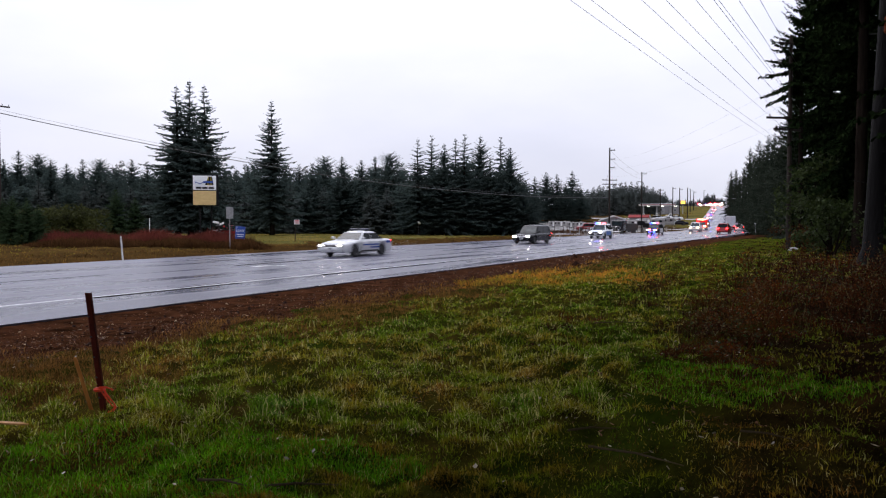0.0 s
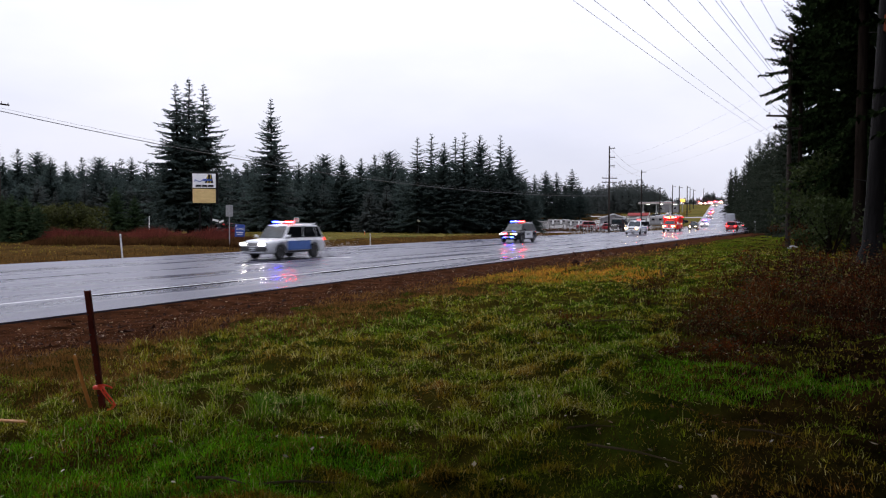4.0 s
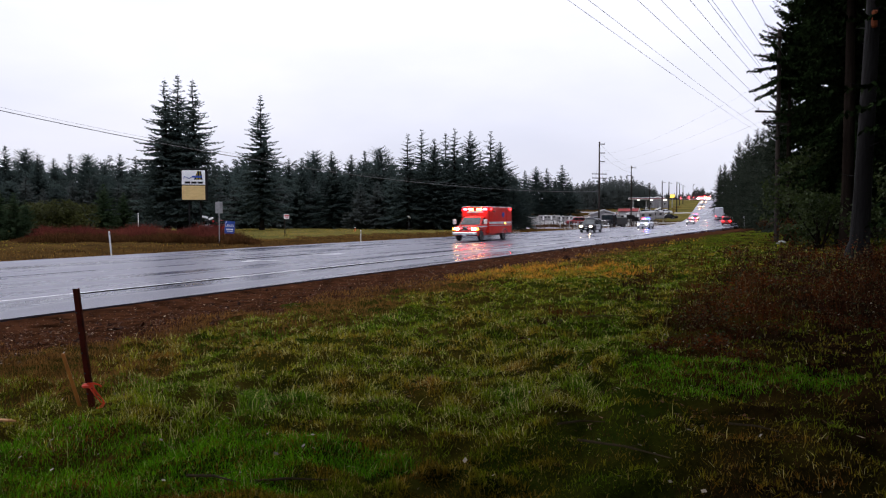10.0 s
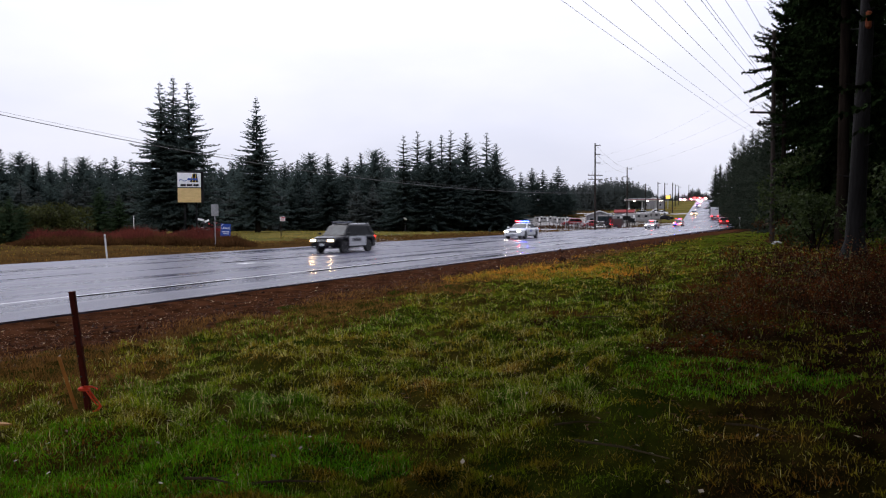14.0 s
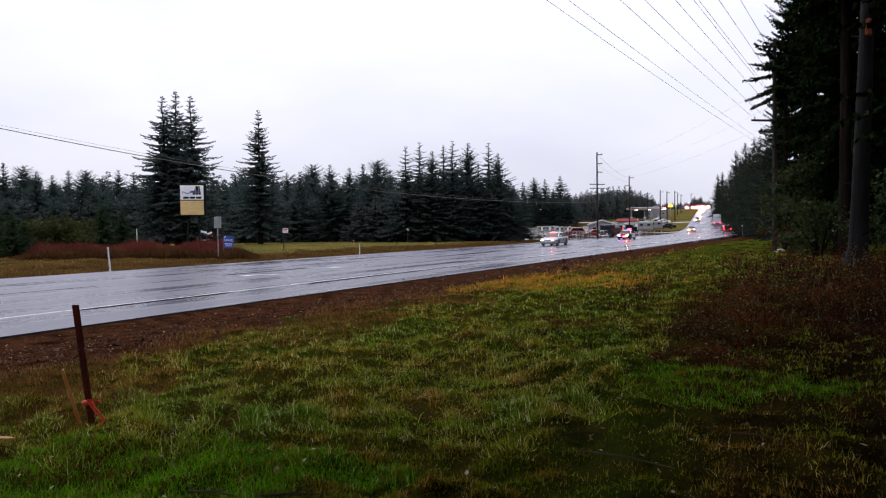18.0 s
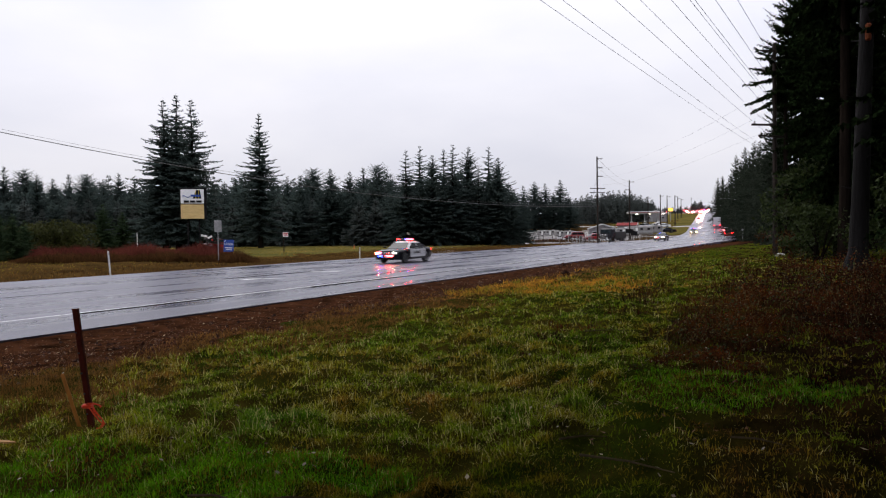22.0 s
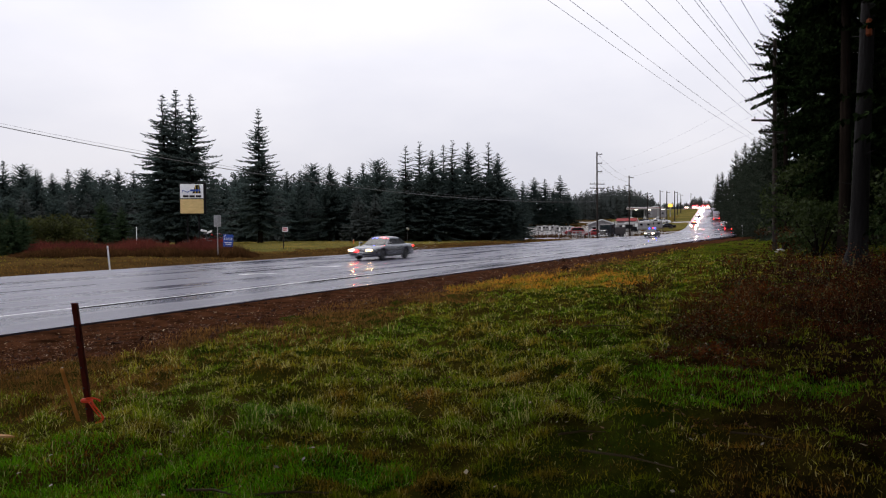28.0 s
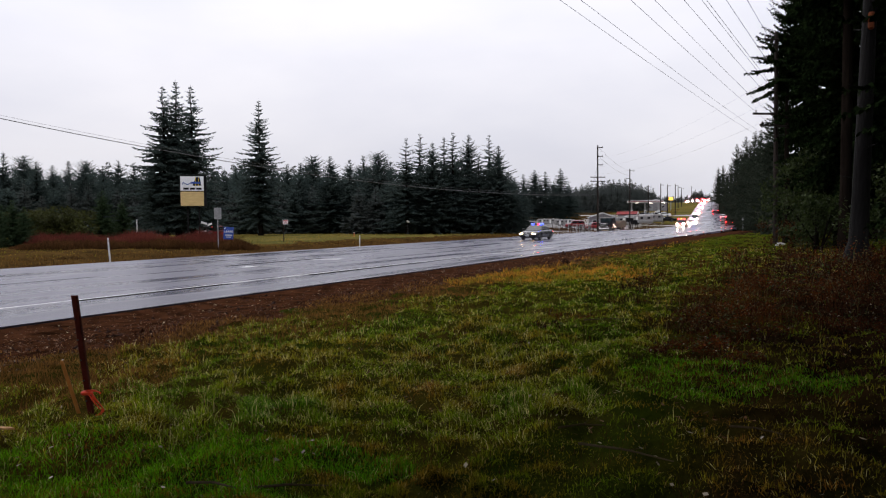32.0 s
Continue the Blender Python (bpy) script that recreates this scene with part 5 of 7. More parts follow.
v16 = car(SEDAN, "silver sedan with bright headlights on the hill", SILVER, HEAD_FAR, CONVOY)
light_bar(v16, -0.30, 1.50, 1.2, [BEACON_FAR_R] * 3 + [BEACON_W] * 3)
v17 = car(OLD_UTILITY, "white utility vehicle with bright headlights on the hill", WHITE, HEAD_FAR, CONVOY, category="utility vehicle")
light_bar(v17, 0.12, 1.82, 1.2, [BEACON_FAR_R] * 4 + [BEACON_FAR_B] * 2)
v18 = car(CHARGER, "dark police sedan with red lights on the hill", BLACK, HEAD_FAR, CONVOY)
light_bar(v18, -0.1, 1.56, 1.25, [BEACON_FAR_R] * 6)
v19 = car(OLD_UTILITY, "dark utility vehicle with red lights beyond the crest", DARKGREY, HEAD_FAR, CONVOY, category="utility vehicle")
light_bar(v19, 0.12, 1.82, 1.2, [BEACON_FAR_R] * 6)
v20 = car(SEDAN, "white sedan with red lights beyond the crest", WHITE, HEAD_FAR, CONVOY)
light_bar(v20, -0.30, 1.50, 1.2, [BEACON_FAR_R] * 4 + [BEACON_W] * 2)

crest_cars = []
for k in range(6):
    shape, colour, high = ((UTILITY, WHITE, 1.86), (SEDAN, DARKGREY, 1.50), (OLD_UTILITY, DARKRED, 1.84))[k % 3]
    waiting = car(shape, "emergency vehicle with red roof lights waiting beyond the crest", colour, HEAD_FAR, "vehicles waiting beyond the crest", category="car" if shape is SEDAN else "utility vehicle")
    light_bar(waiting, 0.1, high, 1.3, [BEACON_FAR_R] * (6 if k % 2 else 4) + [BEACON_W] * (0 if k % 2 else 2))
    crest_cars.append(waiting)

GOING = "traffic going away"
w1 = car(UTILITY, "dark red utility vehicle with lit tail lights", DARKRED, HEAD_DIM, GOING, category="utility vehicle", tail=TAIL_FAR)
w2 = car(SEDAN, "white sedan with lit tail lights", WHITE, HEAD_DIM, GOING, tail=TAIL_FAR)


def lorry():
    root = thing("lorry", "lorry with a tall grey box body", "lorry", GOING)
    part("box", rbox((-1.2, 0, 2.35), (7.2, 2.5, 2.8), 0.06), PALE, root)
    part("cab", rbox((3.6, 0, 1.6), (2.0, 2.3, 2.1), 0.2), DARKRED, root)
    part("chassis", rbox((0, 0, 0.75), (8.6, 1.2, 0.3), 0.03), TRIM, root)
    part("windscreen", rbox((4.58, 0, 2.0), (0.08, 1.9, 0.8), 0.03), SCREEN, root)
    for k in range(6):
        part("box_rib", rbox((-4.2 + 1.2 * k, 0, 2.35), (0.05, 2.54, 2.7), 0.01), GALV, root)
    for sg in (-1, 1):
        part("tail_light", rbox((-4.83, sg * 1.0, 1.0), (0.06, 0.3, 0.18), 0.02), TAIL_FAR, root)
        for x in (3.4, -2.6, -3.6):
            wheel(root, x, sg * 1.05, 0.5)
    return root



def shrink(root, k, done):
    """Bring a car and all its parts to k times the size."""
    for ob in root.children_recursive:
        if ob.data.name not in done:
            done.add(ob.data.name)
            ob.data.transform(Matrix.Scale(k, 4))
        m = ob.matrix_basis.copy()
        m.translation = m.translation * k
        ob.matrix_basis = m


done_ = set()
for v in (v1, v2, v3, v4, v5, v7, v8, v9, v10, v11, v12, v13, v14, v15, v16, v17, v18, v19, v20, *crest_cars, w1, w2):
    shrink(v, 0.965 if v is v5 else 0.89 if v is v4 else 0.84 if v is v7 else 0.88 if v is v10 else 0.915, done_)
shrink(v6, 0.975, done_)
WHEEL_MESHES.clear()
w3 = lorry()
shrink(w3, 0.8, done_)
WHEEL_MESHES.clear()


# ---- roadside signs, posts and small things ----
SIGNWHITE = surface("white_sign_face", (0.80, 0.81, 0.82), (0.88, 0.89, 0.90), 3, 30, 0.4, 0.0)
SIGNTAN = surface("tan_sign_face", (0.60, 0.42, 0.17), (0.74, 0.54, 0.24), 2.2, 14, 0.5, 0.05, stretch=(1, 1, 4))
SIGNBLUE = surface("blue_sign_face", (0.015, 0.06, 0.30), (0.025, 0.085, 0.40), 3, 30, 0.4, 0.0)
SIGNBLACK = surface("black_sign_cabinet", (0.006, 0.006, 0.007), (0.014, 0.014, 0.015), 3, 30, 0.6, 0.05, shine=0.1)
SIGNYELLOW = surface("yellow_line_paint", (0.6, 0.42, 0.03), (0.75, 0.55, 0.05), 3, 30, 0.4, 0.0)
SIGNRED = surface("red_sign_paint", (0.40, 0.02, 0.02), (0.55, 0.04, 0.03), 3, 30, 0.4, 0.0)
RUST = surface("rust_red_steel", (0.065, 0.010, 0.007), (0.14, 0.022, 0.013), 6, 45, 0.8, 0.3, shine=0.1)
LATH = surface("weathered_orange_lath", (0.46, 0.17, 0.02), (0.66, 0.27, 0.04), 5, 40, 0.8, 0.3, stretch=(1, 1, 0.2))
PALELATH = surface("fresh_pine_lath", (0.42, 0.20, 0.05), (0.60, 0.31, 0.10), 5, 40, 0.7, 0.2)
TAPE = surface("orange_survey_tape", (0.85, 0.035, 0.008), (1.0, 0.08, 0.012), 5, 40, 0.4, 0.1)
BARKTWIG = surface("weathered_twig", (0.05, 0.035, 0.022), (0.11, 0.08, 0.05), 6, 40, 0.8, 0.2, shine=0.05)
PAPER = surface("wet_white_scrap", (0.5, 0.5, 0.5), (0.75, 0.75, 0.74), 5, 40, 0.6, 0.2)
ORANGE = surface("orange_marker_plastic", (0.55, 0.10, 0.02), (0.70, 0.16, 0.03), 5, 40, 0.5, 0.0)


def spot(px, depth):
    x = (px - 784) / FOCAL * depth
    return Vector((x, depth, gz(x, depth)))


def text_mesh(body, size, mat):
    cu = bpy.data.curves.new("lettering", "FONT")
    cu.body, cu.size, cu.extrude, cu.align_x, cu.align_y = body, size, 0.006, "CENTER", "CENTER"
    ob = bpy.data.objects.new("lettering", cu)
    scene.collection.objects.link(ob)
    me = bpy.data.meshes.new_from_object(ob.evaluated_get(bpy.context.evaluated_depsgraph_get()))
    bpy.data.objects.remove(ob)
    me.materials.clear()
    me.materials.append(mat)
    return me


def pole_sign():
    p = spot(363, 76)
    root = thing("pole_sign", "tall sign with a white panel over a tan panel", "sign", at=pose(p.x, p.y, p.z, 0, 0, 16) @ Matrix.Diagonal((0.9, 1, 0.96, 1)))
    z0 = (EYE_Z + (HORIZON - 364) / FOCAL * 76 - p.z) / 0.96
    part("cabinet", rbox((0.12, 0.25, z0 + 1.57), (2.75, 0.7, 3.25), 0.04), SIGNBLACK, root, "black sign cabinet")
    for x in (-0.5, 0.7):
        part("post", rbox((x, 0.35, z0 / 2 - 0.1), (0.16, 0.16, z0 + 0.2), 0.02), SIGNBLACK, root)
    top = part("upper_panel", rbox((0, -0.115, z0 + 2.32), (2.42, 0.04, 1.46), 0.01), SIGNWHITE, root, "white panel with a blue and black emblem")
    part("lower_panel", rbox((0, -0.115, z0 + 0.77), (2.42, 0.04, 1.46), 0.01), SIGNTAN, root, "blank tan panel")
    part("divider", rbox((0, -0.12, z0 + 1.545), (2.5, 0.05, 0.06), 0.01), SIGNBLACK, root)
    y = -0.15
    zz = z0 + 2.32
    road_ = plate([(0.05, y, zz - 0.22), (0.95, y, zz - 0.22), (0.80, y, zz + 0.66), (0.42, y, zz + 0.66)], 0.012)
    part("emblem_road", road_, SIGNBLACK, top, smooth=0)
    for x in (0.36, 0.66):
        part("emblem_line", plate([(x - 0.03, y - 0.012, zz - 0.22), (x + 0.05, y - 0.012, zz - 0.22), (x + 0.04, y - 0.012, zz + 0.66), (x, y - 0.012, zz + 0.66)], 0.01), SIGNYELLOW, top, smooth=0)
    part("emblem_band", rbox((0.35, y - 0.022, zz + 0.08), (1.0, 0.012, 0.2), 0.003), SIGNBLUE, top)
    part("emblem_arm", tube((-0.95, y, zz + 0.1), (-0.45, y, zz - 0.12), 0.035, None, 6), SIGNBLUE, top)
    part("emblem_arm", tube((-0.45, y, zz - 0.12), (-0.05, y, zz + 0.12), 0.035, None, 6), SIGNBLUE, top)
    part("emblem_arm", tube((-0.95, y, zz + 0.1), (-0.98, y, zz - 0.12), 0.03, None, 6), SIGNBLUE, top)
    for k in range(3):
        part("number_bar", rbox((-0.62 + 0.66 * k, y, zz - 0.52), (0.56, 0.012, 0.21), 0.003), SIGNBLACK, top)
    for k in range(5):
        part("panel_rib", rbox((0, -0.14, z0 + 0.25 + 0.27 * k), (2.36, 0.012, 0.02), 0.004), SIGNTAN, root)


def lease_sign():
    p = spot(424, 62)
    root = thing("lease_sign", "blue lease sign with white letters on short posts", "sign", at=pose(p.x, p.y, p.z, 0, 3, 14))
    face = part("board", rbox((0, 0, 1.05), (0.78, 0.03, 1.0), 0.006), SIGNBLUE, root, "blue board")
    part("word", text_mesh("LEASE", 0.255, SIGNWHITE), None, face, "white word", at=Matrix.Translation((0, -0.022, 1.19)) @ Matrix.Rotation(radians(90), 4, "X"))
    part("text_bar", rbox((0.0, -0.02, 0.90), (0.56, 0.01, 0.07), 0.002), SIGNWHITE, face)
    part("text_bar", rbox((0.02, -0.02, 0.75), (0.45, 0.01, 0.05), 0.002), SIGNWHITE, face)
    part("corner_mark", plate([(-0.37, -0.02, 1.37), (-0.25, -0.02, 1.52), (-0.21, -0.02, 1.50), (-0.33, -0.02, 1.35)], 0.008), SIGNWHITE, face, smooth=0)
    for x in (-0.37, 0.37):
        part("post", rbox((x, 0.04, 0.72), (0.05, 0.05, 1.6), 0.006), PALELATH, root)


def road_sign_back():
    p = spot(407, 55)
    root = thing("road_sign", "back of a grey road sign on a thin post", "sign", at=pose(p.x, p.y, p.z, 0, 0, 25))
    part("sign_plate", rbox((0, 0, 2.60), (0.50, 0.02, 0.82), 0.006), GREYPOST, root, "bare grey plate")
    part("post", rbox((0, 0.03, 1.3), (0.06, 0.05, 3.0), 0.006), GREYPOST, root)
    for z in (2.35, 2.85):
        part("bolt", rbox((0, -0.016, z), (0.04, 0.015, 0.04), 0.004), GALV, root)
    part("brace", rbox((0, -0.015, 2.6), (0.06, 0.012, 0.9), 0.003), GREYPOST, root)


def small_sign():
    p = spot(524, 72)
    root = thing("small_sign", "small red and white notice on a dark post", "sign", at=pose(p.x, p.y, p.z, 0, 0, 14) @ Matrix.Diagonal((0.74, 1, 1, 1)))
    face = part("board", rbox((0.10, -0.05, 1.85), (0.66, 0.03, 0.42), 0.005), SIGNWHITE, root, "white board")
    part("red_band", rbox((0.10, -0.07, 1.97), (0.56, 0.012, 0.10), 0.003), SIGNRED, face)
    for z in (1.84, 1.74):
        part("text_bar", rbox((0.10, -0.07, z), (0.5, 0.012, 0.045), 0.002), SIGNRED, face)
    part("post", rbox((-0.12, 0, 0.98), (0.12, 0.09, 2.2), 0.01), POLEWOOD, root)


def delineator(px, depth, h, group="white roadside posts", lean=0.0):
    p = spot(px, depth)
    root = thing("marker_post", "slim white plastic roadside marker post", "post", group, at=pose(p.x, p.y, p.z, 0, lean, 20))
    part("post", rbox((0, 0, h / 2 - 0.05), (0.078, 0.03, h + 0.1), 0.012), WHITEPLASTIC, root)
    part("reflector", rbox((0, -0.02, h - 0.14), (0.06, 0.012, 0.10), 0.004), GALV, root)


pole_sign()
lease_sign()
road_sign_back()
small_sign()
delineator(217, 37, 1.2, lean=-4)
delineator(656, 60, 0.95)
delineator(265, 76, 2.2)
for px, d, h in ((646, 96, 0.55),):
    p = spot(px, d)
    root = thing("marker_stake", "short orange survey marker in the field", "stake", at=p)
    part("stake", rbox((0, 0, h / 2), (0.10, 0.06, h + 0.1), 0.01), ORANGE, root)
    part("cap", rbox((0, 0, h + 0.02), (0.12, 0.08, 0.08), 0.02), WHITEPLASTIC, root)


def dish():
    p = spot(741, 108)
    root = thing("white_dish", "small white dish tilted on a thin mast", "dish", at=p)
    prof = [(0.02, 0.0), (0.18, 0.03), (0.25, 0.10), (0.26, 0.11), (0.19, 0.05), (0.02, 0.02)]
    part("dish", moved(lathe(prof, 18), pose(0, 0, 1.75, 60, 35, 0)), WHITEPLASTIC, root, "white dish")
    part("mast", tube((0, 0, -0.1), (0, 0.1, 1.6), 0.03), TRIM, root)


dish()


def yard_machine():
    p = spot(388, 72)
    root = thing("garden_machine", "small dark machine with two tilted white panels behind brush", "machine", at=pose(p.x, p.y, p.z, 0, 0, 20))
    part("chassis", rbox((0, 0, 0.55), (0.9, 0.6, 0.7), 0.06), TRIM, root)
    part("mast", rbox((0, 0, 1.2), (0.16, 0.16, 1.0), 0.02), TRIM, root)
    part("seat", rbox((-0.05, 0, 1.45), (0.5, 0.4, 0.18), 0.05), TRIM, root)
    part("panel", moved(rbox((0, 0, 0), (0.55, 0.04, 0.2), 0.03), pose(-0.3, -0.2, 1.78, 0, 14, 0)), WHITEPLASTIC, root, "tilted white panel")
    part("panel", moved(rbox((0, 0, 0), (0.45, 0.04, 0.18), 0.03), pose(0.22, -0.2, 1.66, 0, -22, 0)), WHITEPLASTIC, root, "tilted white panel")
    part("lamp_cover", rbox((0.42, -0.2, 1.4), (0.18, 0.08, 0.16), 0.02), SIGNRED, root)
    for x in (-0.35, 0.35):
        for y in (-0.36, 0.36):
            wheel(root, x, y, 0.25)


yard_machine()


def stake_with_tape():
    """The rusty angle-iron stake, with orange tape tied at its foot."""
    x, y = -2.86, 6.4
    z = gz(x, y)
    root = thing("steel_stake", "leaning rust-red angle iron stake tied with orange tape", "stake", at=(x, y, z))
    top = Vector((-0.125, 0.02, 1.02))
    for dx, dy, sx, sy in ((0.0, 0.0, 0.044, 0.009), (0.018, 0.018, 0.008, 0.038)):
        vs, fs = rbox((dx, dy, 0.46), (sx, sy, 1.08), 0.003)
        part("flange", ([(v[0] + top.x * v[2] / 1.02, v[1] + top.y * v[2] / 1.02, v[2]) for v in vs], fs), RUST, root)
    for k in range(5):
        a = Vector((-0.012, -0.008, 0.12 + 0.17 * k)) + top * (0.12 + 0.17 * k) / 1.02
        a.z = 0.12 + 0.17 * k
        part("bolt_hole", tube(a, a + Vector((0, -0.004, 0)), 0.008, None, 8), TRIM, root)

    def strip(points, w, name="tape"):
        vs, fs = [], []
        for k, q in enumerate(points):
            q = Vector(q)
            d = (Vector(points[min(k + 1, len(points) - 1)]) - Vector(points[max(k - 1, 0)])).normalized()
            s = d.cross(Vector((0.2, 1, 0.1))).normalized() * w * (0.7 + 0.3 * math.sin(k * 1.7))
            b = Vector((0, 0.003, 0))
            vs += [tuple(q + s), tuple(q - s), tuple(q - s + b), tuple(q + s + b)]
        for k in range(len(points) - 1):
            a, b = 4 * k, 4 * k + 4
            fs += [(a, a + 1, b + 1, b), (a + 1, a + 2, b + 2, b + 1), (a + 2, a + 3, b + 3, b + 2), (a + 3, a, b, b + 3)]
        part(name, (vs, fs), TAPE, root, "crumpled orange survey tape", smooth=60)
    strip([(-0.03, -0.03, 0.185), (0.0, -0.045, 0.21), (0.045, -0.04, 0.215), (0.085, -0.03, 0.20), (0.10, -0.03, 0.185)], 0.013)
    strip([(0.03, -0.04, 0.20), (0.05, -0.05, 0.16), (0.085, -0.05, 0.12), (0.115, -0.05, 0.085), (0.13, -0.05, 0.05), (0.11, -0.06, 0.025), (0.07, -0.06, 0.01)], 0.013)
    strip([(0.0, -0.04, 0.19), (0.055, -0.06, 0.13), (0.10, -0.06, 0.07), (0.13, -0.06, 0.045)], 0.008)
    part("tape_knot", rbox((-0.02, -0.01, 0.19), (0.085, 0.07, 0.035), 0.012), TAPE, root, "tape wound round the stake")


stake_with_tape()
lath = thing("wooden_lath", "thin weathered orange wooden lath leaning in the grass", "stake", at=(-3.02, 6.55, gz(-3.02, 6.55)))
part("lath", [[(v[0] - 0.12 * v[2] / 0.4, v[1], v[2]) for v in rbox((0, 0, 0.21), (0.032, 0.012, 0.50), 0.002)[0]], rbox((0, 0, 0.21), (0.032, 0.012, 0.50), 0.002)[1]], LATH, lath)
part("lath_tip", rbox((-0.138, 0, 0.462), (0.024, 0.010, 0.016), 0.003), LATH, lath)
lying = thing("pine_lath", "fresh pine lath lying on the grass", "stake", at=pose(-3.40, 5.66, gz(-3.40, 5.66) + 0.10, 0, 2, -4))
part("lath", rbox((0, 0, 0), (0.55, 0.045, 0.014), 0.003), PALELATH, lying)
part("lath_point", plate([(0.275, -0.02, 0.005), (0.33, 0, 0.005), (0.275, 0.02, 0.005)], 0.012), PALELATH, lying, smooth=0)
for x_, y_, ln_, turn_ in ((-0.85, 4.42, 0.55, 14), (-1.25, 4.3, 0.3, -8), (1.1, 5.6, 0.4, 20), (2.3, 5.4, 0.35, -25), (1.2, 4.75, 0.6, -28), (2.6, 11.2, 0.9, 25)):
    twig = thing("fallen_twig", "thin grey fallen twig lying in the grass", "twig", "fallen twigs", at=pose(x_, y_, gz(x_, y_) + 0.075, 0, 3, turn_))
    part("stem", join(tube((-ln_ / 2, 0, 0), (0, 0.02, 0.008), 0.010, 0.008, 6), tube((0, 0.02, 0.008), (ln_ / 2, -0.015, 0), 0.008, 0.004, 6)), BARKTWIG, twig)
    part("side_shoot", tube((0.02, 0.02, 0.008), (0.12, 0.09, 0.03), 0.003, 0.001, 5), BARKTWIG, twig)
for px, d, sz in ((1406, 44, 0.30), (1398, 43, 0.14)):
    p = spot(px, d)
    scrap = thing("plastic_scrap", "crumpled white plastic scrap in the weeds", "litter", at=pose(p.x, p.y, p.z + 0.05, 0, 8, 30))
    bm = bmesh.new()
    bmesh.ops.create_icosphere(bm, subdivisions=2, radius=sz)
    for v in bm.verts:
        v.co = Vector((v.co.x, v.co.y * 0.6, v.co.z * 0.28)) * (1 + 0.35 * noise.noise(v.co * 9))
    me = bpy.data.meshes.new("plastic_scrap")
    bm.to_mesh(me)
    bm.free()
    me.materials.append(PAPER)
    part("scrap", me, None, scrap)

# ---- the yard beyond the road ----
GREYWALL = surface("grey_board_wall", (0.18, 0.17, 0.18), (0.26, 0.25, 0.26), 1.5, 12, 0.7, 0.2, stretch=(1, 1, 6))
ROOFGREY = surface("grey_metal_roof", (0.22, 0.22, 0.23), (0.32, 0.32, 0.33), 1.5, 12, 0.45, 0.1)
ROOFRED = surface("red_metal_roof", (0.15, 0.014, 0.014), (0.23, 0.022, 0.020), 1.5, 12, 0.6, 0.1, shine=0.1)
CANOPYWHITE = surface("white_canopy_fascia", (0.5, 0.5, 0.5), (0.66, 0.66, 0.66), 1.5, 12, 0.5, 0.0)
LAMPWHITE = glow("canopy_lamp", (1.0, 0.93, 0.82), 9)
LAMPYELLOW = glow("lit_yellow_sign", (1.0, 0.62, 0.10), 1.6)
DULLWHITE = surface("weathered_cream_panel", (0.15, 0.143, 0.137), (0.28, 0.268, 0.258), 1.5, 12, 0.6, 0.05)
FENCE = surface("weathered_fence_wire", (0.10, 0.10, 0.10), (0.2, 0.2, 0.2), 3, 30, 0.6, 0.0, metal=0.3)


def gable_house(px, depth, wide, deep, eave, ridge, wall, roof, label, turn=-10, doors=1):
    p = spot(px, depth)
    root = thing("building", label, "building", "buildings beyond the road", at=pose(p.x, p.y, p.z, 0, 0, turn))
    w, d = wide / 2, deep / 2
    vs = [(-w, -d, -0.5), (w, -d, -0.5), (w, -d, eave), (0, -d, ridge), (-w, -d, eave), (-w, d, -0.5), (w, d, -0.5), (w, d, eave), (0, d, ridge), (-w, d, eave)]
    part("wall", (vs, [(0, 1, 2, 3, 4), (9, 8, 7, 6, 5), (1, 6, 7, 2), (5, 0, 4, 9), (2, 7, 8, 3), (4, 3, 8, 9)]), wall, root, smooth=0)
    for sg in (-1, 1):
        pts = [(0, -d - 0.35, ridge + 0.06), (0, d + 0.35, ridge + 0.06), (sg * (w + 0.4), d + 0.35, eave - 0.10), (sg * (w + 0.4), -d - 0.35, eave - 0.10)]
        part("roof", plate(pts if sg < 0 else pts[::-1], 0.10), roof, root, smooth=0)
        part("fascia", plate([(0, -d - 0.37, ridge + 0.06), (sg * (w + 0.4), -d - 0.37, eave - 0.1), (sg * (w + 0.4), -d - 0.37, eave - 0.32), (0, -d - 0.37, ridge - 0.18)][::sg], 0.04), CANOPYWHITE, root, "pale fascia board", smooth=0)
    for k in range(doors):
        x = -w * 0.4 + k * w * 0.9
        part("door", rbox((x, -d - 0.03, 1.0), (1.0, 0.08, 2.1), 0.02), ROOFGREY, root)
    for sg in (-1, 1):
        win = part("window", rbox((sg * w * 0.62, -d - 0.03, 1.45), (1.0, 0.08, 0.9), 0.02), CANOPYWHITE, root)
        part("pane", rbox((sg * w * 0.62, -d - 0.075, 1.45), (0.84, 0.02, 0.74), 0.005), GLASS, win)


gable_house(1085, 172, 5.6, 8.0, 2.6, 3.5, GREYWALL, ROOFGREY, "small grey gabled office with pale fascia")
gable_house(1131, 215, 4.5, 5.0, 2.3, 2.9, GREYWALL, ROOFRED, "low building with a red metal roof", 70)
gable_house(1175, 300, 9.0, 8.0, 3.0, 4.3, GREYWALL, ROOFGREY, "store building behind the fuel canopy", 5)


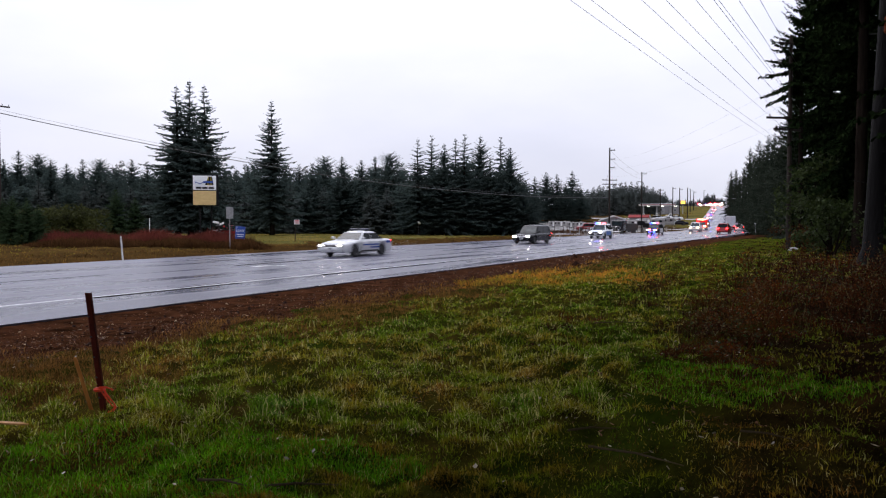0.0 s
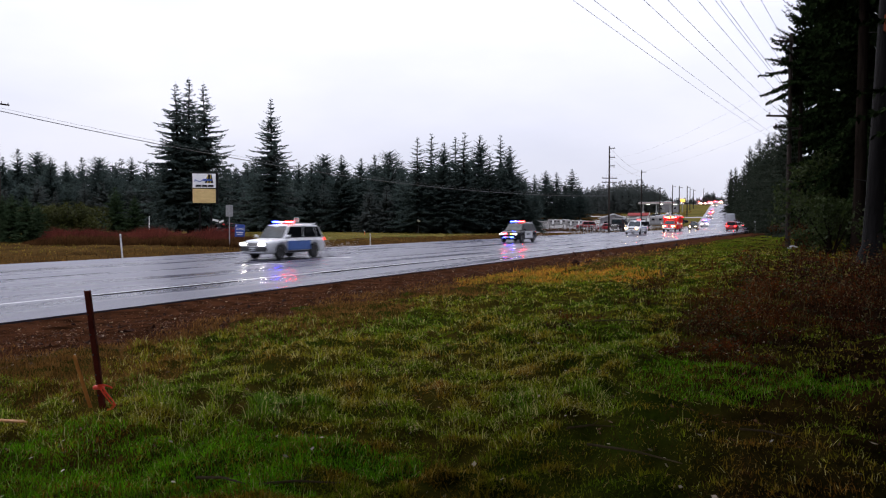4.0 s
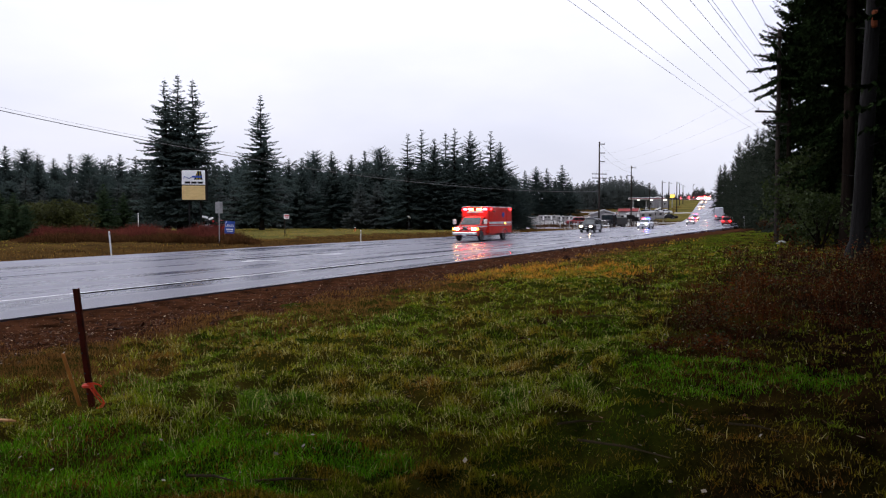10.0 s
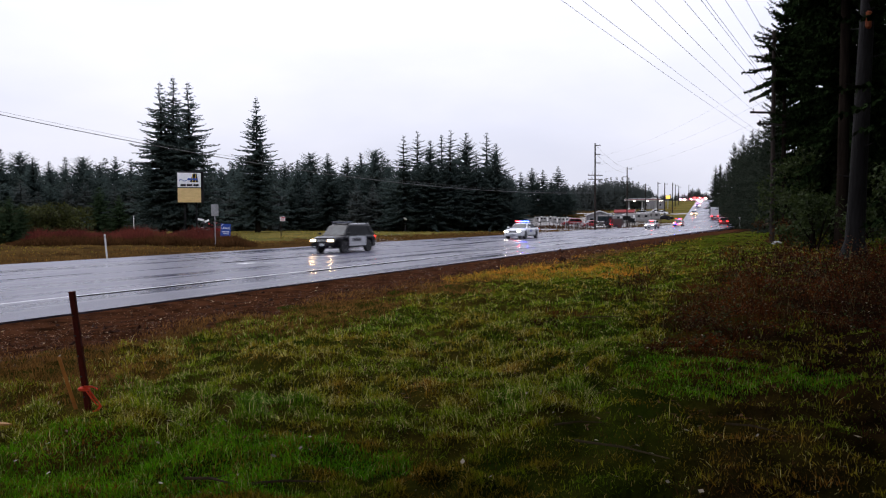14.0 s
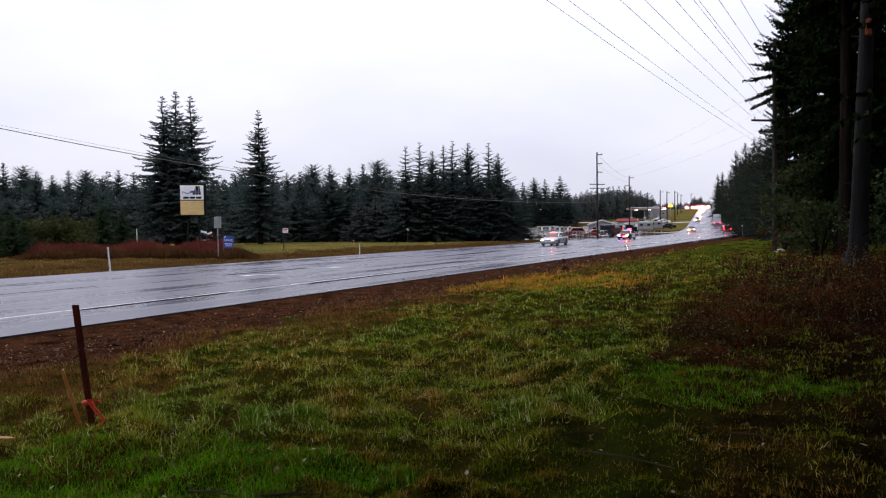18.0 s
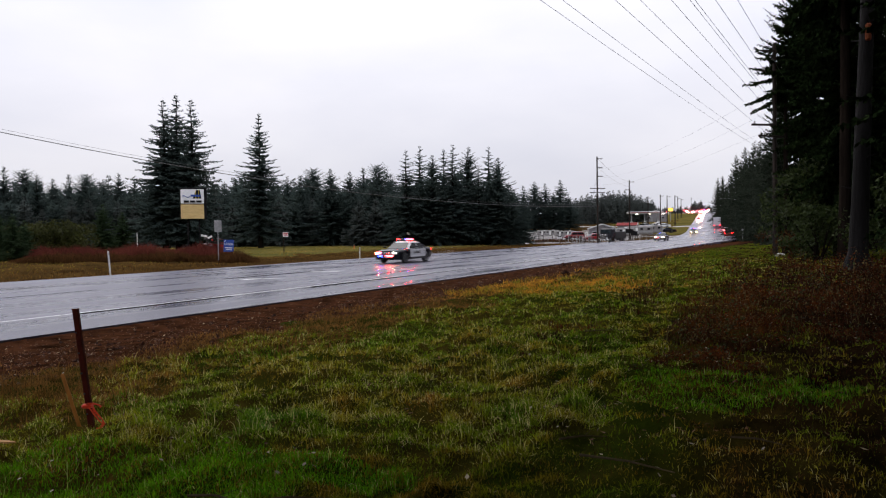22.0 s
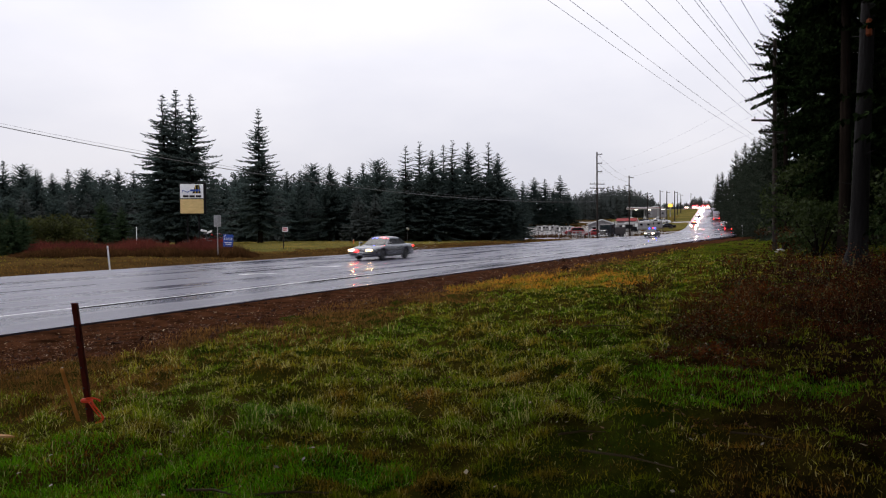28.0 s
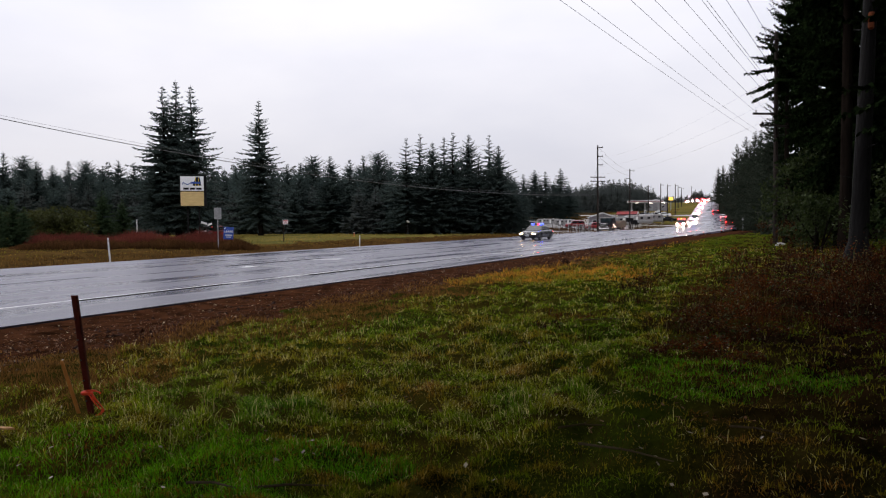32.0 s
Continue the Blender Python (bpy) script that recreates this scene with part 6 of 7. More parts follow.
def fuel_canopy():
    p = spot(1162, 262)
    root = thing("fuel_canopy", "pale fuel station canopy on slim posts, lamps lit", "canopy", at=pose(p.x, p.y, p.z, 0, 0, -12))
    top = part("roof", rbox((0, 0, 4.6), (11.8, 6.5, 0.6), 0.08), CANOPYWHITE, root, "pale flat canopy")
    part("stripe", rbox((0, -3.27, 4.6), (11.6, 0.03, 0.22), 0.005), ROOFRED, top)
    for x in (-4.4, 0, 4.4):
        part("post", rbox((x, 0, 2.0), (0.4, 0.4, 4.6), 0.03), GREYPOST, root)
        part("lamp", rbox((x + 1.6, -1.6, 4.1), (0.9, 0.5, 0.1), 0.02), LAMPWHITE, root, "lit canopy lamp")
        pump = part("fuel_pump", rbox((x, -1.2, 0.75), (0.7, 0.5, 1.8), 0.05), WHITEPLASTIC, root)
        part("pump_screen", rbox((x, -1.46, 1.2), (0.45, 0.02, 0.35), 0.005), GLASS, pump)


fuel_canopy()
p = spot(1208, 300)
lit = thing("lit_sign", "glowing yellow sign on a tall post", "sign", at=p)
part("panel", rbox((0, 0, 4.6), (1.7, 0.3, 1.2), 0.05), LAMPYELLOW, lit, "glowing yellow panel")
part("frame", rbox((0, 0.1, 4.6), (1.9, 0.25, 1.4), 0.05), SIGNBLACK, lit)
part("post", rbox((0, 0.1, 1.9), (0.25, 0.25, 4.6), 0.02), GREYPOST, lit)


def caravan(px, depth, length, turn, label="white touring caravan parked in the yard"):
    p = spot(px, depth)
    root = thing("caravan", label, "caravan", "caravans in the yard", at=pose(p.x, p.y, p.z, 0, 0, turn) @ Matrix.Scale(0.95 if px > 1100 else 0.62, 4))
    part("body", rbox((0, 0, 1.5), (length, 2.3, 2.2), 0.25), DULLWHITE, root)
    part("stripe", rbox((0, -1.16, 1.15), (length * 0.94, 0.02, 0.16), 0.004), GREYPOST, root)
    for x in (-0.3, 0.05, 0.32):
        w = part("window", rbox((x * length, -1.155, 1.85), (0.75, 0.03, 0.5), 0.01), TRIM, root)
        part("pane", rbox((x * length, -1.175, 1.85), (0.65, 0.02, 0.42), 0.004), GLASS, w)
    part("door", rbox((-0.14 * length, -1.155, 1.35), (0.65, 0.03, 1.7), 0.01), WHITEPLASTIC, root)
    part("roof_vent", rbox((0.1 * length, 0, 2.65), (0.6, 0.6, 0.15), 0.03), WHITEPLASTIC, root)
    for sg in (-1, 1):
        wheel(root, -0.1 * length, sg * 1.0, 0.34)
    part("drawbar", rbox((length / 2 + 0.5, 0, 0.45), (1.1, 0.12, 0.12), 0.01), TRIM, root)


caravan(981, 205, 5.0, 5, "small cream caravan parked behind the fence")
caravan(997, 208, 6.2, -8, "small cream caravan parked behind the fence")
caravan(1012, 200, 5.0, 10, "small cream caravan parked behind the fence")
caravan(1027, 197, 4.0, -4, "small cream caravan parked behind the fence")
caravan(1152, 195, 7.0, 0, "long white trailer parked in the yard")
caravan(1172, 205, 6.5, 5, "long white trailer parked in the yard")
caravan(1125, 185, 5.0, 15)

PARKED = "parked cars"
for sh, px, depth, turn, colour, label in (
        (OLD_UTILITY, 1036, 178, 190, DARKRED, "dark red utility vehicle parked in the yard"),
        (UTILITY, 1112, 150, 250, DARKGREY, "dark utility vehicle parked beside the office"),
        (COMPACT, 1070, 158, 200, DARKRED, "red car parked in front of the office"), (SEDAN, 1200, 215, 180, BLACK, "dark sedan parked on the driveway"),
        (COMPACT, 1186, 255, 20, WHITE, "white sedan under the fuel canopy"), (UTILITY, 1158, 236, 160, BLACK, "black utility vehicle parked at the fuel station"),
        (SEDAN, 1172, 240, 200, SILVER, "silver sedan parked at the fuel station"), (OLD_UTILITY, 1180, 232, 20, DARKGREY, "dark utility vehicle parked beside the drive"),
        (COMPACT, 1194, 246, 170, WHITE, "white car parked beside the drive"), (UTILITY, 1164, 224, 190, WHITE, "white utility vehicle parked behind the trailers"),
        (SEDAN, 1150, 228, 10, DARKRED, "red sedan parked behind the trailers"), (COMPACT, 399, 96, 250, DARKRED, "red car half hidden behind red brush")):
    ob = car(sh, label, colour, HEAD_DIM, PARKED, tail=DARKRED, category="car" if sh in (COMPACT, SEDAN) else "utility vehicle")
    q = spot(px, depth)
    ob.matrix_basis = pose(q.x, q.y, q.z, 0, 0, turn)


def dark_truck(px, depth, turn):
    p = spot(px, depth)
    root = thing("lorry", "dark green lorry parked nose-on in the yard", "lorry", at=pose(p.x, p.y, p.z, 0, 0, turn))
    part("cab", rbox((2.2, 0, 1.7), (1.8, 2.2, 2.1), 0.2), DARKGREY, root)
    part("bonnet", rbox((3.6, 0, 1.2), (1.4, 1.7, 1.0), 0.2), DARKGREY, root)
    part("windscreen", rbox((3.08, 0, 2.2), (0.08, 1.9, 0.7), 0.03), SCREEN, root)
    part("grille", rbox((4.31, 0, 1.2), (0.06, 1.2, 0.75), 0.02), CHROME, root)
    part("bed", rbox((-1.2, 0, 1.5), (5.0, 2.3, 1.3), 0.06), TRIM, root)
    part("bumper", rbox((4.35, 0, 0.6), (0.2, 2.2, 0.3), 0.04), CHROME, root)
    for sg in (-1, 1):
        part("headlight", rbox((4.3, sg * 0.75, 1.0), (0.08, 0.25, 0.2), 0.03), HEAD_DIM, root)
        part("exhaust_stack", tube((1.2, sg * 1.0, 1.4), (1.2, sg * 1.0, 3.2), 0.07, None, 10), CHROME, root)
        for x in (3.5, -1.6, -2.7):
            wheel(root, x, sg * 1.0, 0.5)


dark_truck(1104, 138, 235)


def fence(points, n, h):
    """A chain-link fence: posts, rails and thin wires."""
    root = thing("fence", "low wire fence with thin grey posts along the verge", "fence", at=(0, 0, 0))
    tops = []
    for k in range(n + 1):
        f = k / n * (len(points) - 1)
        i = min(int(f), len(points) - 2)
        q = Vector(points[i]).lerp(Vector(points[i + 1]), f - i)
        q.z = gz(q.x, q.y)
        part("post", tube(q - Vector((0, 0, 0.2)), q + Vector((0, 0, h)), 0.045, None, 7), POLEWOOD if k % 3 else GREYPOST, root)
        tops.append(q)
    for lv in (0.25, 0.5, 0.75, 0.97):
        for a, b in zip(tops, tops[1:]):
            part("rail", tube(a + Vector((0, 0, h * lv)), b + Vector((0, 0, h * lv)), 0.014, None, 4), FENCE, root)


fence([tuple(spot(px, d)) for px, d in ((940, 128), (1000, 132), (1040, 134), (1070, 130))], 22, 1.3)
fence([tuple(spot(px, d)) for px, d in ((1128, 142), (1160, 160), (1196, 190))], 16, 1.2)
fence([tuple(spot(px, d)) for px, d in ((1040, 122), (1062, 120))], 3, 1.5)
for px, d in ((1042, 124), (1054, 123)):
    p = spot(px, d)
    gate = thing("gate_frame", "pale grey tubular gate frame beside the road", "gate", "pale gate frames", at=pose(p.x, p.y, p.z, 0, 0, 10))
    for x in (-0.8, 0.8):
        part("upright", tube((x, 0, -0.1), (x, 0, 1.5), 0.035, None, 8), GREYPOST, gate)
    for z in (0.4, 1.45):
        part("bar", tube((-0.8, 0, z), (0.8, 0, z), 0.028, None, 8), GREYPOST, gate)
    part("brace", tube((-0.8, 0, 0.4), (0.8, 0, 1.45), 0.025, None, 8), GREYPOST, gate)
wire(top_a - Vector((0, 0, 5.6)), spot(1059, 119), 0.0, 0.02, "pale steel guy wire")
wire(top_a - Vector((0, 0, 3.0)), spot(1050, 119), 0.0, 0.02, "pale steel guy wire")
for px, d, h in ((1134, 148, 2.6), (1143, 150, 2.2)):
    p = spot(px, d)
    board = thing("yard_sign", "dark board sign on two posts beside the drive", "sign", at=pose(p.x, p.y, p.z, 0, 0, -10))
    part("board", rbox((0, 0, h - 0.4), (1.3, 0.06, 0.8), 0.01), SIGNBLACK, board)
    for x in (-0.6, 0.6):
        part("post", rbox((x, 0.05, h / 2 - 0.1), (0.1, 0.1, h + 0.2), 0.01), POLEWOOD, board)


def near_sign(px, depth, h, w):
    p = spot(px, depth)
    root = thing("road_sign", "pale diamond road sign seen from behind at the wood", "sign", at=pose(p.x, p.y, p.z, 0, 0, -20))
    part("sign_plate", plate([(-w, 0, h), (0, 0, h - w), (w, 0, h), (0, 0, h + w)], 0.02), GALV, root, smooth=0)
    part("post", rbox((0, 0.04, h / 2 - 0.1), (0.07, 0.05, h + 0.2), 0.005), GREYPOST, root)


near_sign(1337, 128, 2.0, 0.3)
near_sign(1319, 190, 2.2, 0.4)


# ---- brush, grass and litter ----
REDTWIG = leafy("red_brown_brush", [(0.3, (0.044, 0.013, 0.011)), (0.5, (0.105, 0.028, 0.021)), (0.7, (0.170, 0.048, 0.032))], 0.35, 1.6, 0.35, through_light=0.3, rough=0.9, shine=0.0)
BROWNWEED = leafy("dead_brown_weeds", [(0.35, (0.040, 0.018, 0.008)), (0.65, (0.100, 0.048, 0.018))], 0.4, 2.0, 0.5, through_light=0.2, rough=0.9, shine=0.0)
GOLDGRASS = leafy("dry_gold_grass", [(0.36, (0.12, 0.17, 0.012)), (0.46, (0.38, 0.27, 0.026)), (0.54, (0.70, 0.30, 0.036))], 0.5, 1.6, 0.45, rough=0.7)
GRASS = leafy("wet_bank_grass", [(0.36, (0.050, 0.115, 0.003)), (0.47, (0.115, 0.145, 0.005)), (0.54, (0.175, 0.128, 0.010)), (0.63, (0.200, 0.088, 0.014))], 0.7, 2.6, 0.7, (0.38, 0.28, 0.08), 0.08, shine=0.02)
LAWN = leafy("short_even_grass", [(0.36, (0.070, 0.130, 0.006)), (0.50, (0.110, 0.150, 0.010)), (0.64, (0.165, 0.135, 0.018))], 0.35, 1.2, 0.3, shine=0.02)
TUFT = leafy("long_wet_grass", [(0.36, (0.090, 0.205, 0.005)), (0.48, (0.190, 0.265, 0.009)), (0.56, (0.310, 0.260, 0.018)), (0.65, (0.320, 0.160, 0.024))], 0.7, 2.6, 0.8, (0.74, 0.66, 0.26), 0.14, 0.4, 0.45, 0.06)
BRIGHTGRASS = leafy("fresh_green_grass", [(0.34, (0.050, 0.190, 0.003)), (0.66, (0.130, 0.330, 0.006))], 0.6, 3.0, 0.6, (0.42, 0.44, 0.14), 0.07, 0.4, shine=0.02)
SHRUBLEAF = leafy("dull_green_shrub_leaves", [(0.35, (0.020, 0.034, 0.009)), (0.65, (0.046, 0.062, 0.019))], 0.6, 2.0, 0.5, through_light=0.3, shine=0.1)
BRACKEN = leafy("rust_brown_bracken", [(0.37, (0.013, 0.005, 0.002)), (0.48, (0.034, 0.011, 0.003)), (0.60, (0.115, 0.029, 0.005))], 0.45, 2.2, 0.6, (0.16, 0.12, 0.05), 0.08, 0.25, 0.8, 0.05)
VERGEBLADE = leafy("brown_verge_grass", [(0.38, (0.040, 0.024, 0.009)), (0.48, (0.120, 0.062, 0.018)), (0.60, (0.215, 0.120, 0.028))], 0.22, 1.2, 0.5, through_light=0.25, shine=0.0)
TANGRASS = leafy("fine_tan_dead_grass", [(0.36, (0.130, 0.064, 0.018)), (0.62, (0.270, 0.140, 0.040))], 0.5, 2.4, 0.5, through_light=0.3, shine=0.0)
FIELDBLADE = leafy("short_field_grass", [(0.38, (0.105, 0.118, 0.018)), (0.50, (0.190, 0.155, 0.026)), (0.62, (0.300, 0.170, 0.036))], 0.12, 0.8, 0.5, through_light=0.3, shine=0.0)
BAREBRUSH = leafy("bare_grey_brown_twigs", [(0.35, (0.070, 0.050, 0.034)), (0.65, (0.145, 0.105, 0.074))], 0.5, 2.0, 0.4, through_light=0.2, shine=0.0)
OLIVELEAF = leafy("olive_shrub_leaves", [(0.35, (0.022, 0.027, 0.007)), (0.65, (0.052, 0.056, 0.013))], 0.6, 2.4, 0.45, through_light=0.3)
DEADLEAF = leafy("fallen_leaves", [(0.35, (0.060, 0.026, 0.012)), (0.65, (0.170, 0.085, 0.040))], 1.0, 6, 0.6, (0.42, 0.34, 0.24), 0.07, 0.0)
CLOD = surface("dark_soil_clods", (0.012, 0.005, 0.004), (0.062, 0.025, 0.014), 4.0, 30, 0.85, 0.3, island=0.5, shine=0.1)
PALELEAF = leafy("pale_fallen_leaves", [(0.35, (0.22, 0.17, 0.11)), (0.65, (0.44, 0.38, 0.29))], 1.0, 6, 0.4, through_light=0.0, shine=0.3)
rg = np.random.default_rng(11)


def waves(x, y, scale, seed):
    """Smooth patches between about -1 and 1."""
    r = np.random.default_rng(seed)
    v = 0
    for _ in range(7):
        a, f, ph = r.uniform(0, math.tau), r.uniform(0.6, 1.6) / scale * math.tau, r.uniform(0, math.tau)
        v = v + np.sin((x * math.cos(a) + y * math.sin(a)) * f + ph)
    return v / 3.2


def scatter(n, near=3.8, far=70.0, half=33.0):
    """Places over grass before the road, thinning with distance to fit the camera's view."""
    q = rg.random(n)
    even = rg.random(n) < 0.45
    r = np.where(even, 1 / (1 / far + q * (1 / near - 1 / far)), near * np.exp(q * math.log(far / near)))
    a = np.radians(rg.uniform(-half, half, n))
    return r * np.sin(a), r * np.cos(a)


def blades(name, label, x, y, length, width, lean, mat, bend=0.5, heading_=None):
    """Many single blades of grass as one object: a bent quad and a tip each."""
    n = len(x)
    z = ground_z(x, y) + (-0.01 if lean else 0.02)
    a = rg.uniform(0, math.tau, n) if heading_ is None else heading_
    tilt = np.abs(rg.normal(0, lean, n)) if lean else rg.uniform(1.1, 1.5, n)
    out = np.c_[np.cos(a), np.sin(a), np.zeros(n)]
    ca = rg.uniform(0, math.tau, n)
    side = np.c_[np.cos(ca), np.sin(ca), np.zeros(n)] * (width / 2)[:, None]
    up = np.array([0, 0, 1.0])
    base = np.c_[x, y, z]
    mid = base + (out * np.sin(tilt)[:, None] + up * np.cos(tilt)[:, None]) * (length * 0.55)[:, None]
    t2 = np.minimum(tilt + bend * rg.random(n), 1.9)
    tip = mid + (out * np.sin(t2)[:, None] + up * np.cos(t2)[:, None]) * (length * 0.5)[:, None]
    verts = np.stack([base - side, base + side, mid + side * 0.8, mid - side * 0.8, tip], 1).reshape(-1, 3)
    me = bpy.data.meshes.new(name)
    me.vertices.add(5 * n)
    me.vertices.foreach_set("co", verts.astype(np.float32).ravel())
    k = (np.arange(n) * 5)[:, None]
    loops = np.concatenate([k + np.array([0, 1, 2, 3]), k + np.array([3, 2, 4])], 1).ravel()
    me.loops.add(7 * n)
    me.loops.foreach_set("vertex_index", loops.astype(np.int32))
    me.polygons.add(2 * n)
    starts = (np.arange(n) * 7)[:, None] + np.array([0, 4])
    me.polygons.foreach_set("loop_start", starts.ravel().astype(np.int32))
    me.update(calc_edges=True)
    me.validate()
    me.materials.append(mat)
    return thing(name, label, "grass", kind="stuff", mesh=me)


def strip_field(n, s0, s1, u0, u1):
    s = rg.uniform(s0, s1, n)
    u = u0 + (u1 - u0) * rg.random(n)
    h = np.radians(np.interp(s, [-900, S1, S2, 450], [TURN0, TURN0, TURN1, TURN1]))
    px, py = np.interp(s, AX_S, AX_P[:, 0]), np.interp(s, AX_S, AX_P[:, 1])
    return px + u * np.cos(h), py - u * np.sin(h)


def on_grass(x, y, least=5.7):
    s, u, _ = road_coords(x, y)
    return u - NEAR_EDGE > least + 0.8 * waves(x, y, 3.0, 3)


def brush_zone(x, y):
    """The bramble and bracken patch under the great trees: above 0 inside."""
    side = x / np.maximum(y, 1) - np.interp(y, [9, 12.6, 20, 30], [0.30, 0.28, 0.40, 0.43])
    return np.minimum(np.minimum(side * 4.5, (y - 9.3) / 2.6), (34 - y) / 4) * 0.8 + 0.45 * waves(x, y, 2.1, 8) + 0.28 * waves(x, y, 0.7, 18)


def gold_zone(x, y):
    return 0.8 - ((x - 3.0) / 3.6) ** 2 - ((y - 23.0) / 3.4) ** 2 + 1.0 * waves(x, y, 1.5, 9)


def fresh_zone(x, y):
    a = 1 - ((x - 2.8) / 1.25) ** 2 - ((y - 7.4) / 1.05) ** 2
    b = 0.9 - ((x + 2.0) / 1.9) ** 2 - ((y - 4.9) / 1.0) ** 2
    return np.maximum(a, b) + 0.35 * waves(x, y, 1.0, 10)


def shade_floor(x, y):
    """Above 0 where shade is painted under the great trees; grass is thinned there."""
    return np.minimum(x - 0.38 * y + np.interp(y, [4.5, 7], [1.25, 0.7]), 20 - y) + 0.7 * waves(x, y, 1.6, 40)


def fit_width(x, y, base):
    return base * np.maximum(1.0, np.hypot(x, y) / 7.0)


# a short thatch over the soil, thin in the hollows
x, y = scatter(400000)
hump = tussock(x, y)
k = on_grass(x, y, 5.7) & (brush_zone(x, y) < 0.3 * rg.random(len(x))) & (rg.random(len(x)) < 0.9 + 0.3 * hump) & ((shade_floor(x, y) < 0) | (rg.random(len(x)) < 0.28))
x, y, hump = x[k], y[k], hump[k]
blades("grass", "short wet grass on the bank", x, y, rg.uniform(0.02, 0.055, len(x)) * (1 + 0.35 * hump), fit_width(x, y, 0.0062), 1.25, GRASS, 0.9)
x, y = strip_field(210000, 8, 90, NEAR_EDGE + 5.0, NEAR_EDGE + 17)
k = on_grass(x, y, 5.7) & (brush_zone(x, y) < 0.3) & (np.abs(x / y) < 0.66)
x, y = x[k], y[k]
blades("far_grass", "short green grass towards the wood", x, y, rg.uniform(0.03, 0.085, len(x)), rg.uniform(0.012, 0.026, len(x)), 1.2, LAWN, 0.9)
# longer tufts on the humps, falling outwards
x, y = scatter(60000, far=42.0)
hump = tussock(x, y)
k = on_grass(x, y, 5.5) & (brush_zone(x, y) < 0.3 * rg.random(len(x))) & (hump + 0.7 * waves(x, y, 1.3, 21) + 0.9 * rg.random(len(x)) > 0.1) & (fresh_zone(x, y) < 0.35) & (np.hypot(x + 0.5, y - 3.0) > 2.2 + 1.2 * rg.random(len(x))) & ((shade_floor(x, y) < 0) | (rg.random(len(x)) < 0.06))
x, y, hump = x[k], y[k], hump[k]
m = 11
tx, ty = np.repeat(x, m), np.repeat(y, m)
ta = rg.uniform(0, math.tau, len(tx))
tr = np.abs(rg.normal(0, 0.045, len(tx))) * np.maximum(1, np.repeat(np.hypot(x, y), m) / 14)
tl = np.repeat(rg.uniform(0.6, 1.3, len(x)) * (1 + 0.3 * waves(x, y, 2.2, 22) + 0.25 * hump), m)
blades("tall_grass", "tufts of longer wet green grass", tx + tr * np.cos(ta), ty + tr * np.sin(ta), tl * rg.uniform(0.03, 0.095, len(tx)), fit_width(tx, ty, 0.0046), 1.05, TUFT, 1.5, ta)
x, y = scatter(36000)
k = on_grass(x, y, 3.6) & (waves(x, y, 1.5, 27) > 0.05)
x, y = x[k], y[k]
blades("dead_grass", "brown dead blades among the grass", x, y, rg.uniform(0.03, 0.09, len(x)), fit_width(x, y, 0.0045), 1.3, BROWNWEED, 0.8)
x, y = scatter(170000, 3.8, 11)
k = (fresh_zone(x, y) > 0.1 + 0.25 * rg.random(len(x))) & on_grass(x, y)
x, y = x[k], y[k]
blades("fresh_grass", "bright green patch of fresh grass", x, y, rg.uniform(0.035, 0.10, len(x)), fit_width(x, y, 0.005), 1.05, BRIGHTGRASS, 1.2)
x, y = scatter(120000, 12, 60)
s_, u_, _ = road_coords(x, y)
k = (u_ - NEAR_EDGE > 3.2) & ((gold_zone(x, y) > 0.2 * rg.random(len(x))) | ((u_ - NEAR_EDGE < 5.6) & (y > 20) & (waves(x, y, 2.4, 30) > 0.6)))
x, y = x[k], y[k]
blades("dry_grass", "dry golden grass along the road bank", x, y, rg.uniform(0.06, 0.2, len(x)), fit_width(x, y, 0.0042), 0.9, GOLDGRASS, 1.1)
x, y = scatter(110000, 7, 60)
s_, u_, _ = road_coords(x, y)
inside = brush_zone(x, y) > 0
k = inside | ((u_ - NEAR_EDGE > 2.6) & (u_ - NEAR_EDGE < 5.4) & (rg.random(len(x)) < 0.5)) | ((waves(x, y, 2.6, 20) < -0.7) & (u_ - NEAR_EDGE > 4))
x, y, inside = x[k], y[k], inside[k]
blades("dead_weeds", "brown dead weeds and brambles", x, y, np.where(inside, rg.uniform(0.06, 0.36, len(x)) * (1 + 0.7 * waves(x, y, 1.4, 33)) * np.interp(y, [9, 20], [0.6, 1.4]), rg.uniform(0.03, 0.08, len(x))), fit_width(x, y, 0.005), 0.9, BRACKEN, 1.4)


def leaves(name, label, x, y, z, size, mat, flat=0.5):
    """Many single small leaves as one object: a folded diamond each."""
    n = len(x)
    a = rg.uniform(0, math.tau, n)
    d = np.c_[np.cos(a), np.sin(a), rg.normal(0, flat, n)]
    d = d / np.linalg.norm(d, axis=1)[:, None] * size[:, None]
    w = np.c_[-np.sin(a), np.cos(a), rg.normal(0, flat, n)] * (size * 0.36)[:, None]
    p = np.c_[x, y, z]
    verts = np.stack([p, p + d * 0.5 + w, p + d, p + d * 0.5 - w], 1).reshape(-1, 3)
    me = bpy.data.meshes.new(name)
    me.from_pydata(verts.tolist(), [], np.arange(4 * n).reshape(-1, 4).tolist())
    me.materials.append(mat)
    return thing(name, label, "undergrowth", kind="stuff", mesh=me)


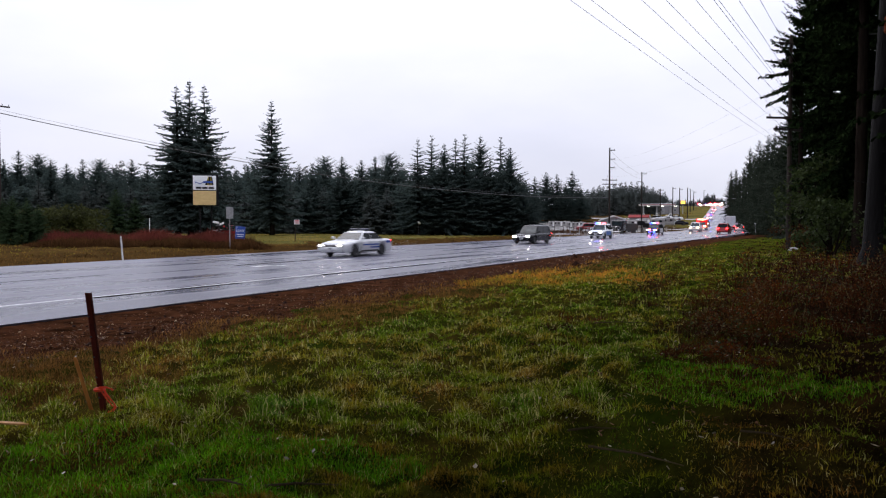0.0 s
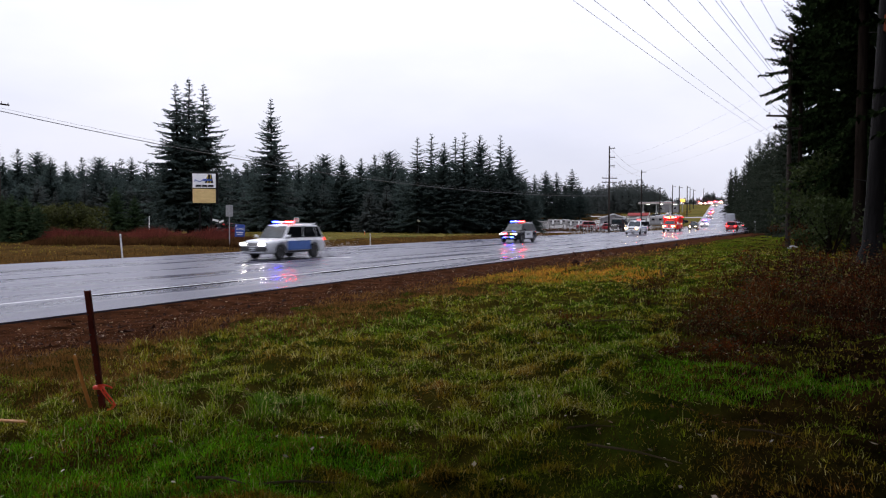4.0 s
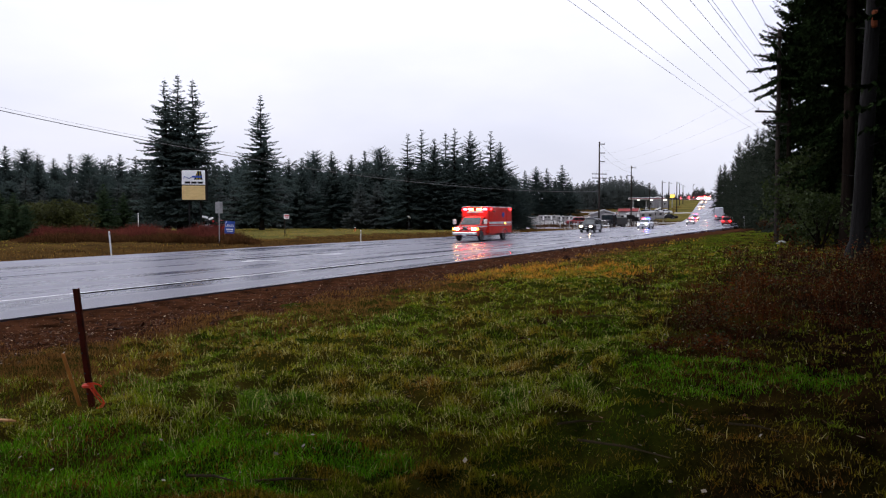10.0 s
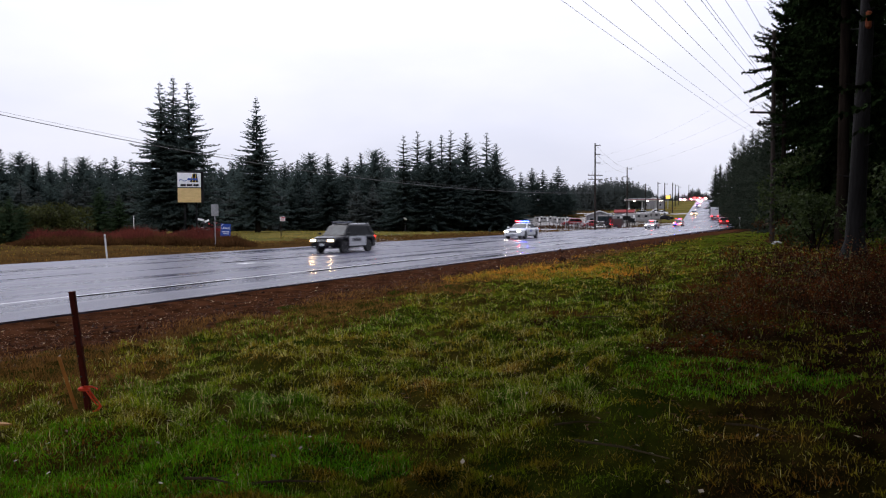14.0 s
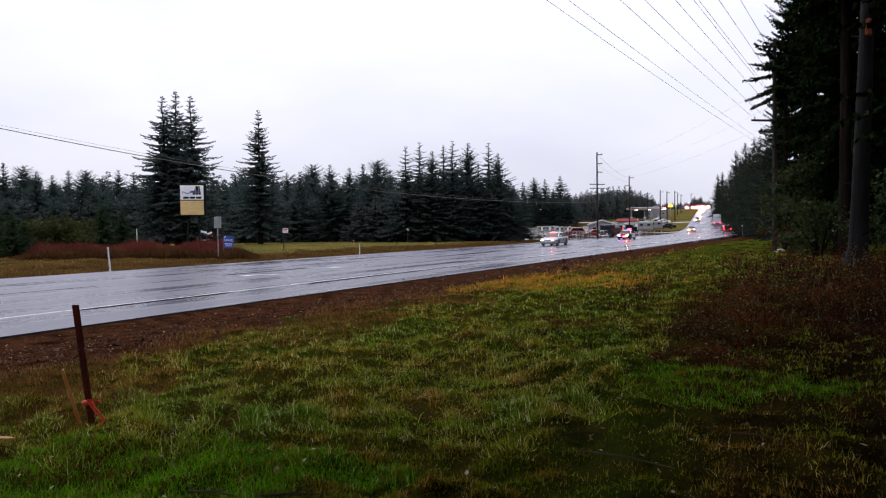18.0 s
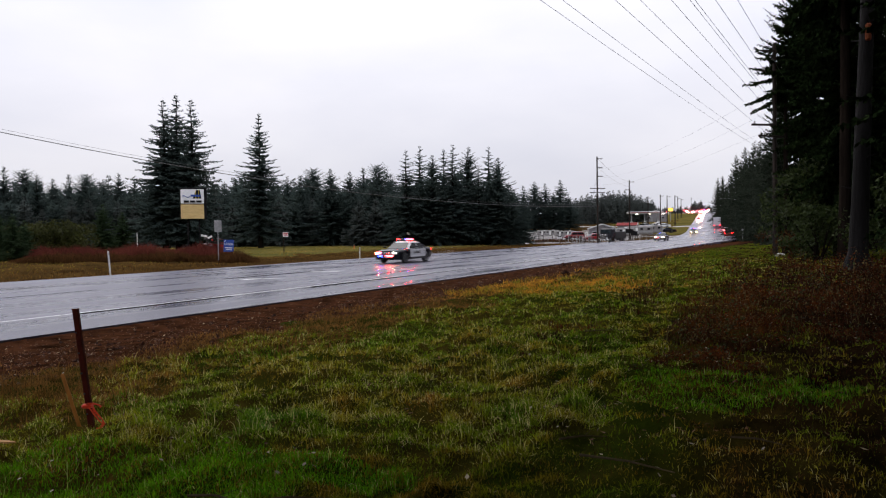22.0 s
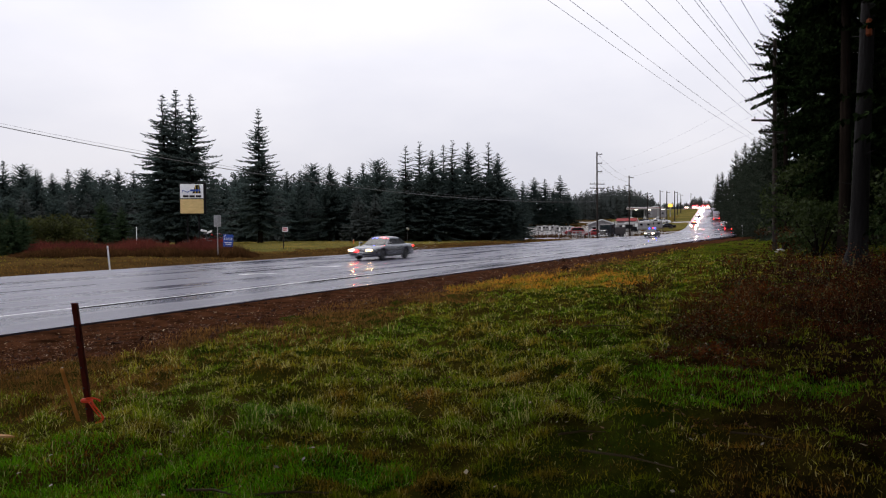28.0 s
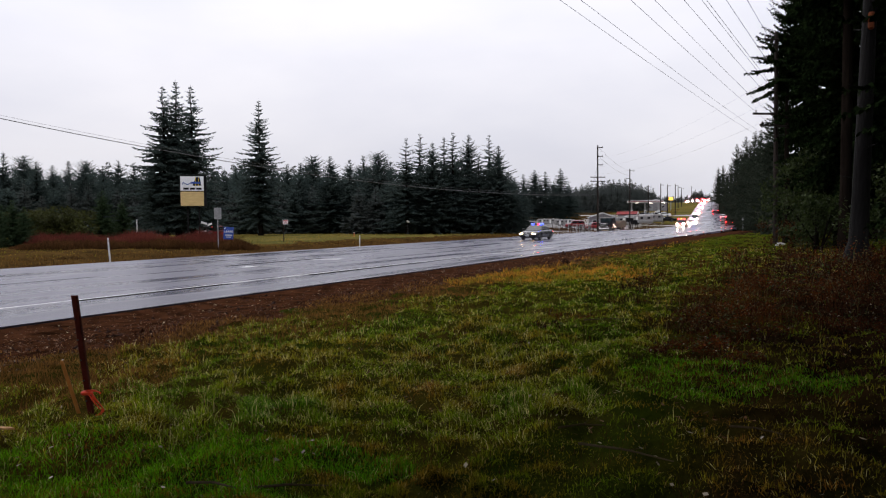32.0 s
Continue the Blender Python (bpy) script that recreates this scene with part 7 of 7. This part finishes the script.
# bracken and bramble leaves, in humps that rise towards the wood
x, y = scatter(150000, 8.5, 40)
zone_ = brush_zone(x, y)
k = zone_ > 0.05 + 0.15 * rg.random(len(x))
x, y, zone_ = x[k], y[k], zone_[k]
top = np.clip(zone_, 0, 0.8) * np.interp(y, [9, 14, 24], [0.22, 0.42, 0.9]) * (0.7 + 0.6 * waves(x, y, 1.3, 51) + 0.3 * tussock(x, y))
z = ground_z(x, y) + 0.02 + np.maximum(top, 0.03) * rg.random(len(x)) ** 0.55
size = rg.uniform(0.02, 0.05, len(x)) * np.maximum(1, y / 13)
part_ = rg.random(len(x)) < 0.90
leaves("bracken", "rust-brown bracken and bramble under the trees", x[part_], y[part_], z[part_], size[part_], BRACKEN)
part_ = ~part_
leaves("bramble_leaves", "dull green bramble leaves among the bracken", x[part_], y[part_], z[part_] + 0.02, size[part_] * 1.1, SHRUBLEAF)
x, y = scatter(26000, 5.5, 45)
s_, u_, _ = road_coords(x, y)
k = (u_ - NEAR_EDGE > 0.3) & ((u_ - NEAR_EDGE < 5) | (rg.random(len(x)) < 0.08))
x, y = x[k], y[k]
blades("leaf_litter", "fallen brown leaves and twigs on bare soil", x, y, rg.uniform(0.02, 0.06, len(x)) * np.maximum(1, y / 14), rg.uniform(0.012, 0.03, len(x)) * np.maximum(1, y / 14), None, DEADLEAF, 0.2)
x, y = scatter(4200, 3.8, 24)
k = on_grass(x, y, 4.2) & (rg.random(len(x)) < np.where(brush_zone(x, y) > -0.1, 0.5, 0.035))
x, y = x[k], y[k]
leaves("pale_leaves", "pale fallen leaves scattered in the grass", x, y, ground_z(x, y) + 0.05 + np.clip(brush_zone(x, y), 0, 0.5) * 0.25 * rg.random(len(x)), rg.uniform(0.02, 0.045, len(x)), PALELEAF, 0.45)


def clods(name, label, x, y, size, mat):
    """Lumps of earth lying on the bank, as one object: a crooked octahedron each."""
    n = len(x)
    base = np.array([(1, 0, 0), (0, 1, 0), (-1, 0, 0), (0, -1, 0), (0, 0, 0.8), (0, 0, -0.6)], float)
    tri = np.array([(0, 1, 4), (1, 2, 4), (2, 3, 4), (3, 0, 4), (1, 0, 5), (2, 1, 5), (3, 2, 5), (0, 3, 5)])
    v = base[None] * rg.uniform(0.5, 1.3, (n, 6, 1)) + rg.normal(0, 0.15, (n, 6, 3))
    v = v * size[:, None, None] + np.c_[x, y, ground_z(x, y) + size * 0.15][:, None, :]
    me = bpy.data.meshes.new(name)
    me.from_pydata(v.reshape(-1, 3).tolist(), [], (tri[None] + 6 * np.arange(n)[:, None, None]).reshape(-1, 3).tolist())
    me.materials.append(mat)
    return thing(name, label, "soil", kind="stuff", mesh=me)


x, y = scatter(30000, 6.5, 60)
s_, u_, _ = road_coords(x, y)
k = (u_ - NEAR_EDGE > 0.15) & (u_ - NEAR_EDGE < 4.6 + waves(x, y, 2.0, 61)) & (waves(x, y, 1.2, 62) + rg.random(len(x)) > 0.2)
x, y = x[k], y[k]
clods("soil_clods", "dark wet clods of earth on the bare bank", x, y, np.exp(rg.normal(-4.25, 0.5, len(x))) * np.maximum(1, np.hypot(x, y) / 16), CLOD)


# tan fuzz between the bank and the grass
x, y = scatter(330000, 6.5, 40)
s_, u_, _ = road_coords(x, y)
w_ = u_ - NEAR_EDGE - 5.1 - 0.8 * waves(x, y, 3.0, 3)
k = (np.abs(w_ + 0.25) < 1.5 * rg.random(len(x)) + 0.5) & (waves(x, y, 2.0, 44) > -0.9)
x, y = x[k], y[k]
blades("bank_grass", "fine tan dead grass at the top of the bank", x, y, rg.uniform(0.04, 0.12, len(x)), fit_width(x, y, 0.0058), 1.1, TANGRASS, 0.9)
a_, r_ = rg.uniform(0, math.tau, 26000), np.sqrt(rg.random(26000))
x, y = 3.0 + 3.4 * r_ * np.cos(a_), 22.6 + 3.4 * r_ * np.sin(a_)
k = on_grass(x, y, 4.0) & (waves(x, y, 1.2, 46) + 0.6 * waves(x, y, 0.5, 47) > 0.35)
x, y = x[k], y[k]
blades("gold_grass", "clump of bright golden dead grass on the bank", x, y, rg.uniform(0.06, 0.18, len(x)), np.full(len(x), 0.015), 1.0, GOLDGRASS, 0.9)


x, y = strip_field(40000, -5, 150, FAR_EDGE - 0.6, FAR_EDGE - 10)
blades("verge_grass", "rank brown and gold grass on the far verge", x, y, rg.uniform(0.06, 0.2, len(x)), np.full(len(x), 0.028), 1.2, VERGEBLADE, 0.8)
x, y = strip_field(16000, -5, 150, FAR_EDGE - 0.8, FAR_EDGE - 9)
blades("verge_weeds", "brown weeds on the far verge", x, y, rg.uniform(0.08, 0.22, len(x)), np.full(len(x), 0.028), 1.0, BROWNWEED, 0.8)
x, y = strip_field(30000, 10, 108, FAR_EDGE - 8, FAR_EDGE - 60)
blades("field_grass", "short yellow-green grass in the field", x, y, rg.uniform(0.05, 0.13, len(x)), np.full(len(x), 0.05), 0.9, FIELDBLADE, 0.8)
x, y = strip_field(9000, 205, 330, FAR_EDGE - 1, FAR_EDGE - 26)
blades("hill_grass", "dull green and brown grass beside the hill road", x, y, rg.uniform(0.15, 0.3, len(x)), np.full(len(x), 0.09), 0.8, VERGEBLADE, 0.8)


def thicket(name, label, px0, px1, d0, d1, n, h0, h1, mat, seed, hump=1.0, lean=0.35, wide=0.045):
    """A low mass of fine upright twigs with a lumpy outline."""
    r = np.random.default_rng(seed)
    px, d = r.uniform(px0, px1, n), r.uniform(d0, d1, n)
    x = (px - 784) / FOCAL * d
    lump = 0.72 + 0.22 * waves(px * 0.016, d * 0.10, 2.2, seed) * hump + 0.08 * waves(px * 0.09, d * 0.2, 2.2, seed + 1)
    edge = np.minimum(1, np.minimum(px - px0, px1 - px) / 45 + 0.15)
    ob = blades(name, label, x, d, r.uniform(h0, h1, n) * np.clip(lump, 0.3, 1.2) * edge, np.full(n, wide), lean, mat, 0.7)
    ob["category"] = "shrub"


thicket("red_brush", "bank of bare red-brown brush beyond the verge", 55, 440, 59, 71, 60000, 0.5, 1.65, REDTWIG, 31, 1.0, 0.8, 0.03)
thicket("fence_brush", "low brown brush along the yard fence", 900, 1075, 140, 150, 5000, 0.3, 1.0, BROWNWEED, 35)
thicket("brown_brush", "lower brown brush in front of the red bank", 40, 480, 54.5, 60, 26000, 0.35, 1.0, BROWNWEED, 32, 1.0, 0.7, 0.035)


def bush(x, y, w, h, n, mat, label, seed, leaf=0.16):
    """A leafy shrub: stems, and clumps of leaves with gaps between them."""
    r = np.random.default_rng(seed)
    root = thing("shrub", label, "shrub", "shrubs", at=(x, y, gz(x, y)))
    stems = [tube((r.normal(0, 0.15), r.normal(0, 0.15), -0.1), (r.normal(0, w * 0.28), r.normal(0, w * 0.28), h * r.uniform(0.5, 0.85)), 0.05, 0.015, 6) for _ in range(9)]
    part("stem", join(*stems), BARK, root)
    cl = [(r.normal(0, w * 0.26), r.normal(0, w * 0.26), h * r.uniform(0.12, 0.95), r.uniform(0.3, 0.6)) for _ in range(34)]
    vs, fs = [], []
    for _ in range(n):
        cx, cy, cz, cr = cl[r.integers(len(cl))]
        d = r.normal(0, 1, 3)
        d = d / np.linalg.norm(d) * cr * w * 0.36 * r.uniform(0.6, 1.05)
        p = np.array([cx, cy, cz]) * [1 - 0.5 * max(0, cz / h - 0.6), 1 - 0.5 * max(0, cz / h - 0.6), 1] + d * [1, 1, 0.8]
        a = r.normal(0, 1, 3)
        a /= np.linalg.norm(a)
        b = np.cross(a, r.normal(0, 1, 3))
        b /= np.linalg.norm(b)
        k = len(vs)
        s = leaf * r.uniform(0.6, 1.3)
        vs += [p, p + a * s * 0.5 + b * s * 0.25, p + a * s, p + a * s * 0.5 - b * s * 0.25]
        fs.append((k, k + 1, k + 2, k + 3))
    part("foliage", mesh_of("foliage", vs, fs, mat, 0), None, root)


bush(19.7, 39.5, 4.2, 4.9, 5200, SHRUBLEAF, "tall dull green shrub in front of the wood", 41, 0.22)
bush(22.6, 41.5, 4.4, 5.4, 3600, SHRUBLEAF, "tall dull green shrub in front of the wood", 42, 0.22)
bush(17.2, 34, 2.8, 2.6, 2200, SHRUBLEAF, "dark green shrub at the edge of the wood", 43, 0.18)
bush(19.0, 30, 4.0, 3.4, 2600, SHRUBLEAF, "dark green shrub at the edge of the wood", 44, 0.2)
bush(20.4, 43, 2.4, 1.2, 1500, BROWNWEED, "low brown bracken at the edge of the wood", 45, 0.16)
for k in range(16):
    p = lane(112 + k * 12, 19.5 + (k * 5) % 4)
    bush(p.x, p.y, 4.5, 2.6 + (k * 7) % 5 * 0.5, 1100, (BAREBRUSH, BROWNWEED)[k % 2], "bare grey-brown roadside brush", 60 + k, 0.3)
for px, d, w, h in ((122, 72, 5.0, 3.1), (84, 74, 4.0, 2.8), (146, 76, 4.5, 2.9)):
    p = spot(px, d)
    bush(p.x, p.y, w, h, 6500, OLIVELEAF, "olive evergreen shrub behind the red brush", int(px), 0.25)


# ---- what moves: the convoy towards the camera, the traffic away from it ----
def course(knots, t):
    """Metres along the road at t seconds; past the ends the speed holds."""
    if t <= knots[0][0]:
        (a, p), (b, q) = knots[0], knots[1]
    elif t >= knots[-1][0]:
        (a, p), (b, q) = knots[-2], knots[-1]
    else:
        k = max(i for i in range(len(knots) - 1) if knots[i][0] <= t)
        (a, p), (b, q) = knots[k], knots[k + 1]
    return p + (q - p) * (t - a) / (b - a)


def on_road(s, u, towards):
    p = lane(s, u)
    b = radians(heading(s))
    slope = math.degrees(math.atan(rise(s + 1) - rise(s - 1)) / 2)
    turn = math.degrees(math.atan2(math.cos(b), math.sin(b)))
    return pose(p.x, p.y, p.z + 0.008, 0, slope, turn + 180) if towards else pose(p.x, p.y, p.z + 0.008, 0, -slope, turn)


SPRAY = surface("road_spray", (0.55, 0.55, 0.58), (0.75, 0.75, 0.78), 3, 20, 0.5, 0.0)


def spray_mesh(seed, n=2800):
    """Drops thrown up behind the rear wheels of a car that heads along +X, thinning as they rise."""
    r = np.random.default_rng(seed)
    back = -1.5 - 3.6 * r.random(n) ** 1.4
    wide = r.choice([-0.75, 0.75], n) + r.normal(0, 0.16, n) * (1 + 0.4 * (-1.5 - back))
    up = 0.03 + np.abs(r.normal(0, 0.16, n)) * (0.6 + 0.45 * (-1.5 - back))
    size = r.uniform(0.009, 0.021, n)
    base = np.array([(1, 0, -0.5), (-0.5, 0.87, -0.5), (-0.5, -0.87, -0.5), (0, 0, 1)])
    v = base[None] * size[:, None, None] + np.c_[back, wide, up][:, None, :]
    tri = np.array([(0, 2, 1), (0, 1, 3), (1, 2, 3), (2, 0, 3)])
    return mesh_of("spray", v.reshape(-1, 3).tolist(), (tri[None] + 4 * np.arange(n)[:, None, None]).reshape(-1, 3).tolist(), SPRAY, 0)


SPRAY_MESH = spray_mesh(3)
for v in (v1, v2, v3, v4, v5, v6, v7, v8, v9, v10, v11, v12):
    part("spray", SPRAY_MESH, None, v, "fine white spray from the wet road", at=(-0.8 if v is v6 else 0, 0, 0))


def drive(ob, knots, u, towards=True):
    s_at = lambda t: course(knots, t) * (0.975 if towards else 1.0)
    across = lambda s: u if towards else min(u, float(near_edge(s)) - 1.3)
    walk(ob, [(t / 2, on_road(s_at(t / 2), across(s_at(t / 2)), towards)) for t in range(65)])
    # the wheels turn while the car is in sight and near
    seen = [t / 10 for t in range(321) if -20 < s_at(t / 10) < 110]
    if seen and towards:
        for w in [c for c in ob.children if c.name.split(".")[0] == "wheel"]:
            base = w.matrix_basis.copy()
            rows = [(0.0, base)] if seen[0] > 0 else []
            turned = 0
            for t in seen:
                rows.append((t, base @ Matrix.Rotation(radians(turned), 4, "Y")))
                turned += 68
            if seen[-1] < 32:
                rows.append((32.0, rows[-1][1]))
            walk(w, rows)


for k, ob in enumerate(crest_cars):
    ob.matrix_basis = on_road(478 + 13.5 * k, 4.1, True)


def motions():
    drive(v1, [(0, 36.2), (1, 20.2)], 0.6)
    drive(v2, [(0, 64.5), (3, 17)], 0.6)
    drive(v3, [(0, 87), (1, 73.3), (2, 59.3), (3, 44.5), (3.5, 37.2)], 0.6)
    drive(v4, [(0, 117), (1, 104.7), (2, 91.3), (3, 76.5), (3.5, 69), (5.5, 37.5), (6, 30), (7, 14.5)], 0.6)
    drive(v5, [(0, 155), (1, 141), (2, 127.5), (3.5, 109), (5.5, 80), (7, 56.4), (8, 40.2), (9, 23.7)], 1.3)
    drive(v6, [(0, 181), (2, 154.5), (3.5, 136), (5.5, 116), (7, 98.5), (8.5, 78), (10, 55.5), (11, 39.2), (12, 22.5)], 0.6)
    drive(v7, [(0, 215), (5.5, 138), (7, 121), (8.5, 104), (10, 87), (11.5, 68.7), (13, 49.5), (14.5, 29.8)], 0.6)
    drive(v8, [(0, 258), (6.5, 163), (8, 141), (9.5, 123.5), (11, 106), (12.5, 87), (14, 65.3), (16.5, 28), (17, 20.8)], 0.6)
    drive(v9, [(0, 315), (11.5, 157), (13, 138), (14.5, 120), (16.5, 95.5), (18, 74), (19, 58), (20, 41), (21, 24.2)], 0.6)
    drive(v10, [(0, 354), (13.5, 165), (14.5, 151), (16.5, 125.5), (18, 106), (19.5, 84), (21, 59.5), (22, 43), (23, 26.3)], 0.6)
    drive(v11, [(0, 455), (20, 162), (21.5, 138.5), (23, 118.5), (24.5, 98), (25.5, 82.3), (27.5, 49), (28, 40.3), (29, 23)], 0.6)
    drive(v12, [(0, 530), (24.5, 171), (25.5, 155.5), (27.5, 130), (29, 112), (30.5, 92), (32, 68.5)], 0.6)
    drive(v13, [(0, 600), (30.5, 183), (31.5, 166), (32, 158)], 0.6)
    drive(v14, [(0, 640), (32, 190)], 0.6)
    drive(v15, [(0, 665), (32, 222)], 0.6)
    drive(v16, [(0, 700), (32, 262)], 0.6)
    drive(v17, [(0, 730), (32, 330)], 0.6)
    drive(v18, [(0, 760), (32, 400)], 0.6)
    drive(v19, [(0, 795), (32, 440)], 0.6)
    drive(v20, [(0, 830), (32, 480)], 0.6)
    drive(w1, [(0, 126), (3, 136), (7, 148), (13.5, 160), (20, 168), (28, 178), (32, 182)], 8.7, False)
    drive(w2, [(0, 168), (7, 182), (13.5, 193), (20, 205), (28, 220), (32, 226)], 8.5, False)
    drive(w3, [(0, 184), (7, 205), (20, 235), (28, 262), (32, 274)], 6.4, False)


motions()
